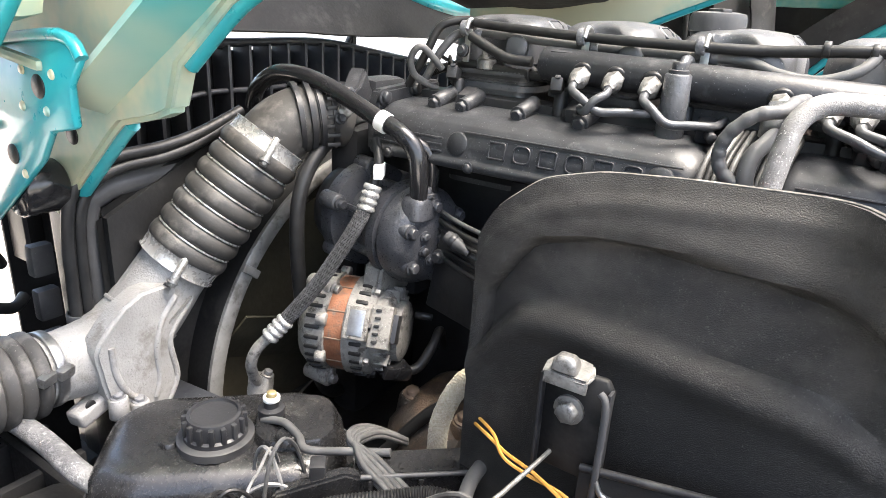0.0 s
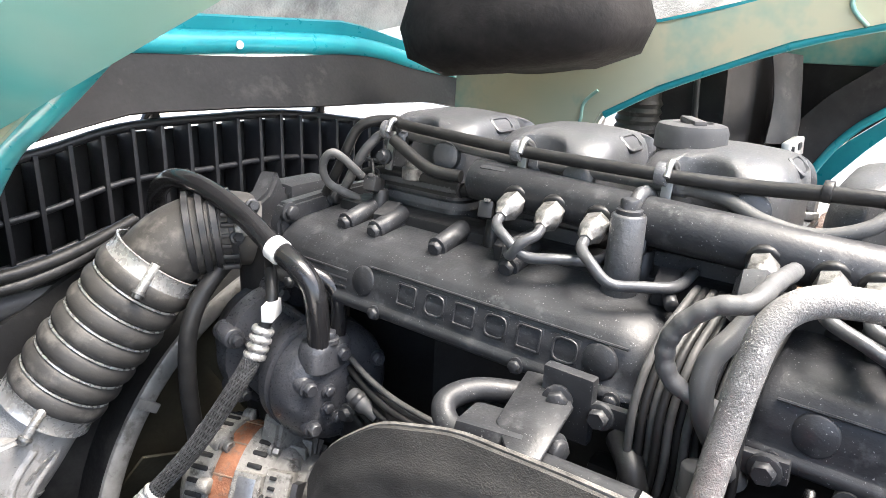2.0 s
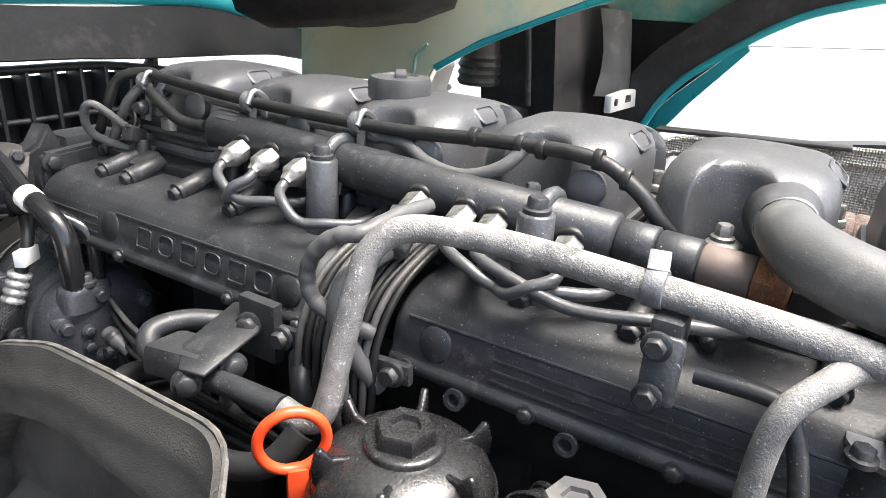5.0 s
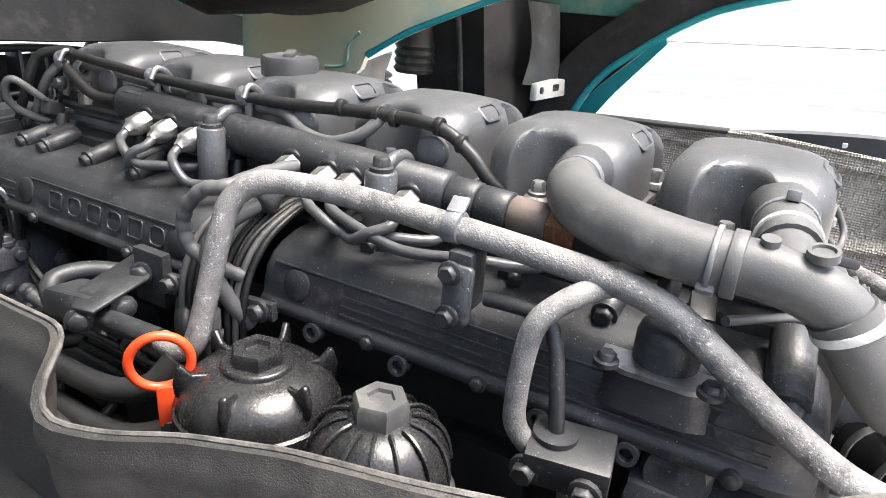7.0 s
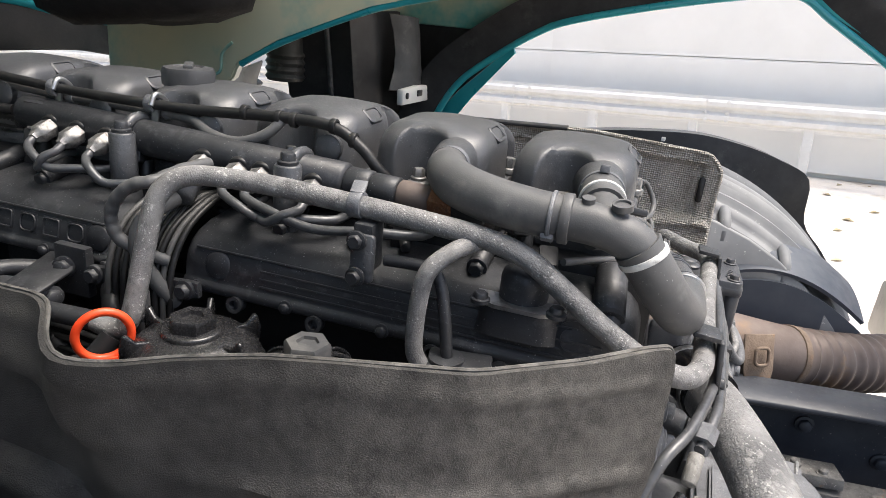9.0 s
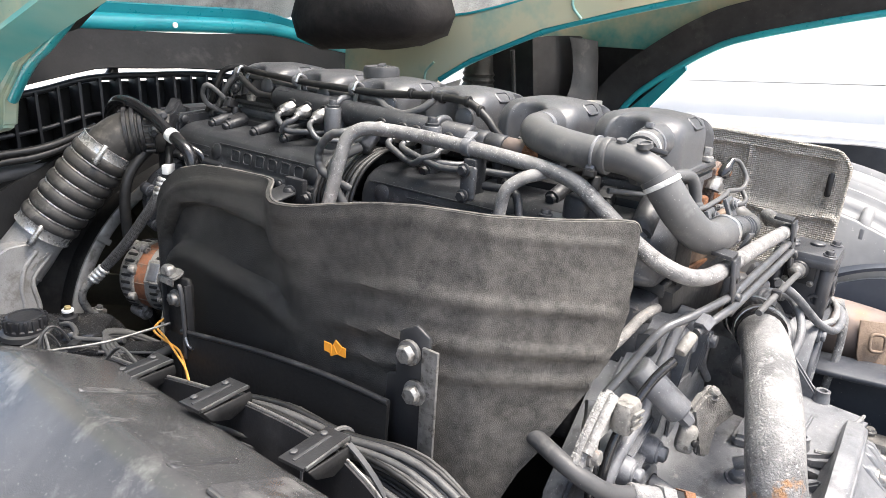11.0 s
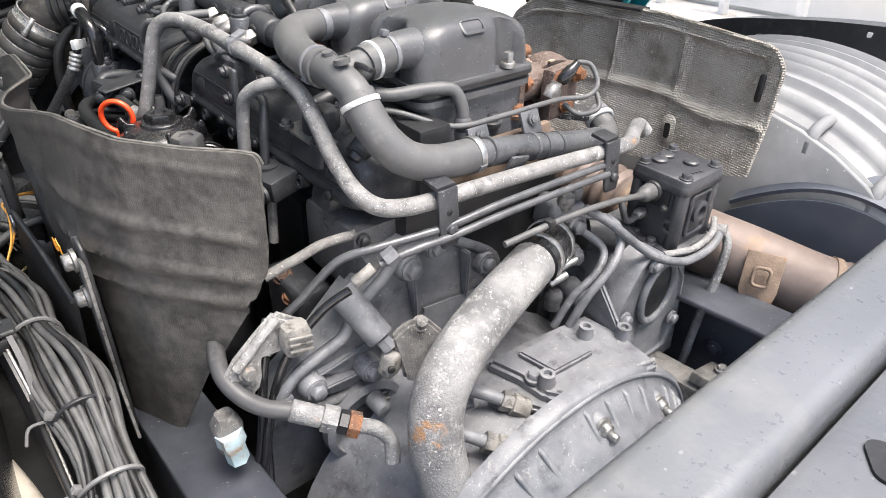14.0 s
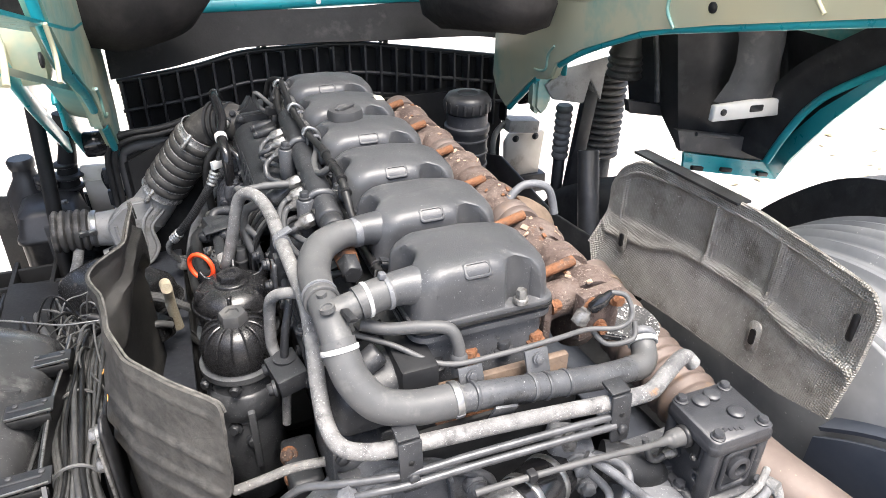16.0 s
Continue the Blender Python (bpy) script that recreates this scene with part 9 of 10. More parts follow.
    braided = mk("braided_sleeve", (0.36, 0.31, 0.22), (0.5, 0.45, 0.35), rough=0.7, scale=300, grain=2, bump=0.5)
    sleeve = part("sleeve_core", tube([V(*p) + V(0.018, 0.01, 0.042) for p in pts], 0.0098, 14, 10), braided, lo, "pale braided sleeve")
    part("sleeve_braid", braid([V(*p) + V(0.018, 0.01, 0.042) for p in pts], 0.0102, 16, 2.6, 0.0012, 14), braided, sleeve, kind="stuff")
    orange = mk("orange_wire_sheath", (0.6, 0.28, 0.05), (0.7, 0.36, 0.08), rough=0.5, bump=0.05)
    for dx, dz in ((0, 0), (0.006, 0.004)):
        part("thin_wire", tube([V(-0.37 + dx, 0.66, 1.285 + dz), V(-0.4, 0.63 - dx, 1.302 + dz), V(-0.42 - dx, 0.6, 1.308), V(-0.425, 0.57 + dx, 1.304 - dz), V(-0.43 + dx, 0.54, 1.294), V(-0.44, 0.5, 1.285 - dz), V(-0.46, 0.46, 1.27)], 0.0017, 6, 6), orange, lo, "thin orange wire")
    for i in range(8):
        q = 0.006 * (i % 4) - 0.009
        w = 0.005 * (i // 4)
        part("cable", tube([V(-0.3, 0.8 + q, 1.16 + w), V(-0.35, 0.8 + q, 1.2 + w), V(-0.39, 0.792 + q, 1.222 + w), V(-0.412, 0.78 + 0.4 * q, 1.228 + w), V(-0.422 + q, 0.75, 1.224 + w), V(-0.43 + q, 0.715, 1.218 + w), V(-0.45 + 1.4 * q, 0.67, 1.216 + w), V(-0.48 + q, 0.62, 1.21 + w)], 0.0036, 8, 6), CABLE, lo)
    conduit = spline([V(-0.5, 0.765, 1.212), V(-0.478, 0.735, 1.222), V(-0.452, 0.7, 1.228), V(-0.43, 0.672, 1.232), V(-0.42, 0.64, 1.232)], 26)
    part("conduit", tube(conduit, [0.0085 + 0.0013 * (k % 2) for k in range(len(conduit))], 10, 1, smooth=False), RUBBER, lo, "black corrugated conduit")
    part("pale_hose", tube([(-0.335, 0.66, 1.22), (-0.36, 0.652, 1.235), (-0.4, 0.645, 1.238), (-0.44, 0.63, 1.23), (-0.49, 0.6, 1.215)], 0.0075, 12, 6), HOSE, lo, "grey hose")
    lo.location += V(-0.018, -0.01, -0.042)
    b = thing("air_filter_box", (-0.74, 0.27, 0.9), "large black moulded plastic box with a round dimple", "box")
    prof = [(-0.95, 0.9), (-0.545, 0.9), (-0.548, 1.2), (-0.55, 1.272), (-0.5535, 1.29), (-0.56, 1.302), (-0.572, 1.311), (-0.61, 1.333), (-0.655, 1.356), (-0.668, 1.361), (-0.678, 1.361), (-0.69, 1.355), (-0.76, 1.31), (-0.95, 1.24)]

    def level(p):
        return p + V(0.07 * (p.y - 0.3), 0, 0.08 * (0.3 - p.y))

    rings = []
    for y, k, drop in ((-0.078, 0.86, 0.05), (-0.073, 0.92, 0.038), (-0.058, 0.962, 0.026), (-0.03, 0.986, 0.013), (0.005, 0.998, 0.005), (0.05, 1.0, 0.0), (0.15, 1.0, 0.0), (0.3, 1.0, 0.0), (0.5, 1.0, 0.0), (0.545, 0.985, 0.006), (0.565, 0.95, 0.016), (0.575, 0.9, 0.03)):
        rings.append([level(V(-0.95 + (x + 0.95) * k, y, z - drop * (1 if z > 1.2 else 0))) for x, z in prof])
    body = part("body", loft(rings), BOXBLACK, b)
    n = V(0.45, -0.06, 0.88).normalized()
    e = V(0, 1, 0.06).normalized()
    g = e.cross(n).normalized()
    o = level(V(-0.611, 0.022, 1.332))
    part("dimple", lathe([(0.04, -0.008), (0.0395, 0.002), (0.037, 0.0062), (0.033, 0.0066), (0.029, 0.0025), (0.027, 0.0016), (0.012, 0.0028), (0.004, 0.003)], o, n, 44), BOXBLACK, body, "round moulded dish")
    part("dimple_bar", tube([o + n * 0.0035 + e * 0.018 - g * 0.004, o + n * 0.005, o + n * 0.0035 - e * 0.018 + g * 0.004], 0.0034, 10, 5), BOXBLACK, body)
    for y, w, h, x0, x1 in ((0.092, 0.046, 0.005, -0.582, -0.665), (0.165, 0.014, 0.003, -0.6, -0.668), (0.36, 0.012, 0.003, -0.575, -0.66)):
        a, c = level(V(x0, y, 1.3165 + (x0 + 0.582) * -0.52)), level(V(x1, y, 1.361 + (x1 + 0.668) * -0.5))
        way = (c - a).normalized()
        m = basis((a + c) / 2 - n * 0.002, e, way)
        part("top_rib", prism(rounded(w, (c - a).length, 0.006, 4), h + 0.002, m, 0.0022, segs=3), BOXBLACK, body)
    part("seam", tube([level(V(-0.5495, y, 1.262)) for y in (-0.03, 0.1, 0.3, 0.5, 0.54)], 0.004, 8, 3), BOXBLACK, body)
    HOSE_LINE = [V(-0.79, -0.13, 1.468), V(-0.765, -0.13, 1.45), V(-0.74, -0.13, 1.432), V(-0.715, -0.13, 1.414), V(-0.692, -0.13, 1.398)]
    rh = thing("charging_hose", (-0.62, -0.12, 1.3), "black rubber hose with a corroded coupling behind the moulded box", "hose")
    hose = part("hose", tube([V(-0.9, -0.1, 1.4), V(-0.84, -0.125, 1.46)] + HOSE_LINE, 0.014, 16, 8), RUBBER, rh)
    part("coupling", lathe([(0.0165, 0), (0.0185, 0.003), (0.0185, 0.03), (0.0165, 0.034)], HOSE_LINE[-1], HOSE_LINE[-1] - HOSE_LINE[-2], 18), DIRTYALU, hose, "corroded yellowish coupling")
    part("crimp", lathe([(0.0145, 0.034), (0.016, 0.036), (0.016, 0.068), (0.013, 0.072), (0.013, 0.16)], HOSE_LINE[-1], HOSE_LINE[-1] - HOSE_LINE[-2], 18), DIRTYALU, hose)
    for k in range(9):
        q = HOSE_LINE[0].lerp(HOSE_LINE[3], 0.1 + 0.09 * k)
        part("print_bar", box(q + V(-0.002, -0.0095, 0.0105), (0.006, 0.0008, 0.006), (42, 0, 0), 0), WHITE, hose, "pale printed mark")
    # pale pipe at the lower left of the tank
    gp = thing("grey_pipe", (-0.62, 0.95, 1.1), "pale grey metal pipe running past the reservoir", "pipe")
    part("pipe", tube([(-0.6, 1.28, 1.12), (-0.58, 1.2, 1.12), (-0.577, 1.118, 1.12), (-0.58, 1.03, 1.115), (-0.565, 0.99, 1.11), (-0.53, 0.975, 1.105)], 0.013, 14, 6), WHITEPIPE, gp)
    # steering reservoir and beige bracket beyond
    sr = thing("steering_reservoir", (-0.6, 1.3, 1.0), "dark bottle-shaped reservoir with a cap", "reservoir")
    part("body", loft([[V(-0.6 + x, 1.2 + y, z) for x, y in rounded(w, d, 0.03, 6)] for w, d, z in ((0.15, 0.17, 0.95), (0.15, 0.17, 1.13), (0.16, 0.18, 1.135), (0.16, 0.18, 1.145), (0.15, 0.17, 1.15), (0.135, 0.15, 1.2), (0.1, 0.11, 1.212))]), PLASTIC, sr)
    part("bottle", lathe([(0.05, 0), (0.055, 0.02), (0.055, 0.16), (0.03, 0.2), (0.026, 0.23)], (-0.66, 1.33, 1.03), (0, 0, 1), 24), PLASTIC, sr)
    part("strap", box((-0.6, 1.112, 1.08), (0.02, 0.006, 0.2), (0, 0, 0), 0.002), FADED, sr)
    part("cap_screw", bolt((-0.56, 1.17, 1.21), (0, 0, 1), 0.008, 0.008), ZINC, sr)
    part("cap", lathe([(0.03, 0), (0.032, 0.02), (0.028, 0.026)], (-0.66, 1.33, 1.258), (0, 0, 1), 24, lobes=10, depth=0.06), PLASTIC, sr)
    sr.matrix_basis = ENGINE @ Matrix.Translation((-0.66, 1.53, 0.93))
    sr.scale = (1.15, 1.15, 1.15)


def build_cab():
    cab = thing("tilted_cab", (0.2, 1.5, 1.5), "underside of a teal truck cab tilted forward over the engine", "cab")
    # dark rubber skirt and teal cross beam above the grille
    def low(x):
        return float(np.interp(x, (-0.4, -0.25, -0.05, 0.19, 0.45, 0.72, 0.9), (1.5, 1.515, 1.558, 1.562, 1.548, 1.53, 1.5)))
    part("rubber_skirt", sheet(lambda u, v: (-0.42 + 1.32 * u, 1.435 + 0.06 * v, low(-0.42 + 1.32 * u) + (1.65 - low(-0.42 + 1.32 * u)) * v + 0.006 * math.sin(u * 9)), 40, 8, 0.006), SKIRT, cab)
    beam = part("cross_beam", tube([(-0.45, 1.51, 1.672), (-0.1, 1.51, 1.668), (0.4, 1.51, 1.667), (0.58, 1.505, 1.655), (0.72, 1.49, 1.625), (0.92, 1.48, 1.6)], 0.024, 12, 6), TEAL, cab)
    part("beam_hole", lathe([(0.008, 0), (0.008, 0.002), (0.005, 0.0025)], (0.197, 1.4855, 1.666), (0, -1, 0), 14), WHITE, beam, "pale plug in the beam")
    part("beam_flange", sheet(lambda u, v: (-0.45 + 1.35 * u, 1.53 - 0.015 * v, 1.68 + 0.035 * v - 0.09 * max(0, u - 0.72) * 3), 20, 3, 0.01), TEAL, cab)
    # upper reach is out of view, lengthened to shade the front bay
    part("floor_panel", sheet(lambda u, v: (-0.9 + 2.3 * u, 1.66 - 1.4 * v, 1.78 + 2.43 * v), 10, 10, 0.03), PRIMER, cab)
    part("insulation", sheet(lambda u, v: (-0.36 + 1.2 * u, 1.55 - 0.5 * v, 1.708 + 0.95 * v + 0.02 * math.sin(u * 7) * (1 - v) + 0.014 * noise.noise(V(u * 8, v * 6, 0))), 40, 24, 0.02), PAD, cab, "grey insulation fleece")
    part("insulation", sheet(lambda u, v: (0.84 + 0.32 * v, 1.4 - 1.5 * u, float(np.interp(1.4 - 1.5 * u, (-0.3, 0.45, 0.87, 1.4), (2.0, 1.84, 1.72, 1.68))) + 0.7 * v + 0.016 * noise.noise(V(u * 14, v * 5, 3))), 40, 20, 0.02), PAD, cab, "grey insulation fleece")
    part("pad_rivet", lathe([(0.012, 0), (0.012, 0.004), (0.005, 0.006)], (0.12, 1.46, 1.77), (0, -0.8, -0.5), 14), PLASTIC, cab)
    bag = lathe([(0.02, 0), (0.085, 0.012), (0.125, 0.05), (0.135, 0.1), (0.12, 0.17), (0.08, 0.24)], (0.57, 1.1, 1.622), (0, 0, 1), 40)
    for v in bag.verts:
        v.co = V(0.57 + (v.co.x - 0.57) * 1.05 - 0.25 * (v.co.y - 1.1), 1.1 + (v.co.y - 1.1) * 1.9, v.co.z + 0.035 * noise.noise(v.co * 8) + 0.9 * (v.co.y - 1.15) ** 2)
    part("hanging_cover", bag, BAG, cab, "oily black cloth cover")
    bag = lathe([(0.02, 0), (0.12, 0.02), (0.16, 0.08), (0.15, 0.18), (0.1, 0.3)], (-0.37, 1.25, 1.645), (0, -0.15, 1), 32)
    for v in bag.verts:
        v.co += V(0.55 * (v.co.x + 0.37), 0, 0.03 * noise.noise(v.co * 9) + 0.12 * abs(v.co.x + 0.37))
    part("hanging_cover", bag, BAG, cab, "oily black cloth cover")
    # side members: a box section rising to the rear, with its hinge leg
    edge = [(1.38, 1.62), (1.385, 1.42), (1.34, 1.36), (1.27, 1.335), (1.19, 1.405), (1.12, 1.465), (1.10, 1.48), (1.03, 1.497), (1.005, 1.507), (0.985, 1.55), (0.87, 1.615), (0.64, 1.71), (0.43, 1.765), (0.0, 1.865), (-0.3, 1.93)]
    near_edge = edge[:9] + [(0.985, 1.556), (0.905, 1.618), (0.83, 1.655), (0.72, 1.718), (0.62, 1.8), (0.56, 1.9)]
    upper = [(-0.3, 2.03), (0.0, 1.97), (0.45, 1.865), (0.87, 1.745), (1.1, 1.715), (1.38, 1.69)]
    for s in (-1, 1):
        x0 = 0.165 + s * 0.585
        mm = Matrix(((0, 0, s, x0), (1, 0, 0, 0), (0, 1, 0, 0), (0, 0, 0, 1)))
        low_edge = edge if s > 0 else near_edge
        web = part("side_member", prism(low_edge + (upper if s > 0 else [(0.6, 1.98), (0.87, 1.9), (1.1, 1.78), (1.38, 1.69)]), 0.03, mm, 0.006, segs=2), PRIMER, cab, "cream primed side member with teal overspray")
        part("member_edge", tube([(x0 + s * 0.012, y, z) for y, z in low_edge[9:]], 0.009, 10, 5), TEAL, web, "bright teal lower flange")
        part("leg_edge", tube([(x0 + s * 0.012, y, z) for y, z in edge[3:7]], 0.009, 10, 5), TEAL, web, "bright teal flange")
        part("inner_bead", tube([(x0 - s * 0.002, y, z) for y, z in ((1.0, 1.6), (1.03, 1.57), (1.035, 1.53), (1.06, 1.515), (1.1, 1.51))], 0.004, 8, 5), PRIMER, web)
        part("pressed_patch", prism(rounded(0.032, 0.05, 0.004, 3), 0.003, basis((x0 + s * 0.0285, 1.085, 1.535), (0, 1, -0.2), (0, 0.2, 1)), 0.001), PRIMER, web)
        part("leg_slot", cyl((x0 + s * 0.029, 1.2, 1.455), (x0 + s * 0.032, 1.2, 1.455), 0.012, 0.012, 18), RUBBER, web)
        outer = part("outer_flange", sheet(lambda u, v, s=s, x0=x0: (x0 + s * (0.03 + 0.05 * v), float(np.interp(u, (0, 0.5, 1), (1.12, 0.92, 0.2))) , float(np.interp(u, (0, 0.5, 1), (1.49, 1.62, 1.86))) + 0.02 * v), 16, 3, 0.01), FADEDTEAL, web, "teal and cream flange strip")
        part("upper_flange", sheet(lambda u, v, s=s, x0=x0: (x0 + s * (0.0 + 0.07 * v), float(np.interp(u, (0, 0.4, 1), (1.1, 0.87, -0.3))), float(np.interp(u, (0, 0.4, 1), (1.72, 1.75, 2.035))) + 0.004 * v), 16, 2, 0.006), TEAL, web, "teal upper flange")
        for y, z in ((0.55, 1.78), (0.2, 1.875)):
            part("seam_bead", tube([(x0 - s * 0.002, y, z + 0.05), (x0 - s * 0.003, y + 0.01, z), (x0 - s * 0.003, y - 0.02, z - 0.035)], 0.004, 8, 4), PRIMER, web)
            part("drain_plug", lathe([(0.011, 0), (0.011, 0.003), (0.006, 0.005)], (x0 - s * 0.001, y - 0.12, z + 0.025), (-s, 0, 0), 16), RUBBER, web, "black drain plug")
        hp = part("hinge_plate", prism([(1.24, 1.56), (1.08, 1.578), (1.045, 1.56), (1.07, 1.53), (1.07, 1.488), (1.12, 1.477), (1.15, 1.44), (1.22, 1.39), (1.29, 1.34), (1.34, 1.345), (1.345, 1.42), (1.3, 1.53)], 0.01, Matrix(((0, 0, s, x0 + s * 0.085), (1, 0, 0, 0), (0, 1, 0, 0), (0, 0, 0, 1))), 0.003), TEAL, cab, "teal pressed hinge plate with holes")
        for y, z, r in ((1.13, 1.525, 0.013), (1.21, 1.44, 0.012)):
            part("plate_hole", cyl((x0 + s * 0.094, y, z), (x0 + s * 0.0965, y, z), r, r, 18), RUBBER, hp)
        for y, z in ((1.1, 1.54), (1.16, 1.54), (1.17, 1.5), (1.12, 1.5), (1.24, 1.47), (1.19, 1.42)):
            part("spot_weld", cyl((x0 + s * 0.094, y, z), (x0 + s * 0.097, y, z), 0.006, 0.005, 12), PRIMER, hp)
        part("plate_lip", tube([(x0 + s * 0.092, y, z) for y, z in ((1.24, 1.562), (1.08, 1.58), (1.045, 1.56))], 0.007, 8, 4), TEAL, hp, "bright teal lip")
        part("plate_step", box((x0 + s * 0.096, 1.19, 1.555), (0.012, 0.15, 0.012), (6, 0, 0), 0.005), PRIMER, hp)
        part("bush", cyl((x0 + s * 0.03, 1.25, 1.385), (x0 + s * 0.085, 1.25, 1.385), 0.034, 0.034, 26), SHINY, cab, "black rubber hinge bush")
        part("floor_box", box((x0 + s * 0.2, 1.2, 1.66), (0.22, 0.24, 0.14), (0, 0, 0), 0.03), PRIMER, cab, "cream primed floor pressing")
    # wheel arch with liner and strut on the far side
    arch = [(0.678, 1.3), (0.65, 1.375), (0.608, 1.462), (0.565, 1.52), (0.525, 1.557), (0.45, 1.615), (0.36, 1.676), (0.26, 1.722), (0.02, 1.785), (-0.2, 1.83), (-0.31, 1.838), (-0.4, 1.785), (-0.56, 1.69), (-0.74, 1.58)]
    line = spline([(1.3, y, z) for y, z in arch], 5)
    lip = part("arch_lip", tube(line, 0.011, 10, 1, smooth=False), TEAL, cab, "teal wheel arch edge")
    n = len(line)
    def liner(u, v):
        i = min(n - 1, int(u * (n - 1)))
        p = line[i]
        c = V(1.3, 0.15, 1.2)
        d = (p - c)
        d.x = 0
        d.normalize()
        return p + d * (0.1 * v) + V(-0.04 * math.sin(v * 1.57), 0, 0)
    part("arch_liner", sheet(liner, n - 1, 6, 0.008), PLASTIC, cab, "black plastic arch liner")
    outer = lambda u, v: line[min(n - 1, int(u * (n - 1)))] + (line[min(n - 1, int(u * (n - 1)))] - V(1.3, 0.15, 1.2)).normalized() * (0.012 + 0.05 * v) + V(0.012, 0, 0)
    part("arch_skin", sheet(outer, n - 1, 3, 0.006), TEAL, cab, "teal outer skin")
    def between(low, high):
        n = len(low)
        def fn(u, v):
            a, b = [V(*[float(np.interp(u * (n - 1), range(n), [p[k] for p in row])) for k in range(3)]) for row in (low, high)]
            return a.lerp(b, v)
        return fn

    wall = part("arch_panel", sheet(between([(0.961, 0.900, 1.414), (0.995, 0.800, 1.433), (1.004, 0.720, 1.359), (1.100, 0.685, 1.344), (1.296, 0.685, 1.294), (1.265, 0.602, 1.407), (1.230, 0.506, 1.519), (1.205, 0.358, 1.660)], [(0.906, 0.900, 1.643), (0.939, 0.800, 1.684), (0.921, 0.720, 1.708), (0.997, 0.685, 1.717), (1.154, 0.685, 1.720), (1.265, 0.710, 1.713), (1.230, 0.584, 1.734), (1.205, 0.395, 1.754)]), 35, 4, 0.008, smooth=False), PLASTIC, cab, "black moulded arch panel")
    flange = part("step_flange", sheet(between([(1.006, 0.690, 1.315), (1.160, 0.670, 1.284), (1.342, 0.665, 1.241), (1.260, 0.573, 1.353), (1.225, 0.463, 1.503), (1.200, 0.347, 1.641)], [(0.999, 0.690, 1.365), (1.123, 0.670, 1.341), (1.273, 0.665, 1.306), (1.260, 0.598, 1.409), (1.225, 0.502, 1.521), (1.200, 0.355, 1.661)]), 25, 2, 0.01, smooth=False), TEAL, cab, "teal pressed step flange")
    for p in ((1.024, 0.658, 1.329), (1.130, 0.658, 1.308), (1.272, 0.658, 1.273)):
        part("flange_slot", box(p, (0.04, 0.012, 0.012), (0, 12, 0), 0.003), RUBBER, flange)
    part("panel_step", sheet(between([(0.956, 0.660, 1.390), (1.253, 0.660, 1.319)], [(0.935, 0.660, 1.447), (1.220, 0.660, 1.388)]), 2, 2, 0.02, smooth=False), FADED, wall)
    part("panel_rib", sheet(between([(0.866, 0.780, 1.466), (0.975, 0.780, 1.443)], [(0.856, 0.780, 1.500), (0.964, 0.780, 1.475)]), 2, 2, 0.02, smooth=False), PLASTIC, wall)
    part("panel_rib", tube([(0.905, 0.775, 1.670), (0.928, 0.775, 1.582), (0.948, 0.775, 1.488)], 0.007, 8, 3), FADED, wall)
    part("panel_bead", tube([(0.993, 0.655, 1.432), (1.048, 0.655, 1.423), (1.109, 0.655, 1.408)], 0.006, 8, 4), FADED, wall)
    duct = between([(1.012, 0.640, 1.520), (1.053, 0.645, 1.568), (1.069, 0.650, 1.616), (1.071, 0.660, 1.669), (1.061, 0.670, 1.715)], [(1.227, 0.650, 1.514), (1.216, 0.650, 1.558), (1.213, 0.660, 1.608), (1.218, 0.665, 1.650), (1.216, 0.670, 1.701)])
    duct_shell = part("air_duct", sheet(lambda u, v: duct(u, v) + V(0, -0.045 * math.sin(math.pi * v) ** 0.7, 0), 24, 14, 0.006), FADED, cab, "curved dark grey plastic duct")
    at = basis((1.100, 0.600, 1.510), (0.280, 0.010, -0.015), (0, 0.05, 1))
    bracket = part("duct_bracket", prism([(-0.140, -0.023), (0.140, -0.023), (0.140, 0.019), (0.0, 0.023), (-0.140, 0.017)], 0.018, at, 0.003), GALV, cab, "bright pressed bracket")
    part("bracket_slot", prism(rounded(0.045, 0.017, 0.004, 3), 0.005, at @ Matrix.Translation((0.0, 0.002, 0.0155)), 0.001), PLASTIC, bracket)
    for q in (-0.112, 0.093):
        part("bracket_rivet", prism(rounded(0.017, 0.017, 0.0084, 4), 0.008, at @ Matrix.Translation((q, 0.0, 0.015)), 0.001), PLASTIC, bracket)
    # the arch's inner parts fit the last camera view and are scaled away from it
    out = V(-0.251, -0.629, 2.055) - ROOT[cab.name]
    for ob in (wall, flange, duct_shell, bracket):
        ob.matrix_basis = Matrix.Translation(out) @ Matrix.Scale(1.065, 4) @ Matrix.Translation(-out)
    part("hinge_block", prism([(0.755, 1.608), (0.755, 1.473), (0.756, 1.383), (0.782, 1.354), (0.819, 1.387), (0.816, 1.477), (0.843, 1.595)], 0.05, basis((0, 1.15, 0), (1, 0, 0), (0, 0, 1)), 0.012, segs=2), PRIMER, cab, "cream and teal hinge pressing")
    part("hinge_shield", prism([(0.784, 1.459), (0.814, 1.412), (0.930, 1.386), (0.944, 1.461), (0.992, 1.390), (0.996, 1.473), (1.032, 1.532), (0.853, 1.504)], 0.012, basis((0, 1.1, 0), (1, 0, 0), (0, 0, 1)), 0.004), ALU, cab, "pale bent bracket")
    part("spring_sleeve", lathe([(0.05, 0), (0.056, 0.01), (0.05, 0.02), (0.056, 0.03), (0.05, 0.04), (0.056, 0.05), (0.05, 0.06), (0.056, 0.07), (0.05, 0.08), (0.05, 0.14)], (1.0, 1.0, 1.49), (0, 0, 1), 24), BELLOWS, cab, "ribbed black sleeve")
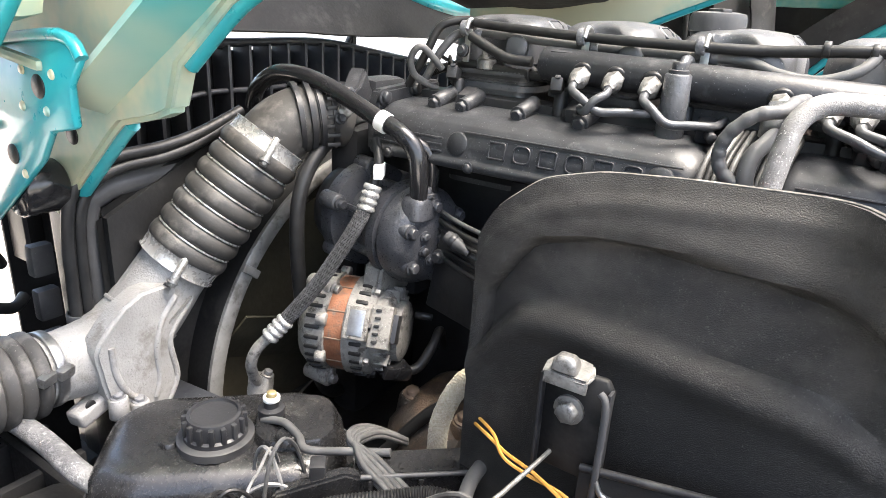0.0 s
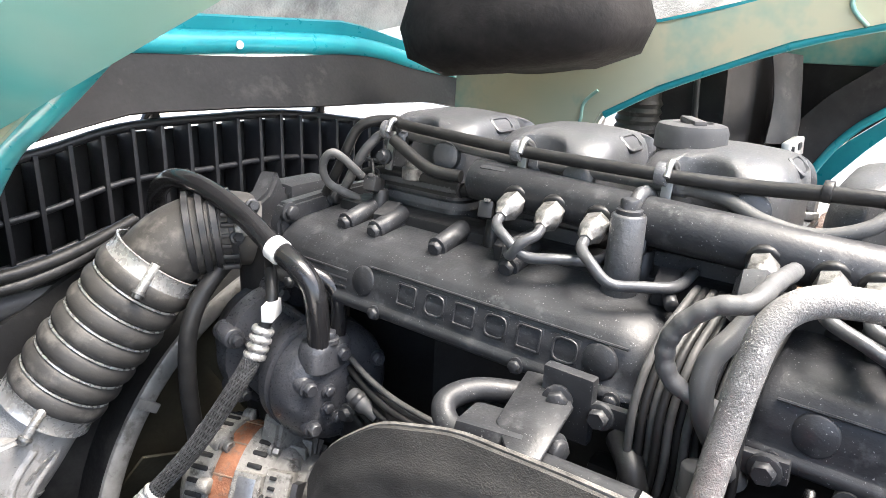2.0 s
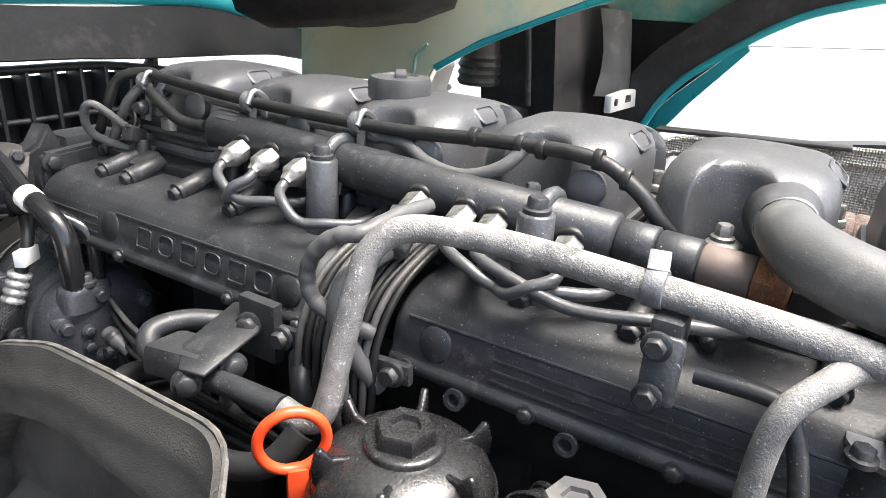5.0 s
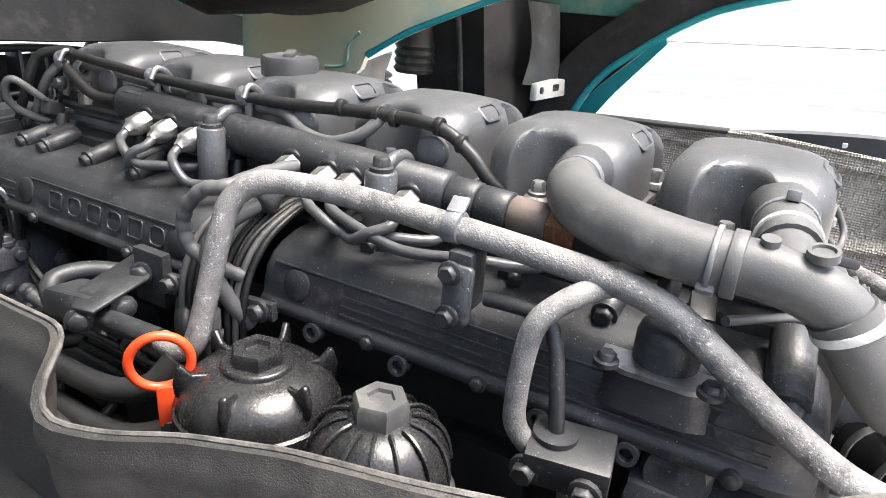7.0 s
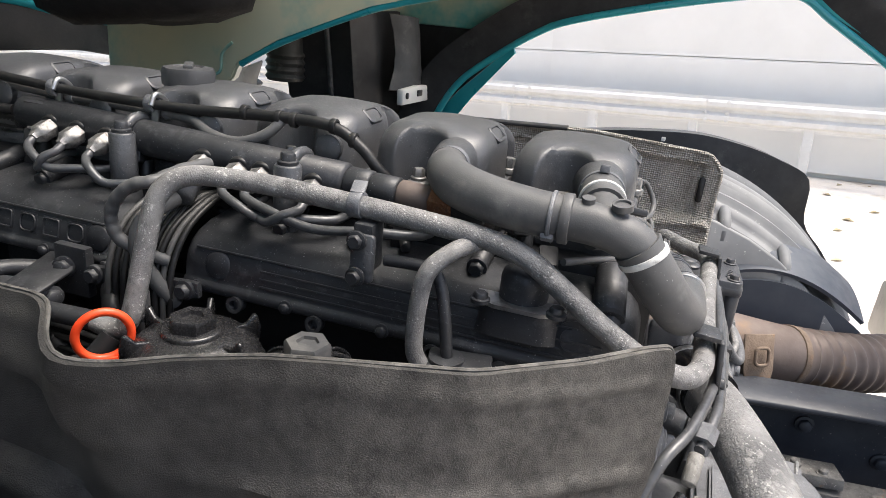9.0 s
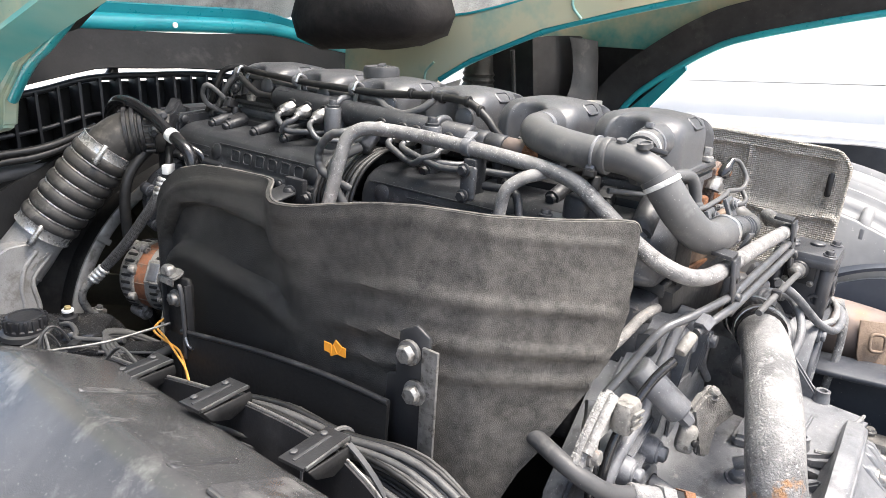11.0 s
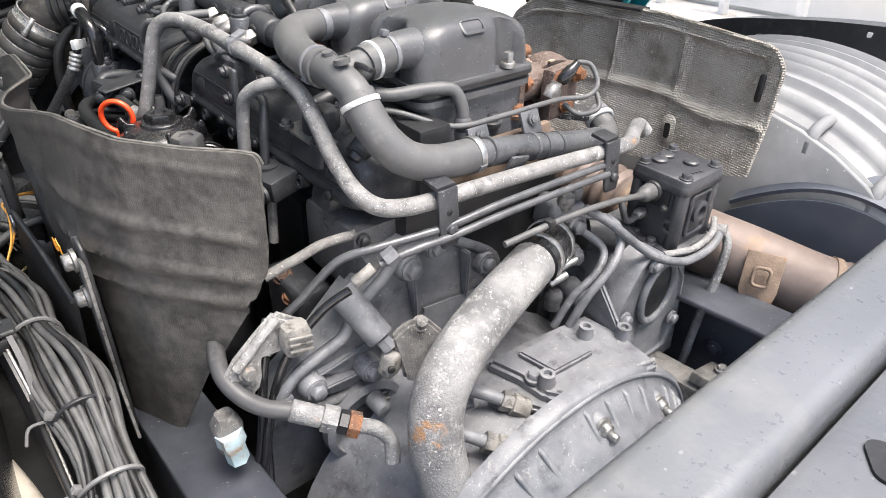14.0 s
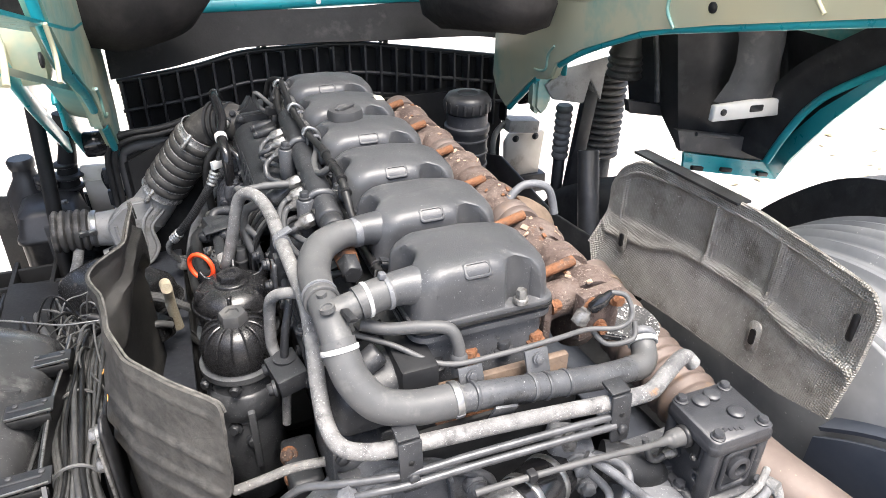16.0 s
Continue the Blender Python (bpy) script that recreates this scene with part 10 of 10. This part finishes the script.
    side = Matrix(((0, 0, 1, -0.585), (1, 0, 0, 0), (0, 1, 0, 0), (0, 0, 0, 1)))
    brace = part("hinge_brace", prism([(0.94, 1.69), (0.963, 1.655), (1.118, 1.529), (1.347, 1.372), (1.53, 1.25), (1.545, 1.29), (1.36, 1.415), (1.13, 1.58), (1.0, 1.685)], 0.014, side, 0.003), TEAL, cab, "teal diagonal brace")
    part("brace_panel", prism([(1.0, 1.682), (1.13, 1.577), (1.3, 1.455), (1.42, 1.49), (1.36, 1.6), (1.2, 1.72)], 0.006, side, 0.002), PRIMER, brace, "cream primed web")
    # far upper corner of the arch
    part("arch_corner", prism([(-0.31, 1.845), (-0.4, 1.793), (-0.57, 1.7), (-0.95, 1.49), (-0.95, 2.0), (-0.31, 2.0)], 0.03, Matrix(((0, 0, 1, 1.29), (1, 0, 0, 0), (0, 1, 0, 0), (0, 0, 0, 1))), 0.006), TEAL, cab, "teal corner panel")
    part("corner_plug", lathe([(0.013, 0), (0.014, 0.006), (0.008, 0.008)], (1.288, -0.49, 1.785), (-1, 0, 0), 18), RUBBER, cab)
    part("side_skin", prism([(-0.3, 1.86), (0.0, 1.82), (0.25, 1.765), (0.45, 1.67), (1.3, 1.66), (1.3, 2.6), (-0.3, 2.6)], 0.02, Matrix(((0, 0, 1, 1.3), (1, 0, 0, 0), (0, 1, 0, 0), (0, 0, 0, 1))), 0.004), PRIMER, cab)


def build_far_side():
    f = thing("rear_mudguard", (1.1, 0.0, 1.2), "black plastic mudguard lip round the far wheel", "mudguard")
    pts = [(0.72, 1.05), (0.66, 1.14), (0.57, 1.24), (0.45, 1.34), (0.33, 1.39), (0.12, 1.43), (-0.05, 1.45), (-0.16, 1.455), (-0.28, 1.44), (-0.37, 1.415), (-0.45, 1.375), (-0.468, 1.255), (-0.535, 1.178), (-0.6, 1.09), (-0.64, 1.0)]
    line = spline([(1.3, y, z) for y, z in pts], 4)
    n = len(line)
    c = V(1.3, 0.05, 0.85)
    part("lip", sheet(lambda u, v: line[min(n - 1, int(u * (n - 1)))] + (c - line[min(n - 1, int(u * (n - 1)))]).normalized() * (0.11 * v) + V(-0.02 * v, 0, 0), n - 1, 3, 0.006), PLASTIC, f)
    part("crown", sheet(lambda u, v: line[min(n - 1, int(u * (n - 1)))] + V(0.12 * v, 0, -0.01 * v), n - 1, 2, 0.006), PLASTIC, f)
    part("clip", box((1.292, -0.052, 1.427), (0.006, 0.012, 0.018), (0, 0, 0), 0.002), WHITE, f, "small pale clip")
    for y in (-0.12, 0.2):
        part("stay", tube([(1.28, y, 1.37), (1.2, y, 1.36), (1.1, y, 1.36)], 0.012, 8, 4), PLASTIC, f)
    part("stay", tube([(1.25, -0.2, 1.36), (1.22, -0.24, 1.33), (1.2, -0.24, 1.36)], 0.008, 8, 4), FADED, f)
    g = thing("wheel_housing", (0.95, 0.0, 1.2), "dusty grey ribbed plastic wheel housing", "wheel housing")

    def fn(u, v):
        t = radians(150 - 140 * u)
        x = 0.72 + 0.4 * v
        r = 0.56 + 0.016 * math.exp(-(((v * 8) % 1 - 0.5) / 0.14) ** 2) - 0.07 * (1 - v) ** 4
        return (x, -0.03 + r * math.cos(t), 0.86 + r * math.sin(t))

    part("shell", sheet(fn, 60, 110, 0.006), GREYPLASTIC, g)
    for k in range(5):
        t = radians(60 + 16 * k)
        p = V(0.73, -0.03 + 0.53 * math.cos(t), 0.86 + 0.53 * math.sin(t))
        part("tab", tube([p + V(0.0, 0.0, -0.06), p, p + V(0.06, 0.0, 0.015)], 0.012, 10, 4), GREYPLASTIC, g)
    part("inner_wall", prism([(-0.03 + 0.53 * math.cos(radians(a)), 0.86 + 0.53 * math.sin(radians(a))) for a in range(10, 175, 8)], 0.012, Matrix(((0, 0, 1, 0.715), (1, 0, 0, 0), (0, 1, 0, 0), (0, 0, 0, 1))), 0.003), GREYPLASTIC, g)
    t = thing("tyre", (1.0, 0.0, 0.6), "black truck tyre under the mudguard", "tyre")
    part("rubber", lathe([(0.28, -0.14), (0.47, -0.15), (0.505, -0.12), (0.51, 0), (0.505, 0.12), (0.47, 0.15), (0.28, 0.14)], (1.0, -0.03, 0.62), (1, 0, 0), 48), TYRE, t)
    part("rim", lathe([(0.05, -0.1), (0.2, -0.08), (0.27, -0.13), (0.285, -0.14), (0.285, 0.14), (0.05, 0.1)], (1.0, -0.03, 0.62), (1, 0, 0), 36), GREYPLASTIC, t)
    b = thing("splash_guard", (0.78, -0.28, 1.15), "dark blue-grey curved plastic splash guard", "splash guard")
    part("shell", sheet(lambda u, v: (0.68 + 0.3 * v + 0.05 * u, -0.1 - 0.4 * u, 1.18 + 0.14 * math.sin(math.pi * min(1, 0.12 + 0.75 * u)) - 0.05 * (1 - math.sin(math.pi * (0.15 + 0.7 * v)))), 24, 16, 0.008), BLUEGREY, b)
    part("face", sheet(lambda u, v: (0.675 + 0.05 * u, -0.1 - 0.4 * u, 1.05 + (1.18 + 0.14 * math.sin(math.pi * min(1, 0.12 + 0.75 * u)) - 0.05 - 1.05) * v), 24, 6, 0.008), BLUEGREY, b)
    tl = thing("rear_tank_step", (1.0, -0.9, 1.0), "pale dusty box behind the wheel", "box")
    part("body", box((1.05, -0.95, 1.06), (0.5, 0.5, 0.16), (0, 0, 0), 0.02), BEIGE, tl)
    # suspension between frame and wheel
    for x, y, z0, z1, r, m_ in ((0.945, 1.22, 1.15, 1.34, 0.03, SPRING), (1.1, 1.22, 1.14, 1.46, 0.072, BELLOWS)):
        sp = thing("air_spring", (x, y, z0), "ribbed rubber suspension bellows", "air spring", "suspension bellows")
        prof, n = [], int((z1 - z0) / 0.022)
        for k in range(n):
            prof += [(r * 0.8, (z1 - z0) * k / n), (r * 0.97, (z1 - z0) * (k + 0.3) / n), (r, (z1 - z0) * (k + 0.5) / n), (r * 0.97, (z1 - z0) * (k + 0.7) / n)]
        part("bellows", lathe(prof + [(r * 0.8, z1 - z0)], (x, y, z0), (0, 0, 1), 26), m_, sp)
        part("damper", cyl((x, y, 0.45), (x, y, z0 + 0.01), r * 0.7, r * 0.7, 18), PLASTIC, sp)
    st = thing("damper_strut", (0.985, 1.2, 0.95), "black steel strut leaning beside the suspension bellows", "strut")
    arm = box((0, 0, 0), (0.05, 0.03, 0.46), (0, 0, 0), 0.006)
    arm.transform(Matrix.Translation((0.985, 1.17, 1.2)) @ Matrix.Rotation(radians(6), 4, "Y"))
    part("arm", arm, PLASTIC, st)
    part("eye", lathe([(0.03, -0.02), (0.032, -0.015), (0.032, 0.015), (0.03, 0.02)], (1.008, 1.17, 1.43), (0, 1, 0), 20), PLASTIC, st)
    part("pivot_bolt", bolt((1.008, 1.15, 1.43), (0, -1, 0), 0.012, 0.014), ZINC, st)
    br = thing("cab_support", (0.96, 1.5, 0.98), "beige painted support bracket with black feet", "bracket", "cab supports")
    part("plate", prism([(-0.075, -0.1), (0.075, -0.1), (0.09, 0.08), (-0.06, 0.085), (-0.08, 0.05)], 0.03, basis((0.955, 1.52, 1.06), (1, 0, 0), (0, 0, 1)), 0.006), BEIGE, br)
    part("foot", box((0.955, 1.52, 0.93), (0.2, 0.1, 0.08), (0, 0, 0), 0.01), PLASTIC, br)
    for x in (0.915, 1.0):
        part("plate_bolt", bolt((x, 1.488, 1.125), (0, -1, 0), 0.01, 0.008), PLASTIC, br)
    part("valve", box((0.92, 1.47, 1.19), (0.13, 0.07, 0.05), (0, 8, 0), 0.01), ALU, br, "pale alloy valve on top")
    part("pipe", tube([(0.86, 1.48, 1.2), (0.8, 1.44, 1.17), (0.77, 1.38, 1.1), (0.79, 1.3, 0.95)], 0.011, 10, 6), HOSE, br)
    copy = thing("cab_support", (-0.54, 1.52, 1.0), "beige painted support bracket with black feet", "bracket", "cab supports")
    part("plate", prism([(-0.05, -0.08), (0.06, -0.09), (0.052, 0.045), (0.045, 0.07), (-0.055, 0.075)], 0.03, basis((-0.515, 1.52, 1.155), (1, 0, 0), (0, 0, 1)), 0.006), BEIGE, copy)
    for z in (1.2, 1.1):
        part("plate_hole", cyl((-0.5, 1.489, z), (-0.5, 1.486, z), 0.008, 0.008, 14), RUBBER, copy)
    part("plate_fold", box((-0.515, 1.487, 1.185), (0.1, 0.006, 0.004), (0, 2, 0), 0.001), BEIGE, copy)
    part("hose_loop", tube([(-0.455, 1.45, 1.22), (-0.47, 1.44, 1.24), (-0.5, 1.44, 1.22), (-0.49, 1.44, 1.17), (-0.455, 1.44, 1.15), (-0.43, 1.45, 1.16)], 0.0095, 12, 6), RUBBER, copy)
    ax = thing("front_axle", (0.55, 0.75, 0.5), "black front axle beam with a leaf spring and steering rod", "axle")
    part("axle_beam", box((0.55, 0.75, 0.72), (1.1, 0.14, 0.16), bevel=0.03), PLASTIC, ax)
    for k in range(4):
        part("spring_leaf", box((0.62, 0.65, 0.86 + 0.028 * k), (0.09, 1.5 - 0.25 * k, 0.022), (0, 0, 0), 0.004), PLASTIC, ax)
    part("steering_rod", tube([(0.7, 1.15, 0.95), (0.66, 0.9, 0.96), (0.62, 0.62, 0.95)], 0.018, 12, 5), SHADEPAINT, ax)
    part("damper", cyl((0.73, 0.62, 0.8), (0.8, 0.85, 1.34), 0.032, 0.03, 18), PLASTIC, ax)
    # dark panel and sheet added to hide the bright ground beyond the engine
    part("inner_panel", prism([(0.5, 0.75), (1.45, 0.75), (1.45, 1.12), (1.2, 1.2), (0.85, 1.16), (0.5, 1.2)], 0.01, Matrix(((0, 0, 1, 0.7), (1, 0, 0, 0), (0, 1, 0, 0), (0, 0, 0, 1))), 0.003), PLASTIC, ax)
    part("lower_tray", box((0.5, 0.75, 0.92), (0.42, 1.1, 0.02), bevel=0.005), SHADEPAINT, ax)
    wh = thing("tyre", (0.98, 0.75, 0.3), "black front tyre of the truck standing beside the axle", "tyre")
    part("rubber", lathe([(0.28, -0.14), (0.47, -0.15), (0.505, -0.12), (0.51, 0), (0.505, 0.12), (0.47, 0.15), (0.28, 0.14)], (1.02, 0.82, 0.68), (1, 0, 0), 48), TYRE, wh)
    lf = thing("left_wheel_guard", (-0.75, 1.0, 0.4), "dark plastic wheel guard and step beside the radiator", "wheel guard")
    part("panel", box((-0.66, 0.98, 1.02), (0.2, 0.3, 0.1), (0, 10, 0), 0.02), SKIRT, lf)
    part("wall", box((-0.55, 1.32, 0.95), (0.2, 0.06, 0.4), (0, 0, 0), 0.02), SKIRT, lf)
    # black filler block added in place of the shaded void below
    part("lower_wall", box((-0.6, 0.45, 0.72), (0.56, 1.6, 0.5), (0, 0, 0), 0.02), SKIRT, lf)
    for k in range(7):
        part("wing_rib", box((-0.72, 0.72 + 0.09 * k, 1.0), (0.42, 0.014, 0.09), (0, 0, 0), 0.004), SKIRT, lf)
    for k in range(4):
        part("wing_rib", box((-0.56 - 0.1 * k, 1.0, 1.01), (0.012, 0.6, 0.08), (0, 0, 0), 0.004), SKIRT, lf)
    # dark backing added in place of clutter, covers the bright gaps behind
    part("bulkhead", prism([(-0.21, -0.17), (0.2, -0.17), (0.18, 0.12), (0.05, 0.135), (-0.2, 0.16)], 0.02, basis((-0.655, 1.62, 0.965), (1, 0, 0), (0, 0, 1)), 0.004), SKIRT, lf)
    part("pillar", tube([(-0.575, 1.5, 1.4), (-0.585, 1.5, 1.3), (-0.605, 1.5, 1.2), (-0.61, 1.5, 1.05)], [0.026, 0.024, 0.03, 0.036], 14, 5), SKIRT, lf)
    for z, r in ((1.21, 0.045), (1.17, 0.038), (1.245, 0.034)):
        part("pillar_ring", lathe([(r * 0.8, -0.008), (r, -0.004), (r, 0.004), (r * 0.8, 0.008)], (-0.604, 1.5, z), (0, 0, 1), 18), PLASTIC, lf)
    part("filler_neck", lathe([(0.03, -0.28), (0.03, -0.05), (0.024, -0.03), (0.024, -0.012), (0.034, -0.01), (0.034, 0.004), (0.03, 0.006), (0.034, 0.01), (0.034, 0.024), (0.028, 0.03)], (-0.662, 1.5, 1.19), (0.04, 0, 1), 22), PLASTIC, lf)
    # made-up black sheet standing for the shade under the alternator
    part("splash_tray", box((-0.14, 0.97, 0.9), (0.66, 0.86, 0.02), (0, 0, 0), 0.004), SKIRT, lf)
    part("outer_wing", box((-0.96, 0.9, 1.05), (0.04, 0.9, 0.5), (0, 0, 0), 0.01), SKIRT, lf)
    for k in range(6):
        part("hose", tube([(-0.55 - 0.05 * k, 0.7 + 0.03 * k, 1.06), (-0.58 - 0.04 * k, 0.8, 1.08 + 0.01 * (k % 2)), (-0.64 - 0.03 * k, 0.95, 1.07), (-0.7 - 0.02 * k, 1.2, 1.02)], 0.006 + 0.002 * (k % 3), 8, 5), CABLE if k % 2 else RUBBER, lf)
    part("strap", tube([(-0.64, 1.25, 1.0), (-0.62, 1.3, 1.3), (-0.61, 1.34, 1.5)], 0.02, 10, 5), SKIRT, lf)
    fu = thing("fuel_prefilter", (0.487, 1.0, 1.245), "grey canister with a black ribbed lid", "filter")
    part("canister", lathe([(0.05, -0.2), (0.058, -0.19), (0.06, -0.06), (0.064, -0.056), (0.064, -0.04), (0.058, -0.036), (0.058, -0.004), (0.05, 0.0)], (0.487, 1.0, 1.445), (0, 0, 1), 30), VALVEPAINT, fu)
    for z in (1.29, 1.33, 1.37):
        part("canister_band", lathe([(0.0605, -0.003), (0.0625, -0.002), (0.0625, 0.002), (0.0605, 0.003)], (0.487, 1.0, z), (0, 0, 1), 30), VALVEPAINT, fu)
    lid = part("lid", lathe([(0.06, 0), (0.064, 0.004), (0.064, 0.034), (0.056, 0.046), (0.03, 0.05), (0.026, 0.046), (0.01, 0.046)], (0.487, 1.0, 1.445), (0, 0, 1), 32), PLASTIC, fu)
    for k in range(18):
        q = 2 * math.pi * k / 18
        part("lid_rib", box((0.487 + 0.064 * math.cos(q), 1.0 + 0.064 * math.sin(q), 1.463), (0.006, 0.007, 0.028), (0, 0, math.degrees(q)), 0.002), PLASTIC, lid)
    ch = thing("rear_cross_beam", (0.2, -0.62, 1.6), "light grey painted steel cross beam with punched holes", "beam")
    beam = part("beam", box((0.215, -0.642, 1.588), (1.47, 0.125, 0.09), (0, 0, 0), 0.005, segs=2), BEAMGREY, ch)
    part("beam_lip", box((0.215, -0.561, 1.6), (1.47, 0.034, 0.1), (0, 0, 0), 0.007, segs=3), BEAMGREY, beam, "rounded lip along the beam")
    for k in range(9):
        for y, d in ((-0.6, 0.0), (-0.655, 0.05)):
            slot = prism(rounded(0.02, 0.011, 0.005, 5), 0.004, Matrix.Translation((-0.3 + 0.13 * k + d, y, 1.6305)) @ Matrix.Rotation(radians(35), 4, "Z"), 0.0)
            part("slot", slot, RUBBER, beam, "dark punched slot")
    part("end_plate", box((-0.53, -0.64, 1.575), (0.012, 0.16, 0.13), (0, 0, 0), 0.004), CHASSIS, ch, "dark scratched end plate")
    part("yellow_dot", cyl((-0.5355, -0.6, 1.6), (-0.538, -0.6, 1.6), 0.008, 0.008, 16), YELLOW, ch, "yellow paint dot")
    part("lever", prism([(0, 0), (0.05, 0.01), (0.06, 0.06), (0.045, 0.1), (0.02, 0.09), (0.025, 0.05), (-0.01, 0.03)], 0.012, basis((-0.57, -0.57, 1.53), (0.5, -0.8, 0), (0, 0, 1)), 0.004, segs=2), BEIGE, ch, "worn pale lever")


build_yard()
build_bounce_block()
build_chassis()
build_engine()
build_charge_hoses()
build_long_pipe()
build_small_lines()
build_harness()
build_filters()
build_front()
build_grille()
build_shields()
build_left_side()
build_cab()
build_far_side()
